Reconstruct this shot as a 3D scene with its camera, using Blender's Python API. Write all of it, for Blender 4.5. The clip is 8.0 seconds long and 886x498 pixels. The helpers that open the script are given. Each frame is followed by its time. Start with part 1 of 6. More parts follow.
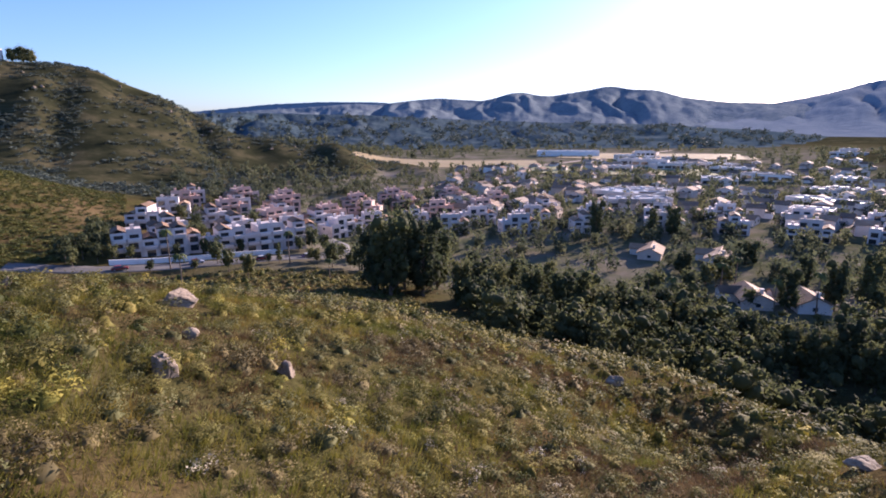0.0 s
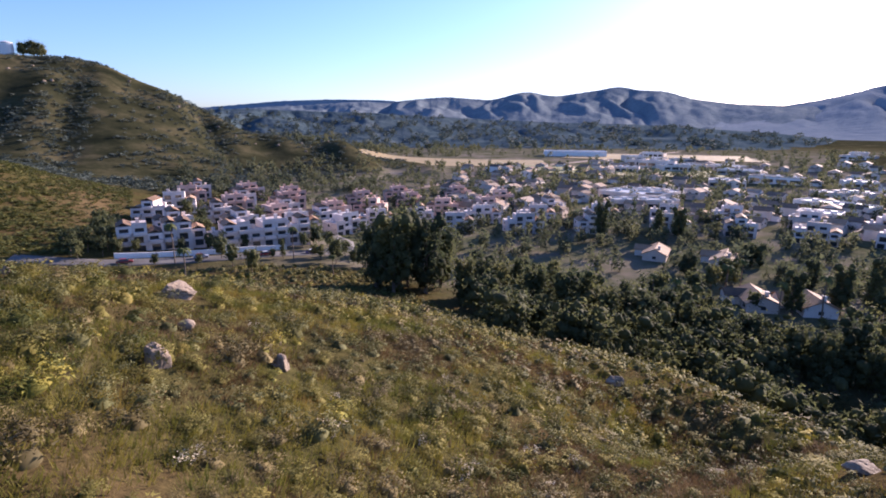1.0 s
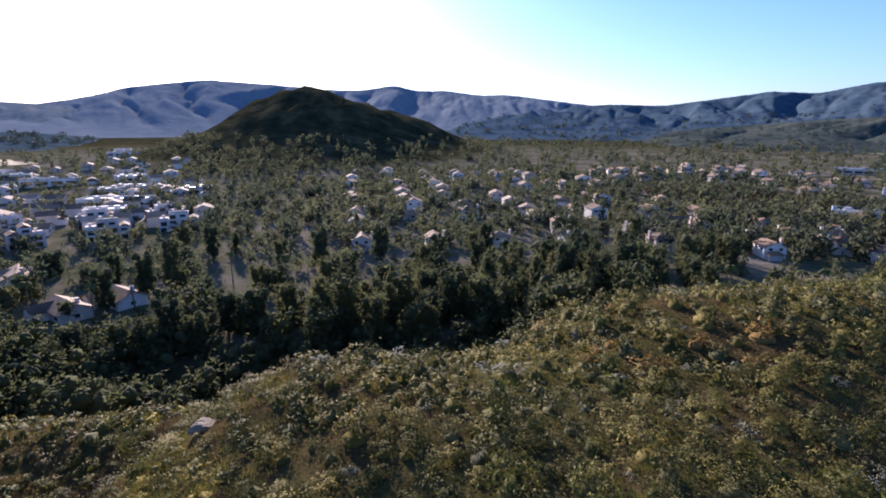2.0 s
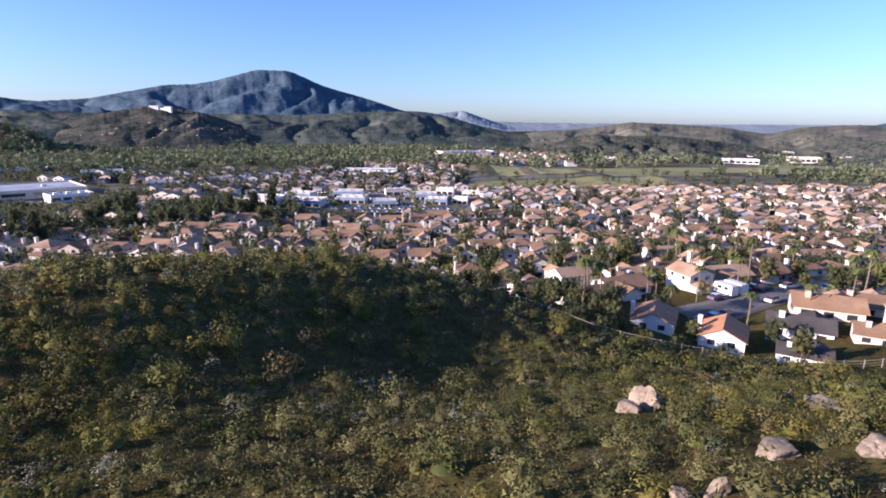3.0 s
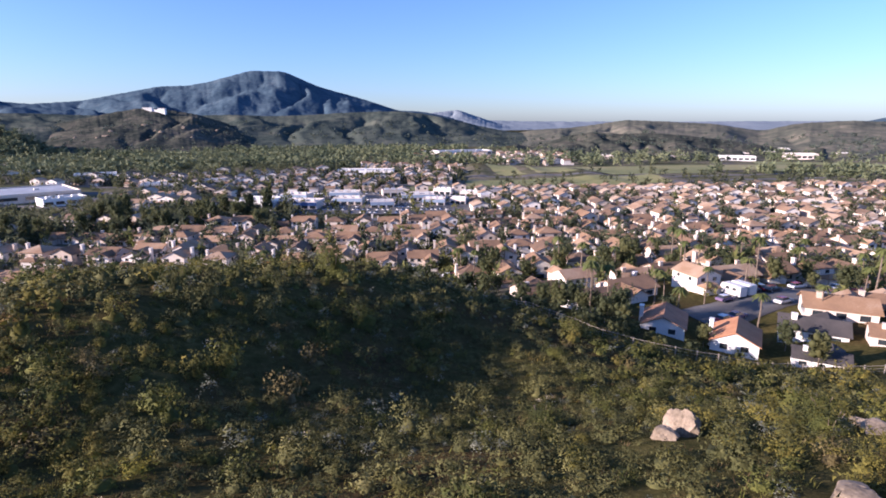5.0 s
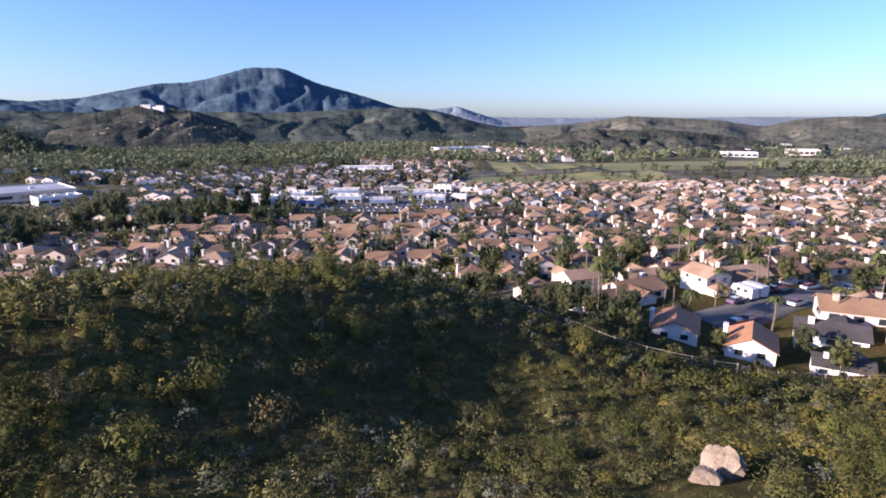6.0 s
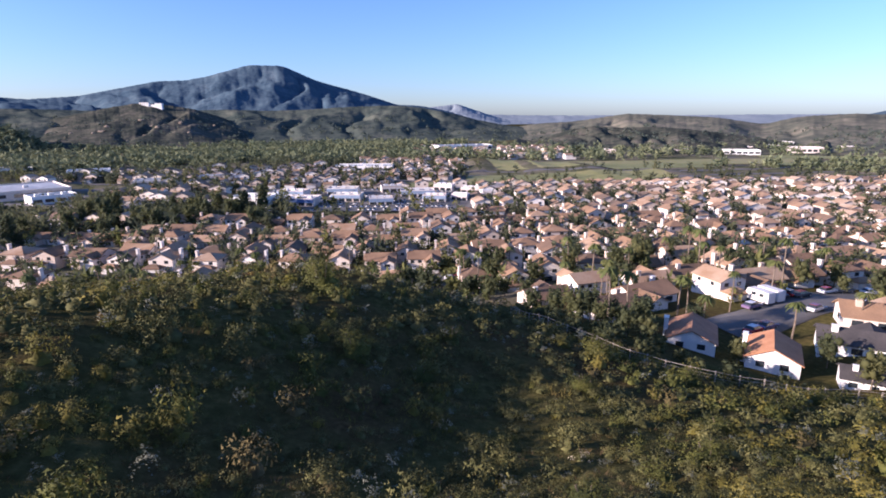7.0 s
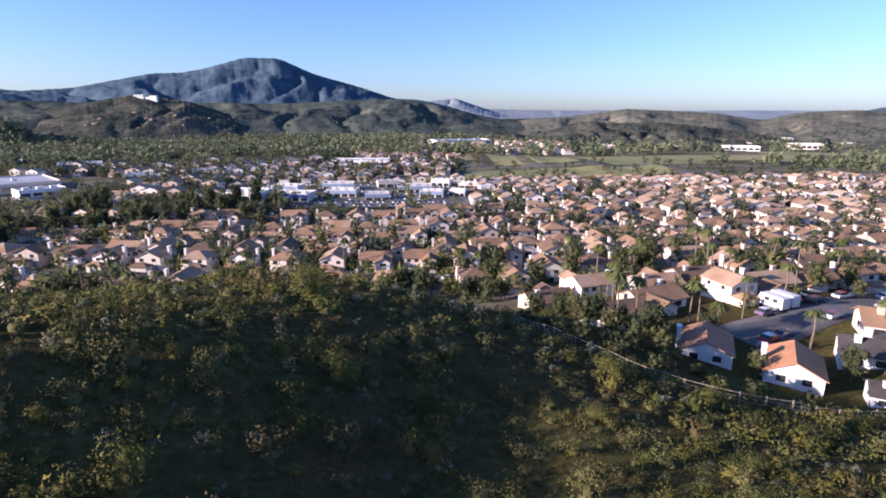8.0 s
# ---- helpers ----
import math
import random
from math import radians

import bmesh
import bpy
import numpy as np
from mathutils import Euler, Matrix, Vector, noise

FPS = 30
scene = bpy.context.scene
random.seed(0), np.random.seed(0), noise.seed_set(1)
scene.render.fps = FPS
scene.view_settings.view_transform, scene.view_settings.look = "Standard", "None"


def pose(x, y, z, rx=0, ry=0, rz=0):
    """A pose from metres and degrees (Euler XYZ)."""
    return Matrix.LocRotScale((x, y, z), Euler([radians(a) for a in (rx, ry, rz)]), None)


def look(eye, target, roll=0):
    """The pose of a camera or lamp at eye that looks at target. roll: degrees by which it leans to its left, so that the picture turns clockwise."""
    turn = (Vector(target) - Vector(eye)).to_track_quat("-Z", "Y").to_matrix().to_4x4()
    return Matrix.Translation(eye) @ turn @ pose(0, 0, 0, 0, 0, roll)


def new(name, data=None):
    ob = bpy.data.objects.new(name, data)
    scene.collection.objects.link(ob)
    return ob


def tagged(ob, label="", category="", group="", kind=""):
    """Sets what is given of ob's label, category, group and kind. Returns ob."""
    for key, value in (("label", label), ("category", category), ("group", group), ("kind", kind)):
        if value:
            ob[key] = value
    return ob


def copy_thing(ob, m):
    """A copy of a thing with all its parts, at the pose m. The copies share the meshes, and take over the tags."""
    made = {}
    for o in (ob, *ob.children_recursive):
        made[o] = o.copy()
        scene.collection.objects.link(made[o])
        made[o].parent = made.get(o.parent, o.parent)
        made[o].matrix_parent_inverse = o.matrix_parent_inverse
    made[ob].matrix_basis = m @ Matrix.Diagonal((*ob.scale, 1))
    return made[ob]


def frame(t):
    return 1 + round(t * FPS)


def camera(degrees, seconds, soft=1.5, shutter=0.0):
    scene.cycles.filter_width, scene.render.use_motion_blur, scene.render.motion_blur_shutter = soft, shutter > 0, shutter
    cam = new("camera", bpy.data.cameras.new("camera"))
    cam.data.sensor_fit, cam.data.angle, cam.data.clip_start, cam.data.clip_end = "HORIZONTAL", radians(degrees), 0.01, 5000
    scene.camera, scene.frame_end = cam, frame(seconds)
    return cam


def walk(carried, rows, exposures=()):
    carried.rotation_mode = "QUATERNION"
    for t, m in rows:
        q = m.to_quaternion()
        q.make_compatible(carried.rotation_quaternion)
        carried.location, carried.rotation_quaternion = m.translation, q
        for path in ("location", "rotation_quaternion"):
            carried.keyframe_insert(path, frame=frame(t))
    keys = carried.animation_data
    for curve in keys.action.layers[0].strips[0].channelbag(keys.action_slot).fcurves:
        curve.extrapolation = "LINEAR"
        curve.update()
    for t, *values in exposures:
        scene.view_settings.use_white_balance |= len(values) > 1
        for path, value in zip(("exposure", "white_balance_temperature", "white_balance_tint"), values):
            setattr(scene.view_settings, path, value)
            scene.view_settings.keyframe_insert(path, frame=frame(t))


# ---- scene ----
cam = camera(77.9, 8.0, soft=1.8)
PATH = [
    (0.00, (3.184, 0.330, 66.020), (-6.143, -16.772, 61.492), -0.48),
    (0.50, (2.945, 0.462, 65.736), (-6.088, -16.794, 61.194), -0.33),
    (1.00, (2.550, 0.450, 65.700), (-6.591, -16.742, 61.131), 0.20),
    (1.10, (2.461, 0.446, 65.717), (-6.736, -16.705, 61.108), 0.24),
    (1.20, (2.371, 0.441, 65.738), (-7.462, -16.362, 61.160), 0.37),
    (1.30, (2.344, 0.418, 65.721), (-7.860, -16.179, 61.199), 0.38),
    (1.40, (2.227, 0.389, 65.725), (-9.586, -15.102, 61.200), 0.34),
    (1.50, (2.109, 0.360, 65.729), (-11.769, -13.310, 61.201), 0.31),
    (1.60, (1.992, 0.331, 65.733), (-14.010, -10.777, 61.202), 0.27),
    (1.70, (1.875, 0.303, 65.737), (-15.794, -7.898, 61.203), 0.23),
    (1.80, (1.758, 0.274, 65.741), (-17.055, -4.777, 61.205), 0.19),
    (2.00, (1.524, 0.216, 65.749), (-17.888, 1.816, 61.207), 0.11),
    (2.20, (1.289, 0.159, 65.757), (-16.440, 8.220, 61.209), 0.04),
    (2.30, (1.172, 0.130, 65.761), (-14.912, 11.111, 61.211), 0.05),
    (2.40, (1.081, 0.093, 65.794), (-12.882, 13.674, 61.254), -0.11),
    (2.50, (0.990, 0.056, 65.828), (-10.442, 15.825, 61.280), 0.08),
    (2.60, (0.899, 0.017, 65.858), (-7.640, 17.522, 61.310), 0.02),
    (2.70, (0.798, -0.019, 65.884), (-4.650, 18.680, 61.339), 0.16),
    (2.80, (0.672, -0.048, 65.903), (-2.060, 19.231, 61.340), 0.03),
    (2.90, (0.490, -0.100, 65.930), (-0.461, 19.352, 61.380), 0.30),
    (3.00, (0.360, -0.081, 65.919), (0.136, 19.407, 61.430), 0.43),
    (3.20, (0.200, -0.070, 65.970), (0.132, 19.412, 61.447), 0.30),
    (3.50, (-0.000, 0.000, 66.000), (-0.000, 19.484, 61.485), 0.20),
    (4.00, (-0.341, 0.523, 66.065), (-0.409, 20.012, 61.573), 0.06),
    (4.50, (-0.641, 1.553, 66.057), (-0.726, 21.042, 61.569), -0.01),
    (5.00, (-0.888, 3.021, 66.064), (-0.981, 22.505, 61.553), -0.08),
    (5.50, (-1.090, 4.924, 66.072), (-1.181, 24.394, 61.503), -0.16),
    (5.80, (-1.161, 6.284, 66.113), (-1.257, 25.742, 61.490), -0.22),
    (6.00, (-1.277, 7.249, 66.035), (-1.364, 26.706, 61.408), -0.21),
    (6.40, (-1.430, 9.347, 65.969), (-1.539, 28.793, 61.295), -0.00),
    (6.50, (-1.461, 9.894, 65.948), (-1.543, 29.340, 61.275), -0.20),
    (7.00, (-1.572, 12.787, 65.783), (-1.659, 32.226, 61.081), -0.26),
    (7.50, (-1.718, 15.983, 65.638), (-1.761, 35.411, 60.892), -0.08),
    (8.00, (-1.828, 18.910, 65.744), (-1.799, 38.301, 60.847), 0.08),
]
walk(cam, [(t, look(eye, target, roll)) for t, eye, target, roll in PATH], exposures=[(0.0, 1.47, 5250, 33), (1.2, 1.47, 5250, 33), (2.3, 1.16, 4950, 27), (3.0, 1.36, 5100, 30), (8.0, 1.36, 5150, 30)])

# ---- daylight ----
SUN_AZIMUTH = radians(107.5)      # to the left of +y
SUN_HEIGHT = radians(16.5)
world = bpy.data.worlds.new("sky")
scene.world = world
world.use_nodes = True
sky = world.node_tree.nodes.new("ShaderNodeTexSky")
sky.sky_type = "NISHITA"
sky.sun_disc = False
sky.sun_elevation = SUN_HEIGHT
sky.sun_rotation = -SUN_AZIMUTH
sky.altitude = 150
sky.air_density, sky.dust_density, sky.ozone_density = 1.0, 0.7, 3.5
back = world.node_tree.nodes["Background"]
back.inputs["Strength"].default_value = 0.074
world.node_tree.links.new(sky.outputs[0], back.inputs["Color"])
sun_way = Vector((-math.sin(SUN_AZIMUTH) * math.cos(SUN_HEIGHT), math.cos(SUN_AZIMUTH) * math.cos(SUN_HEIGHT), math.sin(SUN_HEIGHT)))
lamp = bpy.data.lights.new("sun", "SUN")
lamp.energy, lamp.angle, lamp.color = 5.0, radians(0.6), (1.0, 0.77, 0.49)
sun = new("sun", lamp)
sun.matrix_world = look(sun_way * 400, (0, 0, 0))


# ---- materials ----
def material(name, colors, scale=1.0, rough=0.85, bump=0.0, bump_scale=20.0, metal=0.0, per_object=0.0, per_island=0.0, leaf=0.0, detail=4.0, spec=0.3, fine=6.0):
    """A surface whose colour wanders between the given ones at two scales, in metres."""
    mat = bpy.data.materials.new(name)
    mat.use_nodes = True
    nt = mat.node_tree
    n, l = nt.nodes, nt.links
    shader = n["Principled BSDF"]
    shader.inputs["Roughness"].default_value = rough
    shader.inputs["Metallic"].default_value = metal
    shader.inputs["Specular IOR Level"].default_value = spec
    place = n.new("ShaderNodeNewGeometry")
    coarse = n.new("ShaderNodeTexNoise")
    coarse.inputs["Scale"].default_value = scale
    coarse.inputs["Detail"].default_value = detail
    coarse.inputs["Roughness"].default_value = 0.6
    l.new(place.outputs["Position"], coarse.inputs["Vector"])
    grain = n.new("ShaderNodeTexNoise")
    grain.inputs["Scale"].default_value = scale * fine
    grain.inputs["Detail"].default_value = 3.0
    l.new(place.outputs["Position"], grain.inputs["Vector"])
    total = n.new("ShaderNodeMath")
    total.operation = "MULTIPLY_ADD"
    l.new(grain.outputs["Fac"], total.inputs[0])
    total.inputs[1].default_value = 0.45
    l.new(coarse.outputs["Fac"], total.inputs[2])
    last = total.outputs[0]
    shift = 0.225
    if per_object or per_island:
        if per_object:
            who, amount = n.new("ShaderNodeObjectInfo").outputs["Random"], per_object
        else:
            who, amount = place.outputs["Random Per Island"], per_island
        more = n.new("ShaderNodeMath")
        more.operation = "MULTIPLY_ADD"
        l.new(who, more.inputs[0])
        more.inputs[1].default_value = amount
        l.new(last, more.inputs[2])
        last = more.outputs[0]
        shift += amount / 2
    ramp = n.new("ShaderNodeValToRGB")
    count = len(colors)
    low, high = 0.5 + shift - 0.26 - (per_object + per_island) / 3, 0.5 + shift + 0.26 + (per_object + per_island) / 3
    centre = n.new("ShaderNodeMapRange")
    centre.inputs["From Min"].default_value = low
    centre.inputs["From Max"].default_value = high
    l.new(last, centre.inputs["Value"])
    l.new(centre.outputs[0], ramp.inputs["Fac"])
    for i, c in enumerate(colors):
        at = i / max(1, count - 1)
        e = ramp.color_ramp.elements[i] if i < 2 else ramp.color_ramp.elements.new(at)
        e.position = at
        e.color = (*c, 1)
    for i, c in enumerate(colors):
        ramp.color_ramp.elements[i].position = i / max(1, count - 1)
        ramp.color_ramp.elements[i].color = (*c, 1)
    l.new(ramp.outputs["Color"], shader.inputs["Base Color"])
    if bump:
        texture = n.new("ShaderNodeTexNoise")
        texture.inputs["Scale"].default_value = bump_scale
        texture.inputs["Detail"].default_value = 5.0
        l.new(place.outputs["Position"], texture.inputs["Vector"])
        relief = n.new("ShaderNodeBump")
        relief.inputs["Strength"].default_value = 1.0
        relief.inputs["Distance"].default_value = bump
        l.new(texture.outputs["Fac"], relief.inputs["Height"])
        l.new(relief.outputs["Normal"], shader.inputs["Normal"])
    if leaf:
        glow = n.new("ShaderNodeBsdfTranslucent")
        l.new(ramp.outputs["Color"], glow.inputs["Color"])
        both = n.new("ShaderNodeMixShader")
        both.inputs[0].default_value = leaf
        l.new(shader.outputs[0], both.inputs[1])
        l.new(glow.outputs[0], both.inputs[2])
        l.new(both.outputs[0], n["Material Output"].inputs["Surface"])
    return mat


M_SAGE = material("sage_leaves", [(0.0418, 0.0459, 0.0148), (0.0812, 0.0836, 0.0266), (0.133, 0.129, 0.0414), (0.22, 0.2, 0.0725)], 0.35, leaf=0.22, fine=3)
M_PLUME = material("white_sage_leaves", [(0.11, 0.115, 0.072), (0.17, 0.175, 0.115), (0.23, 0.235, 0.165), (0.30, 0.30, 0.22)], 0.35, leaf=0.22, fine=3)
M_GREEN = material("shrub_leaves", [(0.0325, 0.04, 0.0096), (0.0673, 0.076, 0.016), (0.122, 0.125, 0.0256), (0.191, 0.175, 0.0368)], 0.3, leaf=0.22, fine=3)
M_OLIVE = material("olive_brush", [(0.0605, 0.059, 0.0128), (0.116, 0.108, 0.02), (0.185, 0.16, 0.0304), (0.264, 0.208, 0.0432)], 0.22, leaf=0.28, fine=3)
# light green leaves, raised and greyed in the colour to stand for haze
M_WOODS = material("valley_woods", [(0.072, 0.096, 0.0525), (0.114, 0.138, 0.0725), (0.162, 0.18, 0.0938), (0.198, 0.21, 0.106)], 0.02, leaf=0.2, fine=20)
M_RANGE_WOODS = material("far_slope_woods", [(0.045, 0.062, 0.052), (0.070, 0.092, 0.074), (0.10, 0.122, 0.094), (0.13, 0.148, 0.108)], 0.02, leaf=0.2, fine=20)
M_DRY = material("dry_twigs", [(0.0624, 0.0482, 0.0176), (0.104, 0.0843, 0.0304), (0.152, 0.12, 0.044), (0.2, 0.163, 0.068)], 0.3, leaf=0.15, fine=3)
M_YELLOW = material("yellow_blossom", [(0.102, 0.117, 0.025), (0.187, 0.18, 0.03), (0.289, 0.243, 0.035), (0.357, 0.27, 0.04)], 0.4, leaf=0.3, fine=3)
M_ORANGE = material("orange_blossom", [(0.107, 0.0968, 0.03), (0.197, 0.141, 0.04), (0.295, 0.185, 0.045), (0.344, 0.22, 0.06)], 0.4, leaf=0.3, fine=3)
M_WHITE_FLOWER = material("white_blossom", [(0.36, 0.31, 0.19), (0.54, 0.47, 0.32), (0.68, 0.61, 0.45)], 0.8, leaf=0.2, fine=8)
M_GRASS = material("grass_blades", [(0.0672, 0.082, 0.016), (0.129, 0.135, 0.0224), (0.213, 0.185, 0.0336), (0.213, 0.135, 0.04)], 0.13, leaf=0.42, fine=9)
M_DRY_GRASS = material("dry_grass_blades", [(0.075, 0.048, 0.022), (0.125, 0.080, 0.034), (0.175, 0.118, 0.050), (0.22, 0.165, 0.08)], 0.2, leaf=0.35, fine=9)
M_CANOPY = material("tree_leaves", [(0.042, 0.055, 0.030), (0.072, 0.088, 0.042), (0.115, 0.125, 0.050), (0.17, 0.165, 0.060)], 0.12, leaf=0.52, per_object=0.35, fine=10)
M_CANOPY_FAR = material("far_tree_leaves", [(0.040, 0.052, 0.034), (0.068, 0.082, 0.048), (0.105, 0.112, 0.056), (0.15, 0.145, 0.065)], 0.03, leaf=0.5, fine=14)
M_PALM = material("palm_fronds", [(0.045, 0.06, 0.018), (0.09, 0.11, 0.03), (0.16, 0.16, 0.05)], 0.5, leaf=0.2, per_object=0.2)
M_GARDEN = material("garden_leaves", [(0.050, 0.062, 0.022), (0.092, 0.104, 0.034), (0.155, 0.155, 0.046), (0.24, 0.215, 0.060)], 0.05, leaf=0.4, per_island=0.0, fine=10)
M_BARK = material("bark", [(0.08, 0.06, 0.045), (0.16, 0.125, 0.09), (0.24, 0.19, 0.15)], 1.5, bump=0.03, bump_scale=9)
M_ROCK = material("granite", [(0.106, 0.0837, 0.0604), (0.186, 0.148, 0.105), (0.28, 0.222, 0.161), (0.372, 0.303, 0.221)], 0.7, bump=0.03, bump_scale=7, fine=9)
M_STUCCO = material("stucco", [(0.46, 0.37, 0.29), (0.60, 0.51, 0.43), (0.70, 0.635, 0.56), (0.80, 0.76, 0.71)], 0.05, bump=0.01, bump_scale=12, per_object=0.8, fine=20)
M_FLATS = material("lime_washed_stucco", [(0.48, 0.408, 0.366), (0.624, 0.552, 0.507), (0.744, 0.684, 0.637)], 0.06, bump=0.01, bump_scale=10, per_object=0.4, fine=20)
M_STUCCO_FAR = material("stucco_far", [(0.46, 0.37, 0.29), (0.60, 0.51, 0.43), (0.70, 0.635, 0.56), (0.80, 0.76, 0.71)], 0.05, per_island=1.0)
M_ROOF = material("clay_tiles", [(0.0949, 0.0686, 0.0496), (0.194, 0.121, 0.0726), (0.284, 0.178, 0.102), (0.397, 0.295, 0.204)], 0.15, bump=0.03, bump_scale=6, per_object=0.7, fine=25)
# same clay as M_ROOF, with valley haze put in as a paler tone
M_ROOF_FAR = material("clay_tiles_hazed", [(0.107, 0.082, 0.0638), (0.219, 0.145, 0.0934), (0.32, 0.213, 0.131), (0.447, 0.353, 0.262)], 0.15, per_island=1.1)
M_ROOF_ORANGE = material("orange_tiles", [(0.32, 0.15, 0.075), (0.42, 0.205, 0.10), (0.48, 0.26, 0.14)], 0.4, bump=0.03, bump_scale=6, fine=12)
M_ROOF_BROWN = material("brown_tiles", [(0.20, 0.11, 0.07), (0.29, 0.16, 0.095), (0.37, 0.215, 0.13)], 0.4, bump=0.03, bump_scale=6, fine=12)
M_ROOF_DARK = material("dark_shingles", [(0.035, 0.032, 0.032), (0.06, 0.055, 0.053), (0.09, 0.08, 0.075)], 0.3, bump=0.02, bump_scale=6, fine=25)
M_WHITE_WALL = material("white_stucco", [(0.70, 0.68, 0.65), (0.78, 0.77, 0.74), (0.83, 0.82, 0.80)], 0.12, bump=0.01, bump_scale=10, fine=20)
M_PINK_WALL = material("pink_stucco", [(0.46, 0.30, 0.24), (0.56, 0.40, 0.33), (0.62, 0.48, 0.41)], 0.12, bump=0.01, bump_scale=10, fine=20)
M_FLAT_ROOF = material("membrane_roof", [(0.26, 0.26, 0.265), (0.38, 0.38, 0.38), (0.50, 0.50, 0.49)], 0.05, rough=0.45, fine=16)
M_TRIM = material("painted_trim", [(0.60, 0.58, 0.55), (0.72, 0.71, 0.69)], 0.4, rough=0.6)
M_GARAGE = material("garage_door_paint", [(0.55, 0.52, 0.48), (0.68, 0.66, 0.62)], 0.4, rough=0.6)
M_BLUE = material("blue_cladding", [(0.06, 0.11, 0.26), (0.10, 0.17, 0.36)], 0.3, rough=0.5)
M_BLUE_ROOF = material("blue_awning", [(0.22, 0.29, 0.40), (0.30, 0.37, 0.48)], 0.3, rough=0.5)
M_ASPHALT = material("asphalt", [(0.075, 0.073, 0.072), (0.115, 0.111, 0.107), (0.16, 0.154, 0.147)], 0.08, bump=0.01, bump_scale=15, fine=20)
M_CONCRETE = material("concrete", [(0.26, 0.25, 0.23), (0.36, 0.345, 0.32), (0.44, 0.42, 0.39)], 0.15, bump=0.005, bump_scale=12, fine=20)
M_FIELD = material("meadow", [(0.128, 0.142, 0.048), (0.199, 0.201, 0.072), (0.284, 0.236, 0.112)], 0.02, fine=14)
M_STRAW = material("straw_field", [(0.173, 0.133, 0.056), (0.259, 0.196, 0.084), (0.302, 0.238, 0.112)], 0.015, fine=14)
M_DIRT = material("bare_earth", [(0.12, 0.085, 0.065), (0.19, 0.14, 0.105), (0.25, 0.19, 0.14)], 0.02, fine=14)
M_POST = material("fence_wood", [(0.26, 0.225, 0.18), (0.40, 0.35, 0.285)], 2.0, bump=0.005)
M_PAINT = material("car_paint", [(0.75, 0.75, 0.75), (0.55, 0.56, 0.58), (0.05, 0.05, 0.055), (0.35, 0.03, 0.03), (0.10, 0.14, 0.25), (0.7, 0.7, 0.7)], 0.001, rough=0.25, per_object=1.6, spec=0.6)
M_TYRE = material("rubber", [(0.015, 0.015, 0.015), (0.03, 0.03, 0.03)], 3.0)
M_RIM = material("wheel_metal", [(0.45, 0.45, 0.46), (0.55, 0.55, 0.56)], 3.0, rough=0.35, metal=0.8)
M_GLASS = material("window_glass", [(0.02, 0.025, 0.03), (0.04, 0.048, 0.055)], 0.2, rough=0.08, spec=0.7)
M_LAMP_LENS = material("lamp_lens", [(0.5, 0.48, 0.44), (0.62, 0.6, 0.56)], 3.0, rough=0.2)
# the blue over the chaparral is distance haze put into the base colour
M_RANGE = material("haze_blue_chaparral", [(0.0368, 0.062, 0.0896), (0.057, 0.09, 0.123), (0.0791, 0.116, 0.148), (0.109, 0.142, 0.168)], 0.009, bump=5.0, bump_scale=0.035, fine=7, detail=9, spec=0.0)
M_FOOTHILL = material("foothill_chaparral", [(0.0247, 0.0307, 0.0276), (0.0494, 0.0558, 0.046), (0.0855, 0.0856, 0.0667), (0.142, 0.126, 0.106)], 0.012, bump=2.2, bump_scale=0.09, fine=8, detail=10, spec=0.0)
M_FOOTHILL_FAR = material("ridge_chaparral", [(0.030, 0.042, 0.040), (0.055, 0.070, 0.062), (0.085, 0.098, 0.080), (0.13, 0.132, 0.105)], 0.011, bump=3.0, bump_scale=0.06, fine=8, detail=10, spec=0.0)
# brown green scrub, lightened and greyed in the colour to stand for haze
M_LOW_HILLS = material("haze_greyed_hills", [(0.056, 0.065, 0.0552), (0.0986, 0.105, 0.0828), (0.157, 0.151, 0.113), (0.246, 0.218, 0.167)], 0.010, bump=2.4, bump_scale=0.07, fine=8, detail=9, spec=0.0)
# dark woods whose blue cast is air haze mixed into the colour
M_WOODED = material("haze_blue_woods", [(0.0326, 0.0527, 0.0657), (0.0534, 0.0806, 0.0957), (0.0778, 0.107, 0.12), (0.115, 0.14, 0.143)], 0.010, bump=5.5, bump_scale=0.07, fine=9, detail=9, spec=0.0)
# lighter copy of the chaparral: haze before the sun is painted in
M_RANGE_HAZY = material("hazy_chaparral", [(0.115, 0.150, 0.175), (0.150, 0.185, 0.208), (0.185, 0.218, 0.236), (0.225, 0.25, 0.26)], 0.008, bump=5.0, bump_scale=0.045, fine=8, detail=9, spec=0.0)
# farthest ranges: no land colour left, the pale blue grey is painted haze
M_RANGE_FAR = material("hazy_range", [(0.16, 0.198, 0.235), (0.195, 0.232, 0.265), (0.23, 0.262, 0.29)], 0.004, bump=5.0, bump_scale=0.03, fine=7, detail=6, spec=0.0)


# ---- building tools ----
def mesh_of(name, verts, faces, mats, slots=None, smooth=False):
    me = bpy.data.meshes.new(name)
    verts, faces = np.asarray(verts, np.float32), np.asarray(faces, np.int32)
    k = faces.shape[1]
    me.vertices.add(len(verts))
    me.vertices.foreach_set("co", verts.ravel())
    me.loops.add(faces.size)
    me.loops.foreach_set("vertex_index", faces.ravel())
    me.polygons.add(len(faces))
    me.polygons.foreach_set("loop_start", np.arange(0, faces.size, k, dtype=np.int32))
    for m in mats if isinstance(mats, (list, tuple)) else [mats]:
        me.materials.append(m)
    if slots is not None:
        me.polygons.foreach_set("material_index", np.asarray(slots, np.int32))
    if smooth:
        me.polygons.foreach_set("use_smooth", np.ones(len(faces), bool))
    me.update(calc_edges=True)
    return me


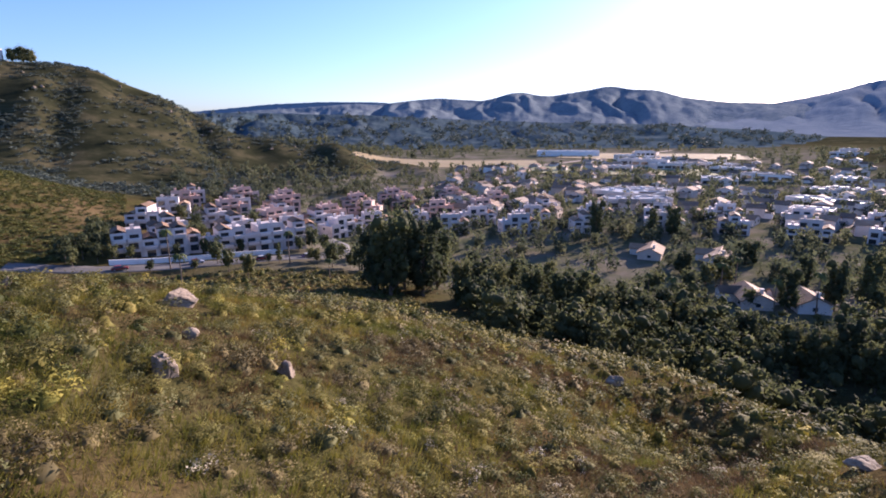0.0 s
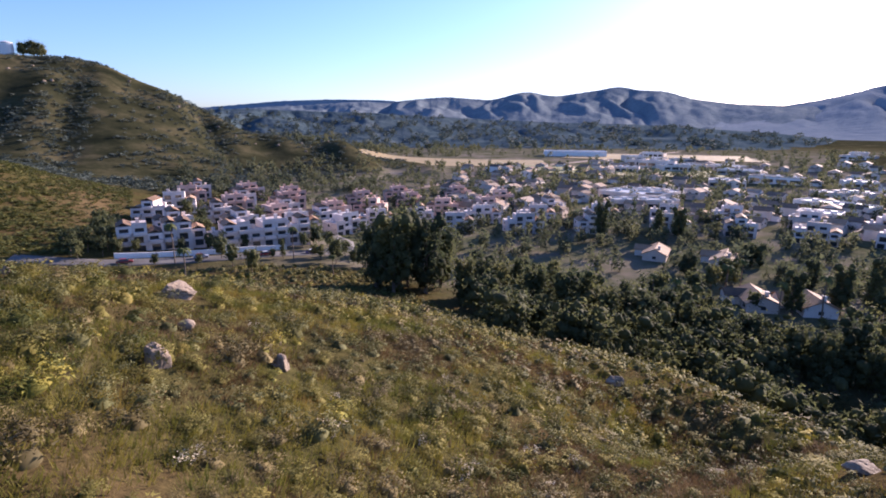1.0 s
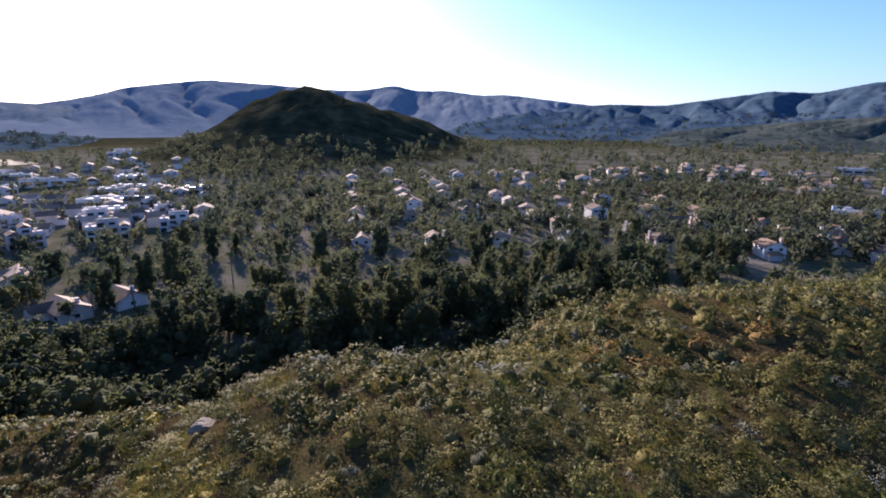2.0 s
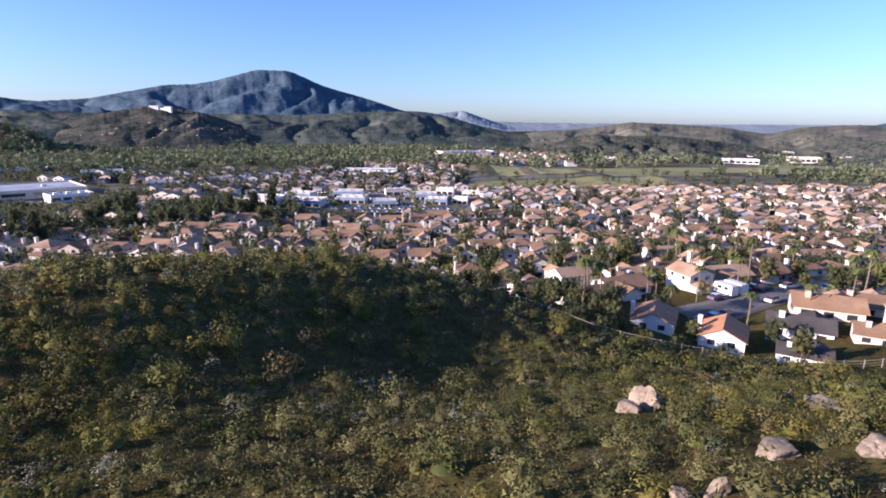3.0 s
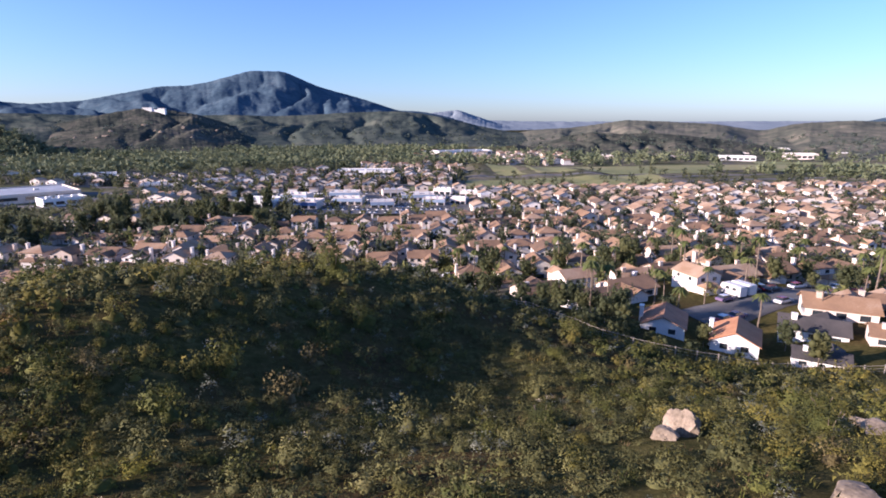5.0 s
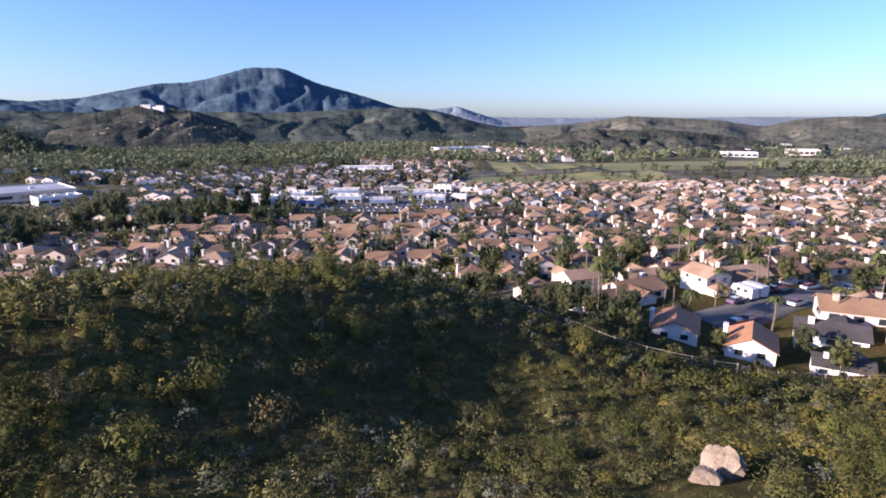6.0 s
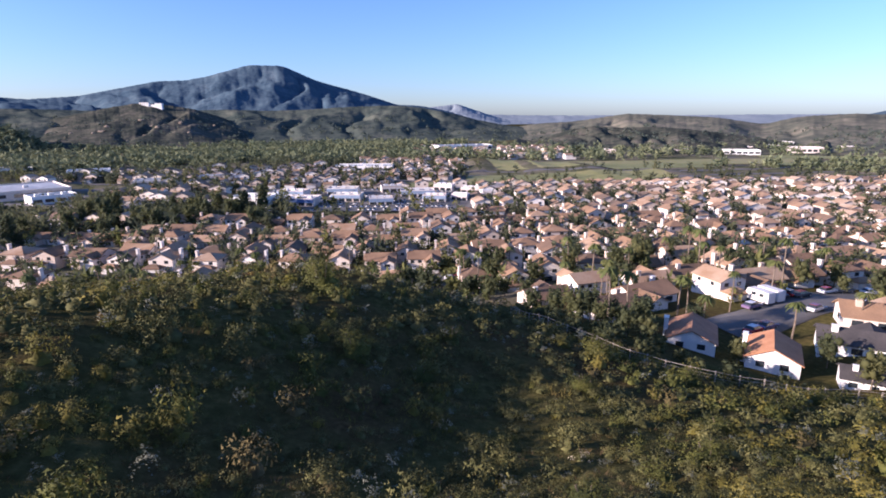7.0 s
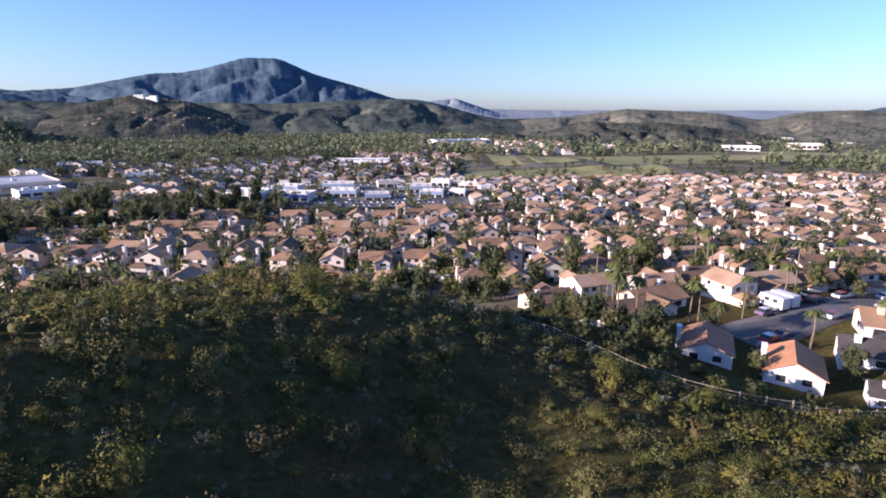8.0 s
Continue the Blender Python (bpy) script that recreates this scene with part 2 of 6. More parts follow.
def part(name, bm, mat, parent=None, label=""):
    """One mesh object from a bmesh, under a thing or a part."""
    me = bpy.data.meshes.new(name)
    bmesh.ops.recalc_face_normals(bm, faces=bm.faces)
    bm.to_mesh(me)
    bm.free()
    me.materials.append(mat)
    ob = new(name, me)
    ob.parent = parent
    return tagged(ob, label)


def thing(name, label, category, group="", kind=""):
    ob = new(name)
    ob.empty_display_size = 0.2
    return tagged(ob, label, category, group, kind)


def box(bm, x0, x1, y0, y1, z0, z1):
    v = [bm.verts.new(p) for p in ((x0, y0, z0), (x1, y0, z0), (x1, y1, z0), (x0, y1, z0), (x0, y0, z1), (x1, y0, z1), (x1, y1, z1), (x0, y1, z1))]
    for f in ((0, 3, 2, 1), (4, 5, 6, 7), (0, 1, 5, 4), (1, 2, 6, 5), (2, 3, 7, 6), (3, 0, 4, 7)):
        bm.faces.new([v[i] for i in f])
    return v


def boxes(*sizes):
    bm = bmesh.new()
    for s in sizes:
        box(bm, *s)
    return bm


def prism(bm, outline, z0, z1):
    low = [bm.verts.new((x, y, z0)) for x, y in outline]
    high = [bm.verts.new((x, y, z1)) for x, y in outline]
    bm.faces.new(low[::-1])
    bm.faces.new(high)
    for i in range(len(outline)):
        j = (i + 1) % len(outline)
        bm.faces.new((low[i], low[j], high[j], high[i]))


def tube(bm, p, q, r0, r1, sides=7):
    p, q = Vector(p), Vector(q)
    turn = (q - p).to_track_quat("Z", "Y")
    rings = []
    for c, r in ((p, r0), (q, r1)):
        rings.append([bm.verts.new(c + turn @ Vector((r * math.cos(2 * math.pi * i / sides), r * math.sin(2 * math.pi * i / sides), 0))) for i in range(sides)])
    for i in range(sides):
        j = (i + 1) % sides
        bm.faces.new((rings[0][i], rings[0][j], rings[1][j], rings[1][i]))
    bm.faces.new(rings[1])
    bm.faces.new(rings[0][::-1])


# ---- the shape of the land ----
VALLEY = 13.0
# swells of the hill: height, middle x and y, two spreads, turn
SWELLS = [
    (44.59, 29.32, -28.88, 66.77, 39.48, 1.227),
    (22.77, -25.92, 94.77, 33.55, 24.47, -0.518),
    (-15.63, -57.36, 29.26, 16.95, 53.39, 1.788),
    (-4.67, 53.09, 91.04, 11.64, 18.64, -0.441),
    (41.64, -50.01, 40.74, 44.15, 25.41, -0.204),
    (-23.75, -82.71, -3.58, 35.77, 17.22, 1.148),
    (12.44, 71.05, 122.11, 50.92, 57.95, -0.710),
    (10.87, -40.83, -18.64, 56.66, 19.60, 1.641),
]

# the western flank, added over the rest
FLANK = [
    (8.17, -68.15, -47.98, 15.15, 19.96, -0.14), (15.17, -59.98, -19.77, 24.83, 10.99, 0.51), (21.2, -65.84, 13.84, 20.81, 10.96, 0.62),
    (-2.54, -46.64, 30.02, 20.27, 13.51, 0.1), (-11.14, -49.1, -28.53, 11.0, 10.99, 0.0),
]
# crest of the big hill beyond the flats: azimuth, height over the valley
CREST = [(150, 0), (156, 2), (158, 6), (162.5, 25), (166.9, 27), (170, 34), (172.4, 42), (175, 59), (177.2, 71), (179.7, 86), (182.6, 103), (185, 111), (187, 109.5), (189, 110), (194, 104), (202, 80), (214, 40), (226, 0)]


def smooth(v):
    v = np.clip(v, 0, 1)
    return v * v * (3 - 2 * v)


def swell(x, y, a, cx, cy, sx, sy, turn):
    c, s = math.cos(turn), math.sin(turn)
    u, v = ((x - cx) * c + (y - cy) * s) / sx, (-(x - cx) * s + (y - cy) * c) / sy
    return a * np.exp(-(u * u + v * v) / 2)


def around(azimuth, distance):
    a = radians(azimuth)
    return -math.sin(a) * distance, math.cos(a) * distance


WAVES = {}


def ripple(x, y, size, seed):
    """Smooth uneven ground, about -1 to 1."""
    if seed not in WAVES:
        r = random.Random(seed)
        WAVES[seed] = [(r.uniform(0, 2 * math.pi), r.uniform(0, 2 * math.pi), r.uniform(0.6, 1.9)) for _ in range(7)]
    k = 2 * math.pi / size
    z = 0
    for a, p, m in WAVES[seed]:
        z = z + np.sin(k * m * (x * math.cos(a) + y * math.sin(a)) + p) / m
    return z / 3.2


# far hills that rise out of the valley: azimuth, distance, height, spread across, spread along the view
FOOTHILLS = [
    (98.5, 950, 104, 110, 160), (90, 1000, 60, 80, 120),
    (39.0, 1120, 44, 40, 90),
]


def land(x, y):
    x, y = np.asarray(x, float), np.asarray(y, float)
    z = np.full(x.shape, VALLEY)
    for s in SWELLS:
        z = z + swell(x, y, *s)
    r = np.hypot(x, y)
    z = z + 0.25 * ripple(x, y, 9, 3) * smooth((170 - r) / 60)
    floor = VALLEY + 8 * smooth((-y - 50) / 110) * smooth((x + 110) / 90)
    floor = floor - 9 * smooth((-x - 30) / 60) * smooth((110 - y) / 100) * smooth((y + 210) / 110) * smooth((400 - r) / 170)
    d = (z - floor) * 0.45
    z = floor + np.where(d > 20, d, np.log1p(np.exp(np.minimum(d, 20)))) / 0.45
    for s in FLANK:
        z = z + swell(x, y, *s)
    z = z + swell(x, y, 39, 112, -290, 54, 76, 0)
    # the hollow on the shady side of the crest
    z = z - 1.3 * smooth((x + 31) / 36) * smooth((12 - x) / 14) * smooth((y - 33) / 14) * smooth((82 - y) / 20)
    if r.max() > 300:
        az = np.degrees(np.arctan2(-x, y)) % 360
        high = np.interp(az, [p[0] for p in CREST], [p[1] for p in CREST])
        front = smooth((700 - r) / 90) * smooth((r - 380) / 80)
        fold = 7 * ripple(x, y * 0.3, 75, 8) + 12 * np.exp(-((az - 184.0 - 0.012 * (700 - r)) / 1.3) ** 2) + 9 * np.exp(-((az - 176.5 + 0.016 * (700 - r)) / 1.0) ** 2)
        z = z + (high * (0.955 + 0.02 * ripple(x, y, 70, 6)) - np.minimum(high * 0.35, fold) * front) * np.exp(-((r - 690) / 125) ** 2 / 2)
    total = np.zeros(x.shape)
    for az, far, a, across, along in FOOTHILLS:
        cx, cy = around(az, far)
        total = total + swell(x, y, a, cx, cy, across, along, radians(az)) ** 3
    if x.size > 200 or r.max() > 400:
        total = np.cbrt(total) * (1 + 0.07 * ripple(x, y, 160, 5) + 0.05 * ripple(x, y, 60, 6))
        z = z + total
    return z


def land_at(x, y):
    return float(land(np.array([x]), np.array([y]))[0])


# ---- the ground: one sheet to the horizon ----
SPOKES = 640
radii = [0.0]
r = 1.2
while r < 4900:
    radii.append(r)
    r *= 1.035 if r > 12 else 1.12
rings = np.array(radii[1:])
angles = np.linspace(0, 2 * math.pi, SPOKES, endpoint=False)
gx = (rings[:, None] * -np.sin(angles)[None]).ravel()
gy = (rings[:, None] * np.cos(angles)[None]).ravel()
gz = land(gx, gy)
gverts = np.vstack([np.stack([gx, gy, gz], 1), [[0, 0, land_at(0, 0)]]])
ii, jj = np.meshgrid(np.arange(len(rings) - 1), np.arange(SPOKES), indexing="ij")
jn = (jj + 1) % SPOKES
gfaces = np.stack([ii * SPOKES + jj, ii * SPOKES + jn, (ii + 1) * SPOKES + jn, (ii + 1) * SPOKES + jj], -1).reshape(-1, 4)[:, ::-1]
# the middle closes with quads from the first ring
centre = len(gx)
caps = np.array([[j, (j + 1) % SPOKES, (j + 2) % SPOKES, centre] for j in range(0, SPOKES, 2)])
gfaces = np.vstack([gfaces, caps])


def ground_material():
    mat = bpy.data.materials.new("scrub_ground")
    mat.use_nodes = True
    n, l = mat.node_tree.nodes, mat.node_tree.links
    shader = n["Principled BSDF"]
    shader.inputs["Roughness"].default_value = 0.95
    shader.inputs["Specular IOR Level"].default_value = 0.0
    place = n.new("ShaderNodeNewGeometry")

    def noise_at(scale, detail=5.0):
        t = n.new("ShaderNodeTexNoise")
        t.inputs["Scale"].default_value = scale
        t.inputs["Detail"].default_value = detail
        t.inputs["Roughness"].default_value = 0.65
        l.new(place.outputs["Position"], t.inputs["Vector"])
        return t.outputs["Fac"]

    def ramp(fac, stops):
        t = n.new("ShaderNodeValToRGB")
        for i, (at, c) in enumerate(stops):
            e = t.color_ramp.elements[i] if i < 2 else t.color_ramp.elements.new(at)
            e.position, e.color = at, (*c, 1)
        l.new(fac, t.inputs["Fac"])
        return t.outputs["Color"]

    def mix(fac, a, b):
        t = n.new("ShaderNodeMix")
        t.data_type = "RGBA"
        l.new(fac, t.inputs["Factor"])
        l.new(a, t.inputs["A"])
        l.new(b, t.inputs["B"])
        return t.outputs["Result"]

    meadow = ramp(noise_at(1.1), [(0.3, (0.042, 0.040, 0.015)), (0.5, (0.070, 0.064, 0.023)), (0.7, (0.115, 0.096, 0.036))])
    dry = ramp(noise_at(2.3), [(0.3, (0.044, 0.032, 0.017)), (0.55, (0.080, 0.057, 0.026)), (0.75, (0.125, 0.09, 0.042))])
    patch = ramp(noise_at(0.06, 6), [(0.46, (0, 0, 0)), (0.66, (1, 1, 1))])
    hill = mix(patch, meadow, dry)
    town = ramp(noise_at(0.035, 6), [(0.3, (0.06, 0.07, 0.035)), (0.45, (0.11, 0.11, 0.065)), (0.58, (0.17, 0.152, 0.115)), (0.75, (0.21, 0.195, 0.17))])
    scrub = ramp(noise_at(0.03, 8), [(0.34, (0.018, 0.021, 0.012)), (0.5, (0.042, 0.043, 0.022)), (0.64, (0.088, 0.078, 0.042))])
    use = n.new("ShaderNodeAttribute")
    use.attribute_name = "land_use"
    parts = n.new("ShaderNodeSeparateColor")
    l.new(use.outputs["Color"], parts.inputs[0])
    colour = mix(parts.outputs[0], hill, town)
    colour = mix(parts.outputs[1], colour, scrub)
    earth = ramp(noise_at(0.05, 7), [(0.35, (0.085, 0.066, 0.032)), (0.6, (0.155, 0.108, 0.054))])
    colour = mix(parts.outputs[2], colour, earth)
    l.new(colour, shader.inputs["Base Color"])
    bump = n.new("ShaderNodeBump")
    bump.inputs["Distance"].default_value = 0.12
    l.new(noise_at(4.0), bump.inputs["Height"])
    l.new(bump.outputs["Normal"], shader.inputs["Normal"])
    return mat


ground_mesh = mesh_of("ground", gverts, gfaces, ground_material(), smooth=True)
ground = tagged(new("ground", ground_mesh), "scrub covered hillside falling to a wide built up valley", "ground", kind="structure")
# what grows or stands where: built up (red), far chaparral (green), bare orange slope (blue)
rise = gverts[:, 2] - VALLEY
gr = np.hypot(gverts[:, 0], gverts[:, 1])
built = smooth((gr - 128) / 12) * smooth((11 - rise) / 6) * smooth((1500 - gr) / 600)
chaparral = smooth((gr - 330) / 120) * smooth((rise - 4) / 10) + smooth((gr - 1100) / 500)
chaparral = chaparral + smooth((gr - 320) / 40) * smooth((-gverts[:, 1] - 250) / 60) * smooth((gverts[:, 0] + 60) / 60)
chaparral = np.clip(chaparral, 0, 1)
built = built * (1 - smooth((gverts[:, 0] - 8) / 8) * smooth((-gverts[:, 1] - 120) / 20) * smooth((gverts[:, 1] + 420) / 30))
built = built * (1 - smooth((gverts[:, 0] + 90) / 30) * smooth((-gverts[:, 1] - 90) / 20) * smooth((gverts[:, 1] + 172) / 10))
orange = 0.85 * swell(gverts[:, 0], gverts[:, 1], 1.0, 22, -256, 9, 40, 0.25)
use = np.stack([built, chaparral, np.clip(orange, 0, 1), np.ones_like(built)], 1).astype(np.float32)
layer = ground_mesh.color_attributes.new("land_use", "FLOAT_COLOR", "POINT")
layer.data.foreach_set("color", use.ravel())


# ---- the ranges on the horizon ----
SLOPES = {}


def slope_at(name, azimuth, distance):
    """The height of a range at azimuths and distances inside it."""
    az, near, far, z = SLOPES[name]
    i = np.clip((azimuth - az[0]) / (az[-1] - az[0]) * (len(az) - 1), 0, len(az) - 1.001)
    j = np.clip((distance - near) / (far - near) * (len(z) - 1), 0, len(z) - 1.001)
    i0, j0 = i.astype(int), j.astype(int)
    u, v = i - i0, j - j0
    return (z[j0, i0] * (1 - u) + z[j0, i0 + 1] * u) * (1 - v) + (z[j0 + 1, i0] * (1 - u) + z[j0 + 1, i0 + 1] * u) * v


def mountain(name, label, mat, near, far, skyline, seed, gully=0.45, spokes=420, spur=4.5, slow=1.35, steps=58):
    """A range whose crest stands at the given angles over the eye's level, with spurs and gullies running down from it;
    skyline: azimuth, angle; spur: degrees from one spur to the next."""
    peak = 0.72
    az = np.linspace(skyline[-1][0], skyline[0][0], spokes)
    crest = np.interp(az, [p[0] for p in skyline[::-1]], [p[1] for p in skyline[::-1]])
    edge = smooth(np.minimum(np.arange(spokes), spokes - 1 - np.arange(spokes)) / (0.07 * spokes))
    crest = crest * edge - 2.2 * (1 - edge)
    crest = np.convolve(np.pad(crest, 4, mode="edge"), np.ones(9) / 9, "valid")
    crest = crest + 0.035 * np.array([noise.fractal((a * 2.3, seed, 0), 0.8, 2.0, 4) for a in az])
    top = 66 + np.tan(np.radians(crest)) * (near + (far - near) * peak)
    base = 11.0
    verts = []
    for v in np.linspace(0, 1, steps):
        r = near + (far - near) * v
        t = min(v / peak, 1.0)
        if v <= peak:
            rise, shape = t ** slow * (1.55 - 0.55 * t), (4 * t * (1 - t)) ** 0.7
        else:
            rise, shape = math.cos((v - peak) / (1 - peak) * math.pi / 2) * 0.5 + 0.5, 0.0
        high = np.full(spokes, rise)
        if shape > 0.01:
            for i, a in enumerate(az):
                bend = 0.9 * noise.noise((a / spur * 0.5, t * 1.7, seed + 9)) + 0.25 * noise.noise((a / spur * 2.2, t * 5, seed + 4))
                main = abs(noise.noise((a / spur + bend, t * 0.8 + seed, seed)))
                side = abs(noise.noise((a / spur * 2.3 + 1.6 * bend, t * 2.6 + seed, seed + 3)))
                fine = noise.fractal((a / spur * 4, t * 9, seed), 1.0, 2.0, 3)
                dip = 1.0 - 1.5 * min(main * 2.0, 0.66) ** 0.8
                high[i] = rise * (1 - gully * shape * (0.75 * dip + 0.5 * (0.4 - side) + 0.12 * fine))
        z = base + (top - base) * np.clip(high, 0, 1.0)
        verts.append(np.stack([-np.sin(np.radians(az)) * r, np.cos(np.radians(az)) * r, z], 1))
    SLOPES[name] = (az, near, far, np.array([row[:, 2] for row in verts]))
    verts = np.vstack(verts)
    a, b = np.meshgrid(np.arange(steps - 1), np.arange(spokes - 1), indexing="ij")
    faces = np.stack([a * spokes + b, a * spokes + b + 1, (a + 1) * spokes + b + 1, (a + 1) * spokes + b], -1).reshape(-1, 4)
    return tagged(new(name, mesh_of(name, verts, faces[:, ::-1], mat, smooth=True)), label, "mountain", kind="structure")


mountain("mountain_range_1", "chaparral covered mountain with a broad summit, its blue standing for haze", M_RANGE, 2200, 4000,
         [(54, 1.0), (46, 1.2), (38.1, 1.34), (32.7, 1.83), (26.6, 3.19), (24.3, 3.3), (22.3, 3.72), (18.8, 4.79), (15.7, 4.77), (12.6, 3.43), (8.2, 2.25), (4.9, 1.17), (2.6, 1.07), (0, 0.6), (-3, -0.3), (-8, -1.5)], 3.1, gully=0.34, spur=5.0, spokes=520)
mountain("mountain_range_9", "olive foothill with scattered rocks below the mountain", M_FOOTHILL, 930, 1900,
         [(42, -2.2), (39, -1.6), (36.5, -0.7), (34.5, 0.0), (32, 0.55), (30, 1.0), (28.5, 1.25), (27, 1.25), (25.5, 1.05), (23.5, 0.65), (21.5, 0.0), (20, -0.7), (18.2, -1.5), (15, -2.2)], 55.5, gully=0.5, spur=5.5)
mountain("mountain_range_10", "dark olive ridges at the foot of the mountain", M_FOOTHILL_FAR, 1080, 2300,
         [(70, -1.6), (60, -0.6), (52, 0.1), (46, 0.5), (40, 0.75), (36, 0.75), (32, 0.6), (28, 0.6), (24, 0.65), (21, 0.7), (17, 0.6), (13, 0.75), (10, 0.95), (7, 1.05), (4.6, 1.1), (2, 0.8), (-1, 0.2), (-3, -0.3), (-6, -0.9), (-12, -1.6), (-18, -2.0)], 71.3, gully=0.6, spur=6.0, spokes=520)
mountain("mountain_range_2", "peak behind the end of the main mountain, paled to stand for haze", M_RANGE_FAR, 3400, 4700,
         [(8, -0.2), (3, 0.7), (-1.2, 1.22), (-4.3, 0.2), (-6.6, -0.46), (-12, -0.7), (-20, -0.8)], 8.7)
# added along the horizon in haze colour, to cover the dark sky below it
mountain("mountain_range_13", "low horizon ridge in painted haze blue, run on to cover the dark sky rim", M_RANGE_FAR, 4000, 4800,
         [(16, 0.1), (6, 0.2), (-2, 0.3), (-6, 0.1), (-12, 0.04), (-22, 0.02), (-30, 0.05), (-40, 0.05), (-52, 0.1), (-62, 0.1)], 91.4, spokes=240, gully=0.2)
mountain("mountain_range_3", "low rounded brown green hills beyond the town, greyed for haze", M_LOW_HILLS, 800, 2500,
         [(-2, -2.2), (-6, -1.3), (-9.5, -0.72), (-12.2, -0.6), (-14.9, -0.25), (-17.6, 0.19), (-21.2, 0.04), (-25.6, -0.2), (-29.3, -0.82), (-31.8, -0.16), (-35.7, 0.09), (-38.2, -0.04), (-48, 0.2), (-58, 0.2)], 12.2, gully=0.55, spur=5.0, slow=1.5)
mountain("mountain_range_12", "dark scrub covered knoll in front of the low hills", M_FOOTHILL, 760, 1250,
         [(-7, -3.0), (-10, -2.1), (-12.5, -1.25), (-14.5, -1.0), (-17, -1.15), (-20, -1.05), (-23, -1.25), (-26, -1.6), (-30, -2.2), (-34, -2.8)], 33.7, gully=0.5, spur=3.4, spokes=300)
mountain("mountain_range_4", "range of uneven peaks with haze put into its blue colour", M_RANGE, 1500, 4300,
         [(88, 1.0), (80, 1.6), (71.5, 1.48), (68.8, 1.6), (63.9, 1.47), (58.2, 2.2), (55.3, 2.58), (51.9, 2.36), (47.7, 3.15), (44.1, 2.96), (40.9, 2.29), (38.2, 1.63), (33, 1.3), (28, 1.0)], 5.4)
mountain("mountain_range_5", "range in front of the low sun, haze put into its pale colour", M_RANGE_FAR, 1900, 4400,
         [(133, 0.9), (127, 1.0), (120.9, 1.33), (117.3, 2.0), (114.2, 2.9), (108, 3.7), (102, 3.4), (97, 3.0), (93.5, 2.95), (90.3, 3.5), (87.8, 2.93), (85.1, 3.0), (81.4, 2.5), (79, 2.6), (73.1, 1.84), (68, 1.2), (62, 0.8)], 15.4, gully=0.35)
mountain("mountain_range_11", "wooded dark ridge beyond the plain, blued to stand for haze", M_WOODED, 980, 2300,
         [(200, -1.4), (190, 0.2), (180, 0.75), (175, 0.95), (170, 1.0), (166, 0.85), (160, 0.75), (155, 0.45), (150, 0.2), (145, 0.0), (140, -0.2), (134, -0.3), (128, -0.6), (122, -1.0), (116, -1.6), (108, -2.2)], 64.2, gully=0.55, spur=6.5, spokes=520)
mountain("mountain_range_6", "wooded range with a rounded summit, lightened and blued for haze", M_RANGE_HAZY, 2000, 3900,
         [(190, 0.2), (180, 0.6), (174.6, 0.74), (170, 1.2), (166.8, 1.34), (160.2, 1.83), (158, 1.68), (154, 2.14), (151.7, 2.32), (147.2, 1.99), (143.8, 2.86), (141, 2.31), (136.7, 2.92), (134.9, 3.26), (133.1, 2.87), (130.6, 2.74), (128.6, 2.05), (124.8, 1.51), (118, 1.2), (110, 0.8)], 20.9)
mountain("mountain_range_7", "far range under the sky, coloured pale to stand for haze", M_RANGE_FAR, 4200, 4800,
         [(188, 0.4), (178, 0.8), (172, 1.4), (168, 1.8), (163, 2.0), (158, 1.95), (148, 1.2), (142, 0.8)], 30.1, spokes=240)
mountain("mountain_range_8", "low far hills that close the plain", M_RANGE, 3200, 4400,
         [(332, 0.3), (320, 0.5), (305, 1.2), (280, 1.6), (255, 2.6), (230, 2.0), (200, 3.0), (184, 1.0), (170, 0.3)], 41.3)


# ---- leaves, shrubs and trees ----
def leaf_cloud(rng, centres, outward, size, long=2.0, ruff=0.36, lift=0.34):
    """Pointed leaf sprays about the given centres, turned mostly outwards."""
    k = len(centres)
    out = outward + rng.normal(0, ruff, (k, 3))
    out /= np.linalg.norm(out, axis=1, keepdims=True)
    side = np.cross(out, rng.normal(0, 1, (k, 3)))
    side /= np.linalg.norm(side, axis=1, keepdims=True) + 1e-9
    up = np.cross(side, out) * 0.85 + out * lift
    s = (size * rng.uniform(0.6, 1.4, k))[:, None]
    v = np.stack([centres + side * s * 0.5, centres - side * s * 0.5, centres + up * s * long], 1)
    return v.reshape(-1, 3), np.arange(3 * k).reshape(-1, 3)


def halves(quads):
    q = np.asarray(quads)
    return np.vstack([q[:, [0, 1, 2]], q[:, [0, 2, 3]]])


def dome(rng, rx, rz, rows=3, cols=7, rough=0.25):
    """The dark heart of a shrub: a lumpy dome, open below."""
    v = []
    for i in range(rows):
        e = i / rows * math.pi / 2
        for j in range(cols):
            a = 2 * math.pi * j / cols
            m = 1 + rng.uniform(-rough, rough)
            v.append((math.cos(a) * math.cos(e) * rx * m, math.sin(a) * math.cos(e) * rx * m, math.sin(e) * rz * m - 0.1))
    v.append((0, 0, rz))
    f = []
    for i in range(rows - 1):
        for j in range(cols):
            k = (j + 1) % cols
            f += [(i * cols + j, i * cols + k, (i + 1) * cols + k), (i * cols + j, (i + 1) * cols + k, (i + 1) * cols + j)]
    for j in range(cols):
        f.append(((rows - 1) * cols + j, (rows - 1) * cols + (j + 1) % cols, len(v) - 1))
    return np.array(v), np.array(f)


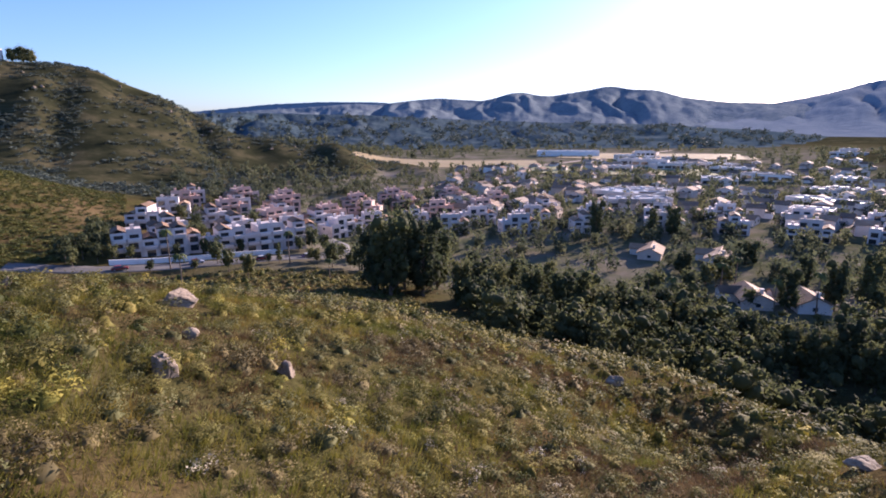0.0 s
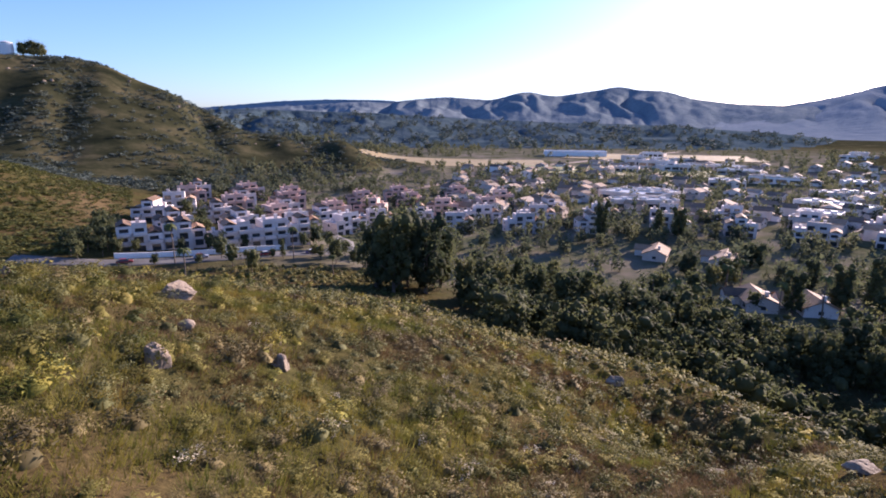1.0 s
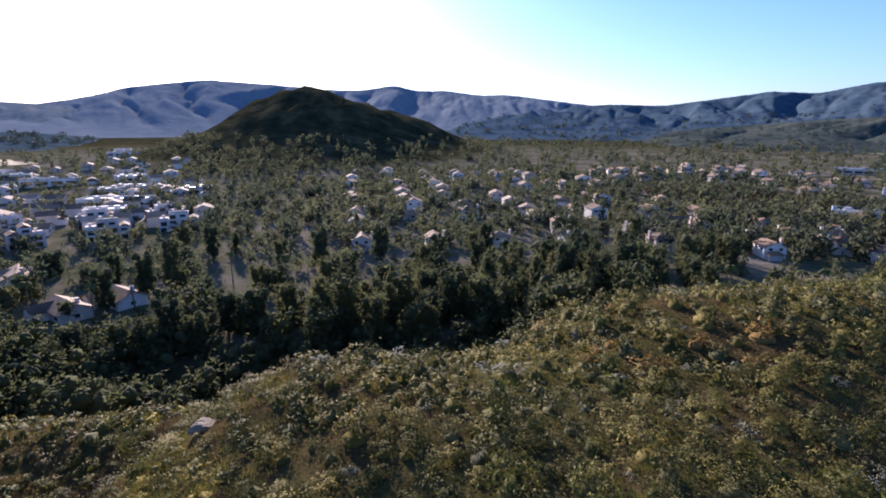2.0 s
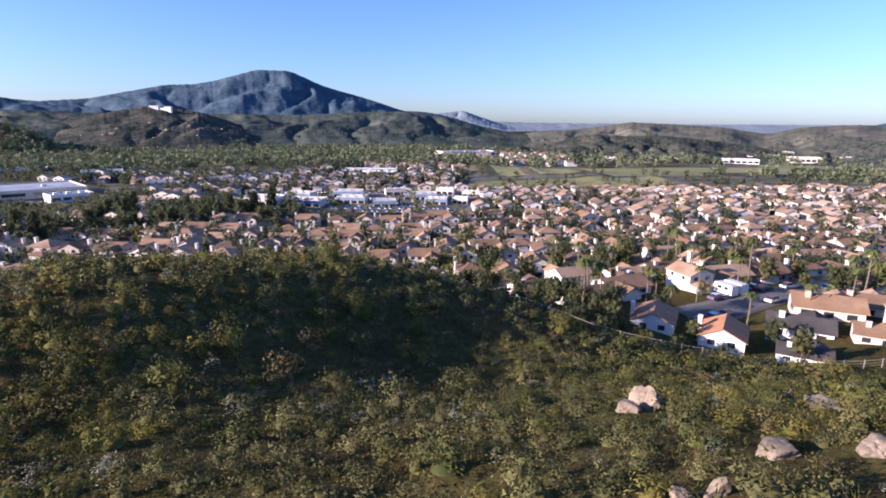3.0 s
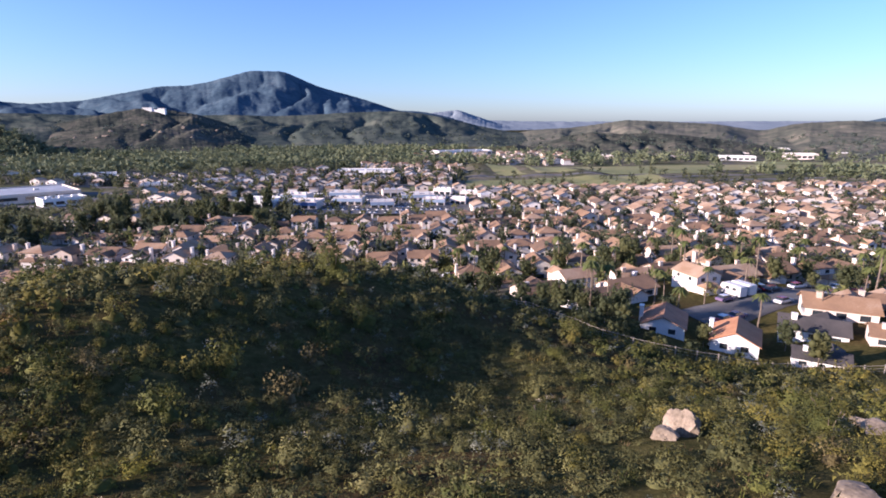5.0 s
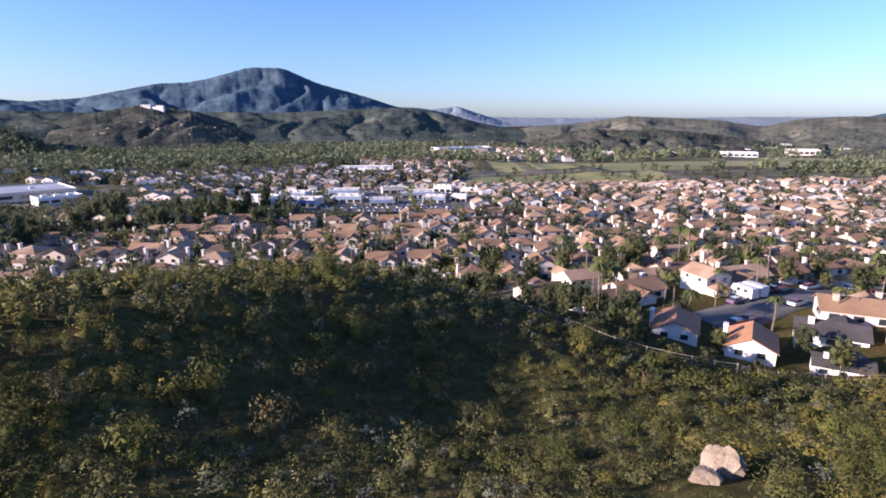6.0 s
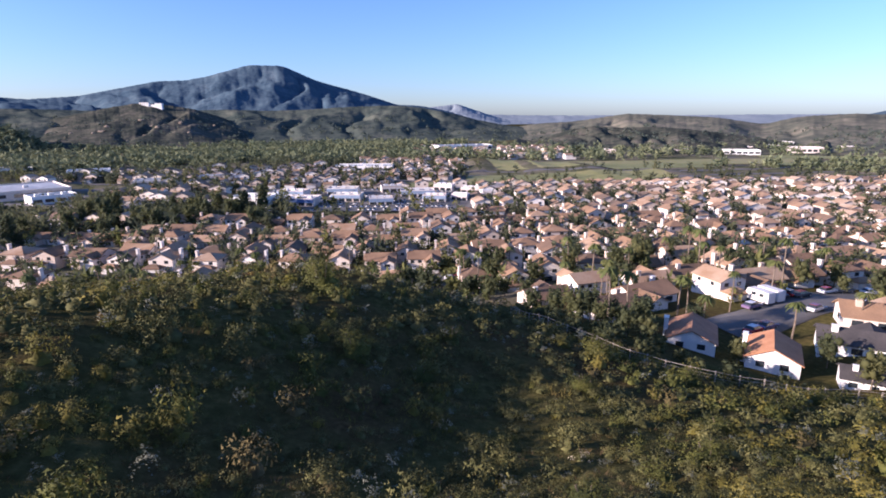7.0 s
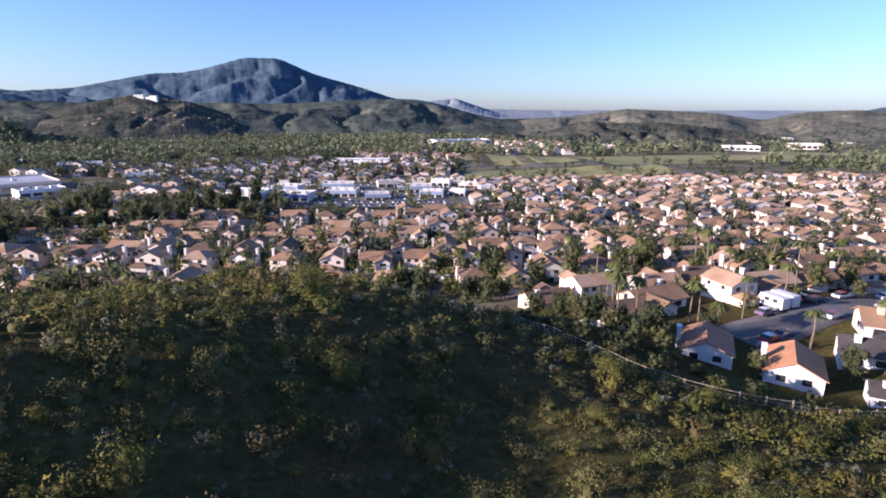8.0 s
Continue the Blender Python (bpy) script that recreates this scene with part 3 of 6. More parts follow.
def shrub_form(rng, leaves, size, spread=1.0, tall=0.8, lobes=5, spiky=0.0, heart=(3, 7), core=0.30):
    """A mound of several lobes, covered in leaf sprays; about one metre across."""
    mids, radii = [], []
    for i in range(lobes):
        a, d = rng.uniform(0, 2 * math.pi), rng.uniform(0.1, 0.36) * spread
        mids.append((math.cos(a) * d, math.sin(a) * d, rng.uniform(0.18, 0.5) * tall))
        radii.append(rng.uniform(0.20, 0.36))
    mids, radii = np.array(mids), np.array(radii)
    who = rng.integers(0, lobes, leaves)
    way = rng.normal(0, 1, (leaves, 3))
    way[:, 2] = np.abs(way[:, 2]) * (1 + spiky) - 0.4
    way /= np.linalg.norm(way, axis=1, keepdims=True)
    c = mids[who] + way * radii[who][:, None] * rng.uniform(0.75, 1.15, leaves)[:, None]
    c[:, 2] = np.maximum(c[:, 2], 0.03)
    v, f = leaf_cloud(rng, c, way + np.array([0, 0, spiky]), size)
    dv, df = dome(rng, core * spread, core * 1.45 * tall, *heart, 0.4)
    lean = np.repeat(0.75 * way + 0.5 * c, 3, axis=0) + np.array([0, 0, 0.12])
    lean = np.vstack([lean, dv + np.array([0, 0, 0.1])])
    return np.vstack([v, dv]), np.vstack([f, df + len(v)]), lean / np.linalg.norm(lean, axis=1, keepdims=True)


def scatter(forms, places, rng):
    """Arrays with a turned, scaled copy of a form at each place: x, y, z, width, height; with the normals, where the forms have them."""
    vs, fs, ns, n = [], [], [], 0
    pick = rng.integers(0, len(forms), len(places))
    for k, (fv, ff, *lean) in enumerate(forms):
        p = places[pick == k]
        if not len(p):
            continue
        a = rng.uniform(0, 2 * math.pi, len(p))
        c, s = np.cos(a)[:, None], np.sin(a)[:, None]
        x = (fv[None, :, 0] * c - fv[None, :, 1] * s) * p[:, 3:4] + p[:, 0:1]
        y = (fv[None, :, 0] * s + fv[None, :, 1] * c) * p[:, 3:4] + p[:, 1:2]
        z = fv[None, :, 2] * p[:, 4:5] + p[:, 2:3]
        vs.append(np.stack([x, y, z], -1).reshape(-1, 3))
        fs.append((ff[None] + (np.arange(len(p)) * len(fv))[:, None, None]).reshape(-1, ff.shape[1]) + n)
        n += len(p) * len(fv)
        for q in lean:
            ns.append(np.stack([q[None, :, 0] * c - q[None, :, 1] * s, q[None, :, 0] * s + q[None, :, 1] * c, np.repeat(q[None, :, 2], len(p), 0)], -1).reshape(-1, 3))
    return (np.vstack(vs), np.vstack(fs), np.vstack(ns)) if ns else (np.vstack(vs), np.vstack(fs))


# x, y, two radii, height, seed
BOULDERS = ((13.2, 32.4, (1.2, 0.95), 1.25, 1.3), (11.6, 31.2, (0.9, 0.7), 0.5, 2.2), (14.4, 20.8, (1.15, 0.8), 0.45, 3.1), (18.0, 20.2, (1.0, 0.7), 0.4, 4.4), (8.9, 17.4, (0.6, 0.5), 0.45, 5.2), (10.2, 17.6, (0.55, 0.42), 0.6, 6.9),
                           (22.5, 29.5, (1.4, 0.8), 0.28, 7.3), (26, 34.5, (1.3, 0.8), 0.4, 8.8),
                           (3.3, -33.6, (0.62, 0.55), 1.6, 10.1), (-4.1, -36.6, (0.95, 0.65), 0.7, 11.6), (-49.8, -48.7, (1.3, 0.9), 0.9, 12.5), (1.4, -52.6, (2.3, 1.4), 1.1, 13.2), (1.4, -41.4, (0.6, 0.45), 0.5, 15.1), (-34.3, -13.6, (1.1, 0.8), 0.6, 18.2), (-36, -24.0, (1.2, 0.8), 0.7, 16.4), (13.5, -52, (0.6, 0.4), 0.5, 17.7))


def clear_of_rocks(x, y):
    """True where no rock lies close by, nor just uphill of it."""
    ok = np.ones(len(x), bool)
    for bx, by, size, _, _ in BOULDERS:
        n = math.hypot(bx, by)
        for back in (0.0, 0.9, 1.8):
            ok &= np.hypot(x - bx * (1 - back / n), y - by * (1 - back / n)) > size[0] * 0.8 + 0.45 - 0.1 * back
    return ok


SCRUB_KINDS = {
    "sagebrush": (M_SAGE, "grey green sagebrush mounds over the hillside", 0.0, 0.8),
    "green_shrub": (M_GREEN, "dark green chaparral shrubs over the hillside", 0.0, 0.85),
    "olive_brush": (M_OLIVE, "soft yellow green brush all over the hillside", 0.6, 0.8),
    "dry_brush": (M_DRY, "brown dried brush between the green shrubs", 0.35, 0.75),
    "white_sage": (M_PLUME, "pale upright plumes of white sage among the shrubs", 2.4, 1.5),
    "yellow_bush": (M_YELLOW, "low bushes full of small yellow flowers", 0.1, 0.7),
    "orange_bush": (M_ORANGE, "low bushes with orange yellow blossom on the sunny slope", 0.1, 0.7),
}


def sow(rng, count, lo, hi, az0, az1):
    a = np.radians(rng.uniform(az0, az1, count))
    r = np.sqrt(rng.uniform(lo * lo, hi * hi, count))
    return -np.sin(a) * r, np.cos(a) * r


def thin(x, y, w, keep, gap):
    """Of the kept places, those that stand clear of the ones before them by a share of their widths."""
    spots = np.flatnonzero(keep)
    ax, ay, aw, n = np.zeros(len(spots)), np.zeros(len(spots)), np.zeros(len(spots)), 0
    ok = np.zeros(len(x), bool)
    for i in spots:
        reach = gap[i] * (aw[:n] + w[i])
        if n and ((ax[:n] - x[i]) ** 2 + (ay[:n] - y[i]) ** 2 < reach * reach).any():
            continue
        ax[n], ay[n], aw[n] = x[i], y[i], w[i]
        n += 1
        ok[i] = True
    return ok


def scrub():
    rng = np.random.default_rng(11)
    near = {k: [shrub_form(rng, 130 if s[2] > 2 else 320, 0.041, spiky=s[2], tall=s[3], lobes=8, core=0.05 if s[2] > 2 else 0.25) for _ in range(6)] for k, s in SCRUB_KINDS.items()}
    mid = {k: [shrub_form(rng, 90, 0.070, spiky=s[2], tall=s[3], lobes=6, heart=(3, 7), core=0.05 if s[2] > 2 else 0.31) for _ in range(5)] for k, s in SCRUB_KINDS.items()}
    far = {k: [shrub_form(rng, 32, 0.118, spiky=s[2], tall=s[3], lobes=5, heart=(2, 6), core=0.05 if s[2] > 2 else 0.36) for _ in range(5)] for k, s in SCRUB_KINDS.items()}
    bands = [(3, 46, 6800, -50, 212, 1.18), (46, 84, 8600, -46, 198, 1.25), (84, 128, 6200, -38, 194, 1.45), (5, 120, 900, 200, 314, 1.4), (0.5, 8, 90, 0, 360, 1.0), (110, 172, 2600, 152, 190, 1.2)]
    bins = {k: [] for k in SCRUB_KINDS}
    for lo, hi, count, a0, a1, grow in bands:
        x, y = sow(rng, count, lo, hi, a0, a1)
        z = land(x, y)
        clump = ripple(x, y, 26, 21) + 0.7 * ripple(x, y, 9, 22)
        hue = ripple(x, y, 38, 23) + rng.normal(0, 0.75, count)
        back = y < -8
        keep = ((z > VALLEY + 7.5) | (back & (x > -60) & (y > -168)) | ((x < -20) & (np.hypot(x, y) < 126))) & (clump + rng.normal(0, 0.6, count) > np.where(back, np.where(x < -13, -1.1, -1.0), np.where(x < -14, -1.5, np.where((y > 12) & (x < 12), -1.5, -1.2)))) & clear_of_rocks(x, y) & ~((y > 73) & (x > 16) & (z < 35))
        warm = 2.2 * np.exp(-(((x + 35) / 7) ** 2 + ((y - 24) / 14) ** 2)) + 0.55 * np.exp(-(((x - 4) / 14) ** 2 + ((y + 32) / 14) ** 2))
        kind = np.where(hue > 1.25, 3, np.where(hue > np.where(back, 0.7, 0.35), 1, 0))
        kind = np.where(rng.uniform(0, 1, count) < np.where(back, 0.36, np.where((x < -20) & (y < 42), 0.6, np.where(x > 12, 0.34, 0.14))), 2, kind)
        kind = np.where(back & (ripple(x, y, 13, 24) + rng.normal(0, 0.3, count) > 0.75), 3, kind)
        hollow = (y > 30 - 0.3 * x) & (x > -34) & (x < 12)
        shady = (y > 8) & (x > -12) & (x < 14) & (rng.uniform(0, 1, count) < 0.7)
        kind = np.where(shady, 0, kind)
        lucky = rng.uniform(0, 1, count)
        gold = back & (ripple(x, y, 17, 25) + rng.normal(0, 0.25, count) > 0.7)
        sunny = (x < -26) & (y > -5)
        kind = np.where((rng.uniform(0, 1, count) < np.where(hollow, 0.17, 0.07)) & ~back, 4, kind)
        kind = np.where(lucky < 0.003 + 0.07 * warm, np.where(sunny, 6, 5), kind)
        kind = np.where((lucky > 0.997) | (gold & (lucky > 0.45)), 5, kind)
        w = np.clip(rng.lognormal(-0.05, 0.34, count) * grow * np.where(kind == 1, 1.2, 1.0) * np.where(back, np.where(x < -13, 1.15, 0.98), np.where(x < -14, 1.2, 1.12)), 0.4, 2.6)
        w = w * np.where(back, 1.85, np.where(hollow, np.where(rng.uniform(0, 1, count) < 0.68, 0.66, 1.5), 1.5)) * np.where(kind == 4, 0.55, 1.0)
        h = w * rng.uniform(0.62, 1.0, count) * np.where(back, 0.72, 1.0) * np.where(hollow & (w > 1.3), 1.15, 1.0)
        w = np.minimum(w, 3.0)
        keep = thin(x, y, w, keep, np.where(back, 0.33, np.where(hollow, 0.28, 0.31)))
        along = np.clip(y, -12, 42)
        away = np.hypot(x + 0.1 * along, y - along)
        near_by = np.where(back, 44, 28)
        fine, middling = away < near_by, (away >= near_by) & (away < 66)
        for i, name in enumerate(SCRUB_KINDS):
            for forms, m in ((near, keep & (kind == i) & fine), (mid, keep & (kind == i) & middling), (far, keep & (kind == i) & ~fine & ~middling)):
                if m.any():
                    bins[name].append(scatter(forms[name], np.stack([x[m], y[m], z[m] - 0.04, w[m], h[m]], 1), rng))
    for name, made in bins.items():
        v = np.vstack([m[0] for m in made])
        f, n = [], 0
        for m in made:
            f.append(m[1] + n)
            n += len(m[0])
        me = mesh_of(name, v, np.vstack(f), SCRUB_KINDS[name][0], smooth=True)
        me.normals_split_custom_set_from_vertices(np.vstack([m[2] for m in made]))
        ob = new(name, me)
        tagged(ob, SCRUB_KINDS[name][1], "shrubs", kind="stuff")
    # grass tufts in the openings
    blades = []
    for _ in range(5):
        k = 12
        a = rng.uniform(0, 2 * math.pi, k)
        base = np.stack([np.cos(a) * rng.uniform(0, 0.38, k), np.sin(a) * rng.uniform(0, 0.38, k), np.zeros(k)], 1)
        tip = base + np.stack([np.cos(a) * 0.2, np.sin(a) * 0.2, rng.uniform(0.2, 0.55, k)], 1)
        wide = np.stack([-np.sin(a), np.cos(a), np.zeros(k)], 1) * 0.022
        v = np.stack([base - wide, base + wide, tip], 1).reshape(-1, 3)
        blades.append((v, np.arange(3 * k).reshape(-1, 3)))
    x, y = sow(rng, 2600, 8, 62, -50, 60)
    x2, y2 = sow(rng, 7000, 60, 100, 50, 198)
    x3, y3 = sow(rng, 26000, 12, 68, 112, 214)
    x4, y4 = sow(rng, 7000, 16, 64, 34, 112)
    x, y = np.concatenate([x, x2, x3, x4]), np.concatenate([y, y2, y3, y4])
    z = land(x, y)
    m = ((z > VALLEY + 8) | ((x < -20) & (np.hypot(x, y) < 110))) & (ripple(x, y, 26, 21) + 0.7 * ripple(x, y, 9, 22) < 1.2) & clear_of_rocks(x, y)
    x, y, z = x[m], y[m], z[m]
    s = rng.uniform(0.7, 1.5, len(x)) * np.where(y < -8, 1.15, 0.9) * np.where(np.hypot(x, y) > 60, 1.4, 1.0)
    brown = ripple(x, y, 15, 71) + 0.6 * ripple(x, y, 6, 72) + rng.normal(0, 0.25, len(x)) + 0.012 * np.clip(-x - 4, -14, 40) > 0.28
    bare = ripple(x, y, 8, 73) + rng.normal(0, 0.3, len(x)) > 0.75
    places = np.stack([x, y, z - 0.03, s, s * rng.uniform(0.5, 0.9, len(x)) * np.where(brown, 0.75, 1.0)], 1)
    v, f = scatter(blades, places[~brown & ~bare], rng)
    tagged(new("grass", mesh_of("grass", v, f, M_GRASS)), "green and straw coloured grass tufts between the shrubs", "grass", kind="stuff")
    v, f = scatter(blades, places[brown], rng)
    tagged(new("dry_grass", mesh_of("dry_grass", v, f, M_DRY_GRASS)), "reddish brown dry grass in patches on the slope", "grass", kind="stuff")


scrub()


def flowering_bush(x, y, width, rng):
    """A white flowered buckwheat: green mound with clusters of pale heads."""
    top = thing("flowering_bush", "grey green bush topped with clusters of white flowers", "bush", "white flowering bushes on the slope")
    v, f, lean = shrub_form(rng, 300, 0.042, tall=0.7)
    leaves = new("foliage", mesh_of("foliage", v * width, f, M_SAGE, smooth=True))
    leaves.data.normals_split_custom_set_from_vertices(lean)
    leaves.parent = top
    k, sprays = 120, 8
    way = rng.normal(0, 1, (sprays, 3)) * np.array([1, 1, 0.5])
    way[:, 2] = np.abs(way[:, 2]) + 0.25
    way /= np.linalg.norm(way, axis=1, keepdims=True)
    c = (way * rng.uniform(0.42, 0.72, (sprays, 1)))[rng.integers(0, sprays, k)] + rng.normal(0, 0.085, (k, 3))
    c[:, 2] = np.maximum(c[:, 2], 0.12)
    hv, hf = leaf_cloud(rng, c, np.tile([0, 0, 1.0], (k, 1)), 0.075, 0.9)
    heads = new("blossom", mesh_of("blossom", hv * width, hf, M_WHITE_FLOWER))
    heads.parent = top
    tagged(heads, "dense white flower heads", kind="stuff")
    top.matrix_world = pose(x, y, land_at(x, y) - 0.03)
    return top


bush_rng = np.random.default_rng(5)
for fx, fy, fw in ((2.7, -24.1, 1.5), (-5.3, -27.9, 1.4), (-12.4, -24.4, 1.3), (-30.3, -38.4, 1.5), (-25.7, -55.4, 1.8), (-18.8, -50.6, 1.4), (-7.2, -33, 1.2), (-47.3, -42, 1.5), (-44.1, -47.7, 1.5), (-10.6, -27.7, 1.2), (-18.6, -26.4, 1.1), (-21.2, -24.6, 1.2), (-18.6, -39.2, 1.2), (-17.2, -22.2, 1.2), (-36, -36, 1.3), (-33, -42, 1.2), (-24, 19, 1.2), (-20, 22.5, 1.3), (-17, 24.5, 1.2), (-26, 16, 1.0), (-21, 47, 1.2), (-10, 33, 1.2),
                   (-6, 37, 1.1), (3, 40, 1.0), (-14, 50, 1.1), (-2, 52, 1.2), (8, 47, 1.1), (-4, -45, 1.2), (-30, 30, 1.1), (-46, -30, 1.3), (-52, -36, 1.3)):
    flowering_bush(fx, fy, fw, bush_rng)


def big_shrub(x, y, width, height, rng):
    """A laurel sumac: a rounded shrub as tall as a person or more."""
    top = thing("tall_shrub", "rounded dark green laurel shrub on the slope", "shrub", "tall shrubs on the hillside")
    v, f, lean = shrub_form(rng, 2000, 0.022, tall=0.95, lobes=13, core=0.36)
    leaves = new("foliage", mesh_of("foliage", v * np.array([width, width, height]), f, M_GREEN, smooth=True))
    leaves.data.normals_split_custom_set_from_vertices(lean)
    leaves.parent = top
    bm = bmesh.new()
    for i in range(4):
        a = rng.uniform(0, 6.28)
        tube(bm, (0, 0, -0.2), (math.cos(a) * width * 0.25, math.sin(a) * width * 0.25, height * 0.6), 0.06, 0.02, 5)
    part("stems", bm, M_BARK, top)
    top.matrix_world = pose(x, y, land_at(x, y))
    return top


for bx, by, bw, bh in ((-16.6, 77.2, 4.8, 6.0), (-10.3, 61.0, 4.2, 3.2), (16.9, 73.7, 4.2, 3.4), (-4, 60, 3.2, 2.2), (6, 38, 3.6, 2.4), (17, 47, 3.2, 2.4), (22, 55, 3.0, 2.2), (27, 40, 3.4, 2.4), (20, 30, 3.0, 2.1), (32, 62, 3.2, 2.3),
                       (26, 70, 3.4, 2.6), (40, 68, 3.0, 2.2), (34, 33, 3.5, 2.6), (30, 27, 3.2, 2.4), (-1, 70, 3.0, 2.0), (12, 62, 3.0, 2.2), (-22, 66, 2.8, 1.9), (-2, -60, 3.2, 2.2), (6, -62, 3.0, 2.0), (-30, 62, 2.6, 1.8), (22, -55, 3.4, 2.5)):
    big_shrub(bx, by, bw, bh, bush_rng)


# ---- boulders ----
def boulder(x, y, size, flat, seed, label="pale weathered granite boulder among the shrubs"):
    bm = bmesh.new()
    bmesh.ops.create_icosphere(bm, subdivisions=4 if abs(x) + abs(y) < 400 else 3, radius=1)
    pick = random.Random(int(seed * 100))
    facets = [(Vector((pick.gauss(0, 1), pick.gauss(0, 1), pick.gauss(0, 0.8))).normalized(), pick.uniform(0.55, 0.9)) for _ in range(9)]
    for v in bm.verts:
        p = v.co.copy()
        m = min(cut / max(0.18, p.dot(n)) for n, cut in facets)
        m = min(m, 1.2) + 0.07 * noise.noise(p * 1.3 + Vector((seed, 0, 0))) + 0.05 * noise.noise(p * 3.7 + Vector((0, seed, 0))) + 0.01 * noise.noise(p * 9)
        crack = abs(noise.noise(p * 1.1 + Vector((0, 0, seed * 1.7))))
        m -= 0.10 * max(0, 0.06 - crack) / 0.06
        v.co = Vector((p.x * m * size[0], p.y * m * size[1], max(p.z, -0.5) * m * flat))
    ob = part("boulder", bm, M_ROCK)
    ob.matrix_world = pose(x, y, land_at(x, y) + flat * 0.25, 0, 0, seed * 57 % 360)
    return tagged(ob, label, "rock", "boulders on the hillside")


for rx, ry, rs, rf, rk in BOULDERS:
    boulder(rx, ry, rs, rf, rk)


# ---- trees ----
def crown_form(rng, leaves, size, lobes, width, low, high, pointed=0.0, cores=True):
    """Leaf clumps on several lobes between two heights."""
    mids, radii = [], []
    for i in range(lobes):
        t = (i + 0.5) / lobes
        reach = width * (0.30 if not pointed else 0.34 * (1 - pointed * t) + 0.05)
        a = i * 2.4 + rng.uniform(-0.4, 0.4)
        d = reach * rng.uniform(0.35, 1.0)
        mids.append((math.cos(a) * d, math.sin(a) * d, low + (high - low) * (0.12 + 0.76 * t)))
        radii.append(width * rng.uniform(0.10, 0.27) * (1 - pointed * t * 0.6))
    mids, radii = np.array(mids), np.array(radii)
    who = rng.integers(0, lobes, leaves)
    way = rng.normal(0, 1, (leaves, 3))
    way /= np.linalg.norm(way, axis=1, keepdims=True)
    c = mids[who] + way * (radii[who] * rng.uniform(0.3, 1.6, leaves) ** 0.7)[:, None]
    v, f = leaf_cloud(rng, c, way, size, 2.2, 0.7, 0.55)
    vs, fs, n = [v], [f], len(v)
    if cores:
        for m, r in zip(mids, radii):
            ball = np.array([(math.cos(a) * math.cos(e), math.sin(a) * math.cos(e), math.sin(e)) for e in (-1.2, -0.45, 0.45, 1.2) for a in np.linspace(0, 2 * math.pi, 6, endpoint=False)])
            vs.append(m + ball * r * 0.58 * rng.uniform(0.6, 1.25, (24, 1)))
            fs.append(n + halves([(i * 6 + j, i * 6 + (j + 1) % 6, (i + 1) * 6 + (j + 1) % 6, (i + 1) * 6 + j) for i in range(3) for j in range(6)] + [(18, 19, 20, 21), (18, 21, 22, 23)]))
            n += 24
    return np.vstack(vs), np.vstack(fs)


def tree(name, label, height, width, clear_stem, rng, leaves=520, size=0.62, lobes=13, pointed=0.0, mat=None, group=""):
    top = thing(name, label, "tree", group)
    bm = bmesh.new()
    r = 0.022 * height
    tube(bm, (0, 0, -0.6), (0.1, 0, height * 0.45), r, r * 0.6, 7)
    tube(bm, (0.1, 0, height * 0.45), (0, 0.15, height * 0.88), r * 0.6, r * 0.15, 6)
    for i in range(6):
        a, z = i * 2.4, height * (clear_stem + 0.08 * i)
        tube(bm, (0.05, 0, z), (math.cos(a) * width * 0.33, math.sin(a) * width * 0.33, z + height * 0.16), r * 0.4, r * 0.12, 5)
    part("trunk", bm, M_BARK, top)
    v, f = crown_form(rng, leaves, size, lobes, width, height * clear_stem, height, pointed)
    crown = new("crown", mesh_of("crown", v, f, mat or M_CANOPY))
    crown.parent = top
    return top


def palm(height, rng, fronds=26, spread=1.7):
    top = thing("palm_tree", "tall slender palm with a tuft of arching fronds", "palm tree", "palms along the streets")
    bm = bmesh.new()
    last = Vector((0, 0, -0.5))
    for i in range(5):
        nxt = Vector((0.12 * math.sin(i), 0.06 * i, height * (i + 1) / 5))
        tube(bm, last, nxt, 0.22 - 0.02 * i, 0.20 - 0.02 * i, 7)
        last = nxt
    part("trunk", bm, M_BARK, top)
    vs, fs = [], []
    for i in range(fronds):
        a, lift = i * 2.4, rng.uniform(-0.5, 1.1)
        way, side = Vector((math.cos(a), math.sin(a), 0)), Vector((-math.sin(a), math.cos(a), 0))
        old = None
        for k in range(5):
            t = k / 4
            c = last + way * spread * t + Vector((0, 0, lift * spread * 0.55 * t - 0.85 * spread * t * t))
            w = 0.19 * math.sin(math.pi * (0.15 + 0.82 * t)) + 0.03
            pair = (c - side * w - Vector((0, 0, 0.12)), c + Vector((0, 0, 0.06)), c + side * w - Vector((0, 0, 0.12)))
            n = len(vs)
            vs.extend(pair)
            if old is not None:
                fs += [(old, old + 1, n + 1, n), (old + 1, old + 2, n + 2, n + 1)]
            old = n
    crown = new("crown", mesh_of("crown", np.array([tuple(v) for v in vs]), np.array(fs), M_PALM))
    crown.parent = top
    return top


tree_rng = np.random.default_rng(31)
GROVE = "tall trees at the foot of the hill"
grove_forms = [tree("eucalyptus_tree", "tall dark eucalyptus with a dense ragged crown", 19, 10.5, 0.05, tree_rng, 1900, 0.33, 30, group=GROVE),
               tree("eucalyptus_tree", "tall dark eucalyptus with a dense ragged crown", 16, 10.0, 0.04, tree_rng, 1800, 0.33, 28, group=GROVE),
               tree("pine_tree", "dark green pine with a tapering crown", 17, 9.5, 0.04, tree_rng, 1600, 0.32, 28, 0.75, group=GROVE),
               tree("oak_tree", "broad spreading evergreen oak with a rounded crown", 11, 12.0, 0.08, tree_rng, 1800, 0.33, 26, group=GROVE)]
STREET = "trees between the houses"
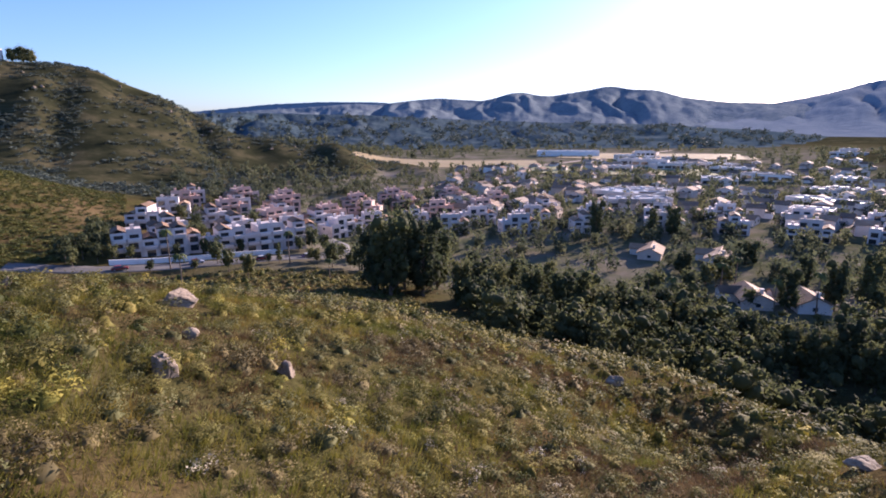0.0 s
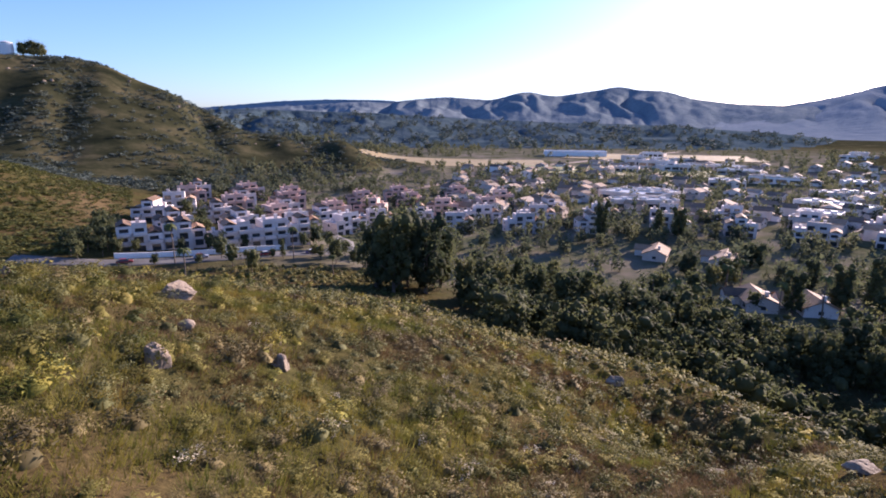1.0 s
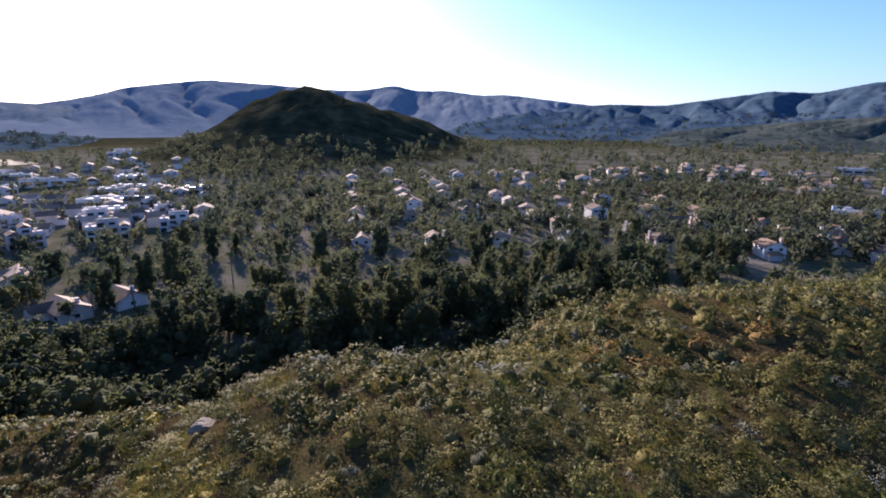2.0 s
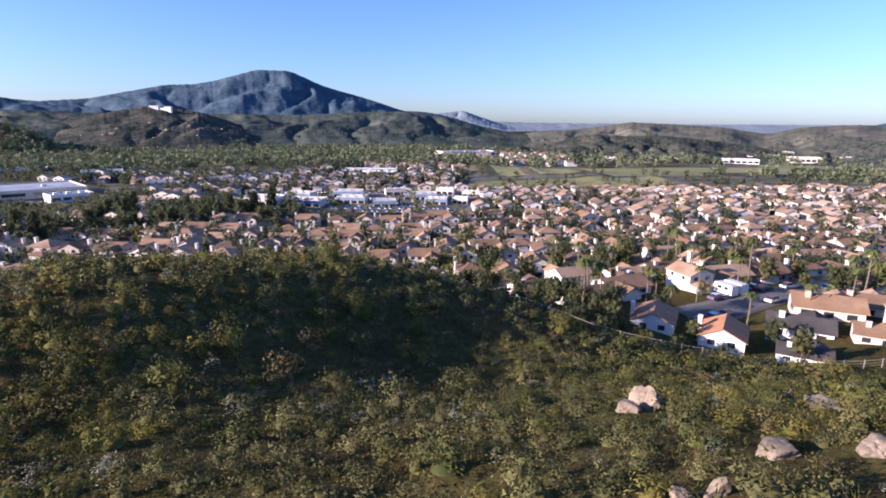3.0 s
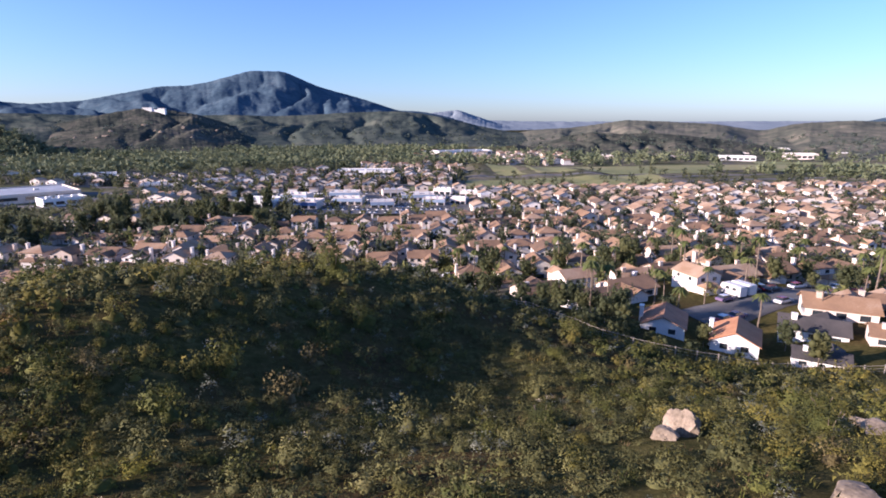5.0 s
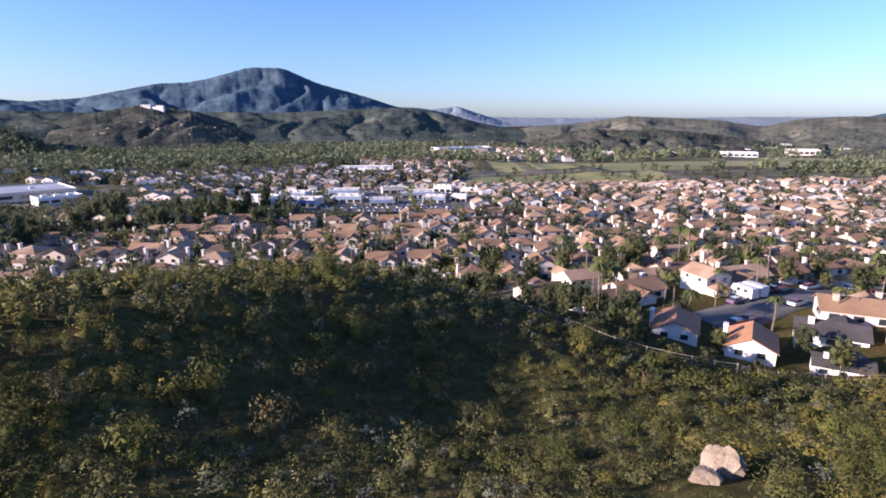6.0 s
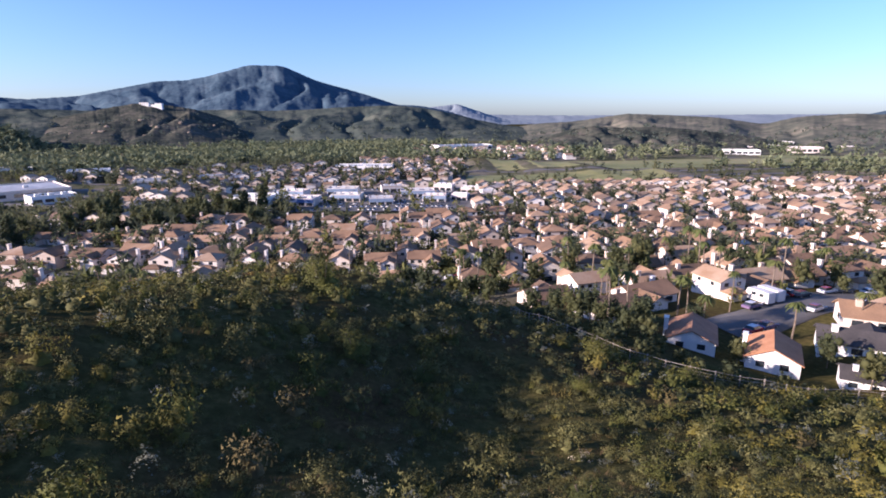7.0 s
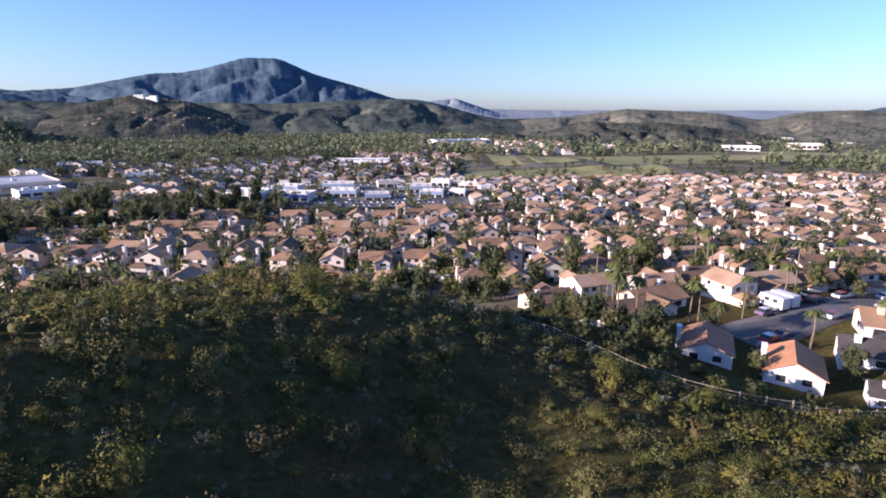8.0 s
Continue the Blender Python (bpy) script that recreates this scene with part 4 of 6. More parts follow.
street_forms = [tree("street_tree", "small rounded green street tree", 6.5, 5.5, 0.26, tree_rng, 460, 0.28, 15, group=STREET),
                tree("street_tree", "rounded leafy green street tree", 8.5, 7.0, 0.24, tree_rng, 520, 0.31, 16, group=STREET),
                tree("cypress_tree", "narrow dark green cypress", 9, 3.2, 0.06, tree_rng, 520, 0.30, 14, 0.7, group=STREET),
                palm(11.5, tree_rng), palm(8.5, tree_rng, 24, 1.9)]


# ---- houses ----
def window(parent, x, y, z, w, h, turn, deep=0.06, framed=False):
    """A window on a wall: turn 0 faces -y, 90 faces +x, and so on."""
    bm = boxes((-w / 2, w / 2, -0.03, deep, -h / 2, h / 2))
    pane = part("window", bm, M_GLASS, parent)
    pane.matrix_local = pose(x, y, z, 0, 0, turn)
    if not framed:
        return pane
    t = 0.09
    bm = boxes((-w / 2 - t, w / 2 + t, -0.07, 0.0, h / 2, h / 2 + t), (-w / 2 - t, w / 2 + t, -0.09, 0.0, -h / 2 - t, -h / 2), (-w / 2 - t, -w / 2, -0.07, 0.0, -h / 2, h / 2), (w / 2, w / 2 + t, -0.07, 0.0, -h / 2, h / 2), (-0.03, 0.03, -0.05, 0.0, -h / 2, h / 2))
    edge = part("frame", bm, M_TRIM, pane)
    return pane


def gable_walls(bm, x0, x1, y0, y1, low, eave, ridge, along):
    """Walls with two gables; the ridge runs along x or y."""
    if along == "y":
        m = (x0 + x1) / 2
        outline = [(x0, low), (x1, low), (x1, eave), (m, ridge), (x0, eave)]
        a = [bm.verts.new((u, y0, v)) for u, v in outline]
        b = [bm.verts.new((u, y1, v)) for u, v in outline]
    else:
        m = (y0 + y1) / 2
        outline = [(y0, low), (y1, low), (y1, eave), (m, ridge), (y0, eave)]
        a = [bm.verts.new((x0, u, v)) for u, v in outline]
        b = [bm.verts.new((x1, u, v)) for u, v in outline]
    bm.faces.new(a)
    bm.faces.new(b[::-1])
    for i in range(5):
        j = (i + 1) % 5
        bm.faces.new((a[i], b[i], b[j], a[j]))


def gable_roof(bm, x0, x1, y0, y1, eave, ridge, along, over=0.45, thick=0.22):
    """Two thick tiled slopes that oversail the walls."""
    if along == "y":
        m, half = (x0 + x1) / 2, (x1 - x0) / 2
    else:
        m, half = (y0 + y1) / 2, (y1 - y0) / 2
    drop = (ridge - eave) / half * over
    prof = [(m - half - over, eave - drop), (m, ridge), (m + half + over, eave - drop), (m + half + over, eave - drop + thick), (m, ridge + thick), (m - half - over, eave - drop + thick)]
    ends = (y0 - over, y1 + over) if along == "y" else (x0 - over, x1 + over)
    ring = []
    for e in ends:
        ring.append([bm.verts.new((u, e, v) if along == "y" else (e, u, v)) for u, v in prof])
    for a, b in ((0, 1), (1, 2), (2, 3), (3, 4), (4, 5), (5, 0)):
        bm.faces.new((ring[0][a], ring[0][b], ring[1][b], ring[1][a]))
    for k in (0, 1):
        bm.faces.new([ring[k][i] for i in (0, 1, 4, 5)])
        bm.faces.new([ring[k][i] for i in (1, 2, 3, 4)])


def hip_roof(bm, x0, x1, y0, y1, eave, ridge, over=0.45, thick=0.2):
    x0, x1, y0, y1 = x0 - over, x1 + over, y0 - over, y1 + over
    inset = min(x1 - x0, y1 - y0) / 2
    if x1 - x0 >= y1 - y0:
        r = [(x0 + inset, (y0 + y1) / 2), (x1 - inset - 0.01, (y0 + y1) / 2)]
    else:
        r = [((x0 + x1) / 2, y0 + inset), ((x0 + x1) / 2, y1 - inset)]
    c = [(x0, y0), (x1, y0), (x1, y1), (x0, y1)]
    low = [bm.verts.new((*p, eave - 0.1)) for p in c]
    rim = [bm.verts.new((*p, eave - 0.1 + thick)) for p in c]
    top = [bm.verts.new((*p, ridge)) for p in r]
    bm.faces.new(low[::-1])
    for i in range(4):
        j = (i + 1) % 4
        bm.faces.new((low[i], low[j], rim[j], rim[i]))
    if x1 - x0 >= y1 - y0:
        bm.faces.new((rim[0], rim[1], top[1], top[0]))
        bm.faces.new((rim[1], rim[2], top[1]))
        bm.faces.new((rim[2], rim[3], top[0], top[1]))
        bm.faces.new((rim[3], rim[0], top[0]))
    else:
        bm.faces.new((rim[0], rim[1], top[0]))
        bm.faces.new((rim[1], rim[2], top[1], top[0]))
        bm.faces.new((rim[2], rim[3], top[1]))
        bm.faces.new((rim[3], rim[0], top[0], top[1]))


TRACT = "tract houses of the valley"


def house_front_gable(wall=None, roof=None, label="two storey stucco house with a front gable and clay tile roof"):
    """Faces -y; two storeys with a low garage wing in front."""
    wall, roof = wall or M_STUCCO, roof or M_ROOF
    h = thing("house", label, "house", TRACT)
    bm = bmesh.new()
    gable_walls(bm, -4.6, 4.6, -5, 6, -1.6, 5.3, 7.5, "y")
    part("wall", bm, wall, h)
    bm = bmesh.new()
    gable_roof(bm, -4.6, 4.6, -5, 6, 5.3, 7.5, "y")
    part("roof", bm, roof, h)
    bm = boxes((-4.5, 1.5, -9, -5.003, -1.6, 2.7))
    part("garage", bm, wall, h)
    bm = bmesh.new()
    hip_roof(bm, -4.5, 1.5, -9, -5.6, 2.75, 4.2)
    part("garage_roof", bm, roof, h)
    part("garage_door", boxes((-3.9, 0.9, -9.05, -8.99, -0.05, 2.2)), M_GARAGE, h)
    part("door", boxes((2.4, 3.4, -5.06, -4.99, 0, 2.1)), M_POST, h)
    bm = boxes((4.6, 5.4, 0.2, 1.8, -1.6, 8.2), (4.5, 5.5, 0.1, 1.9, 8.0, 8.25))
    part("chimney", bm, wall, h)
    for x, z, w, hh in ((-2.3, 4.3, 1.5, 1.2), (2.2, 4.3, 1.5, 1.2)):
        window(h, x, -5.0, z, w, hh, 0)
    for y in (-2, 3.2):
        window(h, -4.6, y, 4.2, 1.3, 1.1, -90)
        window(h, 4.6, y + 0.3, 4.2, 1.2, 1.1, 90)
    for x in (-2, 2):
        window(h, x, 6.0, 4.2, 1.5, 1.2, 180)
    window(h, -0.2, 6.0, 1.3, 2.6, 2.0, 180)
    return h


def house_cross_gable(wall=None, roof=None, label="two storey stucco house with crossing tile roofs"):
    wall, roof = wall or M_STUCCO, roof or M_ROOF
    h = thing("house", label, "house", TRACT)
    bm = bmesh.new()
    gable_walls(bm, -6, 6, -4, 5, -1.6, 5.2, 7.2, "x")
    part("wall", bm, wall, h)
    bm = bmesh.new()
    gable_roof(bm, -6, 6, -4, 5, 5.2, 7.2, "x")
    part("roof", bm, roof, h)
    bm = bmesh.new()
    gable_walls(bm, 0.5, 5.6, -7.5, -4.003, -1.6, 5.0, 6.4, "y")
    part("front_wing", bm, wall, h)
    bm = bmesh.new()
    gable_roof(bm, 0.5, 5.6, -7.5, -1.5, 5.0, 6.45, "y")
    part("wing_roof", bm, roof, h)
    part("garage_door", boxes((0.9, 5.2, -7.56, -7.49, -0.05, 2.2)), M_GARAGE, h)
    part("door", boxes((-2.0, -1.0, -4.06, -3.99, 0, 2.1)), M_POST, h)
    part("chimney", boxes((-6.7, -6.003, -0.4, 0.9, -1.6, 7.8), (-6.8, -5.9, -0.5, 1.0, 7.6, 7.85)), wall, h)
    window(h, 3.0, -7.5, 4.0, 2.2, 1.2, 0)
    for x in (-4.4, -1.6):
        window(h, x, -4.0, 4.1, 1.4, 1.1, 0)
        window(h, -x, 5.0, 4.1, 1.5, 1.1, 180)
    window(h, -4.2, -4.0, 1.4, 1.8, 1.4, 0)
    window(h, 0, 5.0, 1.2, 2.6, 2.0, 180)
    window(h, 6.0, 1.5, 4.0, 1.2, 1.1, 90)
    window(h, -6.0, 3.2, 4.0, 1.2, 1.1, -90)
    return h


def house_ranch(wall=None, roof=None, label="single storey stucco house with a wide tile roof"):
    wall, roof = wall or M_STUCCO, roof or M_ROOF
    h = thing("house", label, "house", TRACT)
    bm = bmesh.new()
    gable_walls(bm, -7, 7, -4, 5, -1.6, 2.9, 5.0, "x")
    part("wall", bm, wall, h)
    bm = bmesh.new()
    gable_roof(bm, -7, 7, -4, 5, 2.9, 5.0, "x", 0.6)
    part("roof", bm, roof, h)
    bm = bmesh.new()
    gable_walls(bm, -6.4, -0.4, -8, -4.003, -1.6, 2.8, 4.3, "y")
    part("garage", bm, wall, h)
    bm = bmesh.new()
    gable_roof(bm, -6.4, -0.4, -8, -1.0, 2.8, 4.3, "y", 0.5)
    part("garage_roof", bm, roof, h)
    part("garage_door", boxes((-5.8, -1.0, -8.06, -7.99, -0.05, 2.15)), M_GARAGE, h)
    part("door", boxes((1.0, 2.0, -4.06, -3.99, 0, 2.1)), M_POST, h)
    part("chimney", boxes((3.5, 4.7, 1.5, 2.4, 3.5, 5.9), (3.4, 4.8, 1.4, 2.5, 5.75, 5.95)), wall, h)
    window(h, 4.2, -4.0, 1.5, 2.4, 1.3, 0)
    for x in (-4.5, 0, 4.5):
        window(h, x, 5.0, 1.4, 2.0, 1.4, 180)
    window(h, 7.0, 0.5, 1.5, 1.4, 1.1, 90)
    window(h, -7.0, 0.5, 1.5, 1.4, 1.1, -90)
    return h


def house_hip(wall=None, roof=None, label="two storey stucco house under a hipped tile roof"):
    wall, roof = wall or M_STUCCO, roof or M_ROOF
    h = thing("house", label, "house", TRACT)
    part("wall", boxes((-5.2, 5.2, -4.5, 5.5, -1.6, 5.3)), wall, h)
    bm = bmesh.new()
    hip_roof(bm, -5.2, 5.2, -4.5, 5.5, 5.3, 7.4)
    part("roof", bm, roof, h)
    part("garage", boxes((-0.8, 5.2, -8.5, -4.503, -1.6, 2.7)), wall, h)
    bm = bmesh.new()
    hip_roof(bm, -0.8, 5.2, -8.5, -5.1, 2.75, 4.1)
    part("garage_roof", bm, roof, h)
    part("garage_door", boxes((-0.2, 4.6, -8.56, -8.49, -0.05, 2.15)), M_GARAGE, h)
    part("door", boxes((-2.6, -1.6, -4.56, -4.49, 0, 2.1)), M_POST, h)
    part("chimney", boxes((-6.0, -5.203, 0.4, 1.8, -1.6, 7.9), (-6.1, -5.1, 0.3, 1.9, 7.7, 7.95)), wall, h)
    for x in (-3.2, 2.6):
        window(h, x, -4.5, 4.2, 1.6, 1.2, 0)
        window(h, x, 5.5, 4.2, 1.6, 1.2, 180)
    window(h, 5.2, 1.0, 4.2, 1.3, 1.1, 90)
    window(h, -5.2, -2.0, 4.2, 1.3, 1.1, -90)
    window(h, 0, 5.5, 1.3, 2.6, 2.0, 180)
    return h


house_forms = [house_front_gable(), house_cross_gable(), house_ranch(), house_hip()]
taken = []


def free(x, y, gap):
    return all((x - a) ** 2 + (y - b) ** 2 > (gap + c) ** 2 for a, b, c in taken)


def claim(x, y, r):
    taken.append((x, y, r))


def put(form, x, y, turn, z=None, scale=1.0):
    m = pose(x, y, land_at(x, y) if z is None else z, 0, 0, turn)
    ob = copy_thing(form, m)
    if scale != 1.0:
        ob.scale = (scale, scale, scale)
    return ob


# ---- streets ----
def ribbon(name, label, line, width, mat, lift=0.12, category="road"):
    """A paved strip that lies on the land, with a thickness."""
    pts, dense = [Vector(p) for p in line], []
    for a, b in zip(pts, pts[1:]):
        steps = max(1, int((b - a).length / 4))
        dense += [a + (b - a) * i / steps for i in range(steps)]
    dense.append(pts[-1])
    v, f = [], []
    across = 5
    for i, p in enumerate(dense):
        way = (dense[min(i + 1, len(dense) - 1)] - dense[max(i - 1, 0)]).normalized()
        side = Vector((-way.y, way.x))
        row = [p + side * width * (k / (across - 1) - 0.5) for k in range(across)]
        zs = [land_at(q.x, q.y) for q in row]
        v.append((row[0].x, row[0].y, zs[0] - 0.4))
        v += [(q.x, q.y, z + lift) for q, z in zip(row, zs)]
        v.append((row[-1].x, row[-1].y, zs[-1] - 0.4))
    n = across + 2
    for i in range(len(dense) - 1):
        for k in range(n - 1):
            f.append((i * n + k, i * n + k + 1, (i + 1) * n + k + 1, (i + 1) * n + k))
    return tagged(new(name, mesh_of(name, np.array(v), np.array(f)[:, ::-1], mat)), label, category, kind="structure")


def street_y(y0, x):
    return y0 - 9 * math.sin(x / 75 + y0 * 0.01) + 0.10 * max(0, x - 60)


STREETS = [188 + 38 * k for k in range(10)]
for sy in STREETS:
    ribbon("road", "grey asphalt residential street", [(x, street_y(sy, x)) for x in range(-210 if sy < 320 else -330, 430, 20)], 9, M_ASPHALT)
ribbon("road", "grey asphalt street that ends in a turning circle", [(50, 108), (60, 113.5), (68.5, 118), (86, 127), (104, 130), (130, 134), (170, 141), (230, 152)], 10.5, M_ASPHALT, 0.16)
ribbon("road", "wide grey avenue between commercial lots", [(-176, 188), (-200, 217), (-240, 262), (-290, 318), (-360, 396)], 17, M_ASPHALT)
ribbon("road", "grey asphalt road below the white wall", [(40, -188), (18, -184.6), (3, -184.6), (-17, -184.6), (-36, -186.5), (-50, -189), (-60, -197), (-64, -210), (-62, -226), (-59, -262), (-72, -292)], 7.5, M_ASPHALT)
ribbon("road", "pale dirt road across the valley", [(-150, -360), (-260, -440), (-420, -520), (-640, -600), (-800, -650)], 9, M_DIRT)


# ---- houses by the hill ----
house_a = house_front_gable(M_WHITE_WALL, M_ROOF_ORANGE, "white two storey house with an orange tile roof beside the slope")
for child in house_a.children:
    if child.name.startswith("garage_roof"):
        child.data.materials[0] = M_ROOF
house_a.matrix_world = pose(49.2, 92.0, 26.3, 0, 0, 150)
house_a.scale = (0.78, 0.78, 0.78)
claim(49, 92, 6)
house_b = house_front_gable(M_WHITE_WALL, M_ROOF_BROWN, "white house with a brown tile gable roof by the slope")
house_b.matrix_world = pose(38.9, 97.5, land_at(36.6, 97.5) - 1.9, 0, 0, 155)
house_b.scale = (0.78, 0.78, 0.74)
claim(36.6, 97.5, 5)
house_dark = house_ranch(M_WHITE_WALL, M_ROOF_DARK, "single storey white house under a wide dark roof")
house_dark.matrix_world = pose(66, 97.5, land_at(66, 97.5), 0, 0, 150)
house_dark.scale = (0.74, 0.74, 0.74)
claim(66, 97.5, 6)
house_shade = house_ranch(M_STUCCO, M_ROOF, "low house with a dusky tile roof among tall trees")
house_shade.matrix_world = pose(-184, -126, land_at(-184, -126), 0, 0, 30)
claim(-184, -126, 8)
for ax, ay, turn in ((57, 82, 150), (-170, -146, 35), (-160, -82, 50), (-150, -92, 50)):
    ob = copy_thing(house_dark if ax > 0 else house_shade, pose(ax, ay, land_at(ax, ay), 0, 0, turn))
    tagged(ob, "low house with a dusky tile roof among tall trees" if ax < 0 else "small white house with a dark roof by the fence")
    ob.scale = (0.52, 0.52, 0.52) if ax > 0 else (0.95, 0.95, 0.95)
    claim(ax, ay, 8)
near_list = [(2, 75, 89, 150, 0.62), (2, 77, 107, 155, 0.85), (2, 88, 111, 158, 0.8), (0, 84, 94, 150, 0.8), (2, 99, 114, 165, 0.8), (3, 111, 117, 170, 0.8), (2, 96, 99, 150, 0.8), (3, 123, 120, 170, 0.8),
             (2, 31, 117, 20, 0.78), (2, 42, 127, 25, 0.85), (0, 60, 131, 18, 0.75), (2, 71, 137, 15, 0.85), (2, 84, 143, 12, 0.85), (3, 97, 146, 12, 0.8), (0, 108, 148, 12, 0.8), (2, 119, 150, 12, 0.8), (1, 131, 152, 12, 0.8), (2, 143, 154, 12, 0.8),
             (2, 22, 138, 200, 0.78), (1, 33, 143, 200, 0.78), (2, 48, 143, 195, 0.8), (2, 60, 149, 195, 0.8), (0, 72, 153, 195, 0.8), (2, 84, 158, 192, 0.8), (1, 96, 161, 192, 0.8), (2, 108, 163, 192, 0.8), (3, 7, 165, 15, 0.8), (0, 17.5, 162, 10, 0.78)]
placed = 0
unused = set(range(4))


def set_house(kind, x, y, turn, scale=1.0):
    global placed
    if kind in unused:
        unused.discard(kind)
        ob = house_forms[kind]
        ob.matrix_world = pose(x, y, land_at(x, y), 0, 0, turn)
        ob.scale = (scale,) * 3
    else:
        ob = put(house_forms[kind], x, y, turn, None, scale)
    placed += 1
    claim(x, y, 6.2 * scale)
    return ob


for kind, x, y, turn, s in near_list:
    set_house(kind, x, y, turn, s)
for x, y, r in ((62, 114, 5), (78, 122, 5), (96, 129, 5), (53, 110, 5), (114, 132, 5), (130, 134, 5)):
    claim(x, y, r)

# ---- the rows of the tract, nearest first ----
lots = []
lot_rng = random.Random(8)
for sy in STREETS:
    for side in (-1, 1):
        x = (-215 if sy < 320 else -330) + lot_rng.uniform(0, 6)
        while x < 420:
            y = street_y(sy, x) + side * 12.5
            slope = math.degrees(math.atan2(street_y(sy, x + 4) - street_y(sy, x - 4), 8))
            lots.append((x, y + lot_rng.uniform(-0.8, 0.8), slope + (0 if side > 0 else 180) + lot_rng.uniform(-3, 3)))
            x += lot_rng.uniform(12.6, 15.4)
for row in range(14):
    for col in range(16):
        u, v = 30 * col + lot_rng.uniform(-5, 5), 34 * row + lot_rng.uniform(-4, 4)
        x, y = -150 - 0.82 * u - 0.10 * v, -10 + 0.92 * v - 0.35 * u * 0.2
        if lot_rng.random() < 0.9 and math.hypot(x, y) > 225:
            lots.append((x, y, 90 + lot_rng.choice((0, 180)) + lot_rng.uniform(-15, 15)))
# condominiums beyond the meadows
for i in range(230):
    a, d = (lot_rng.uniform(-13, 3), lot_rng.uniform(690, 930)) if i < 130 else (lot_rng.uniform(-4, 9), lot_rng.uniform(560, 660))
    lots.append((*around(a, d), lot_rng.choice((10, 100, 190)) + lot_rng.uniform(-8, 8)))
for i in range(330):
    a, d = lot_rng.uniform(108, 152), 300 + 450 * lot_rng.random() ** 1.2
    x, y = around(a, d)
    lots.append((x, y, lot_rng.choice((25, 115, 205, 295)) + lot_rng.uniform(-12, 12)))

# ground kept free of houses: middle x and y, half sizes
KEEP_OUT = [(-62, 355, 78, 52), (0, 436, 44, 24), (155, 605, 95, 42), (-300, 375, 75, 62), (-250, 300, 50, 24), (-356, 236, 80, 50), (-80, 560, 40, 40), (-150, 299, 125, 22), (165, 600, 115, 62), (90, 500, 84, 32), (-330, -600, 150, 100)]


def allowed(x, y):
    if any(abs(x - a) < c and abs(y - b) < d for a, b, c, d in KEEP_OUT):
        return False
    if x > 16 and 430 < y < 682:
        return False
    if land_at(x, y) > VALLEY + 9 and not (x > 20 and 100 < y < 200):
        return False
    return True


lots.sort(key=lambda p: math.hypot(p[0], p[1]))
far_lots = []
for x, y, turn in lots:
    if not allowed(x, y) or not free(x, y, 4.4):
        continue
    if x < -150 and lot_rng.random() < 0.25:
        continue
    if placed < 205:
        kind = lot_rng.choice((0, 0, 1, 2, 3, 3)) if not 180 < y < 215 else lot_rng.choice((0, 0, 0, 1, 3))
        set_house(kind, x, y, turn, lot_rng.uniform(0.84, 0.94))
    else:
        far_lots.append((x, y, turn, lot_rng.uniform(0.8, 0.98)))
        claim(x, y, 5.2)


def far_houses():
    """Houses too far off to tell their parts: walls, gable roof, a low wing and dark openings."""
    v, f, slot = [], [], []
    for x, y, turn, s in far_lots:
        z, a = land_at(x, y), radians(turn)
        c, n = math.cos(a), math.sin(a)
        high = s * lot_rng.choice((3.6, 5.9, 5.9))
        w, d = s * lot_rng.uniform(4.6, 6.2), s * 5.0

        def add(points, faces, m):
            k = len(v)
            v.extend((x + px * c - py * n, y + px * n + py * c, z + pz) for px, py, pz in points)
            f.extend(tuple(i + k for i in q) for q in faces)
            slot.extend([m] * len(faces))

        top = high + 1.7
        add([(-w, -d, -1), (w, -d, -1), (w, d, -1), (-w, d, -1), (-w, -d, high), (w, -d, high), (w, d, high), (-w, d, high), (0, -d, top), (0, d, top)],
            [(0, 1, 5, 4), (1, 2, 6, 5), (2, 3, 7, 6), (3, 0, 4, 7), (4, 5, 8, 8), (6, 7, 9, 9)], 0)
        e = 0.5
        add([(-w - e, -d - e, high - 0.15), (0, -d - e, top + 0.15), (w + e, -d - e, high - 0.15), (-w - e, d + e, high - 0.15), (0, d + e, top + 0.15), (w + e, d + e, high - 0.15)],
            [(0, 1, 4, 3), (1, 2, 5, 4)], 1)
        add([(-w, -d - 4, -1), (w * 0.3, -d - 4, -1), (w * 0.3, -d, -1), (-w, -d, -1), (-w, -d - 4, 2.6), (w * 0.3, -d - 4, 2.6), (w * 0.3, -d + 0.02, 2.6), (-w, -d + 0.02, 2.6)],
            [(0, 1, 5, 4), (1, 2, 6, 5), (3, 0, 4, 7)], 0)
        add([(-w - 0.4, -d - 4.4, 2.55), (w * 0.3 + 0.4, -d - 4.4, 2.55), (w * 0.3 + 0.4, -d, 3.9), (-w - 0.4, -d, 3.9)], [(0, 1, 2, 3)], 1)
        for px in (-w * 0.5, w * 0.5):
            for sgn in (-1, 1):
                q = sgn * (d + 0.05)
                add([(px - 0.8, q, high - 1.9), (px + 0.8, q, high - 1.9), (px + 0.8, q, high - 0.8), (px - 0.8, q, high - 0.8)], [(0, 1, 2, 3)], 2)
    tri = np.array(f)
    me = bpy.data.meshes.new("distant_houses")
    me.from_pydata([tuple(p) for p in v], [], [tuple(dict.fromkeys(q)) for q in f])
    for m in (M_STUCCO_FAR, M_ROOF_FAR, M_GLASS):
        me.materials.append(m)
    me.polygons.foreach_set("material_index", np.array(slot, np.int32))
    tagged(new("distant_houses", me), "rows of pale stucco houses with clay tile roofs far across the valley", "houses", kind="stuff")


far_houses()


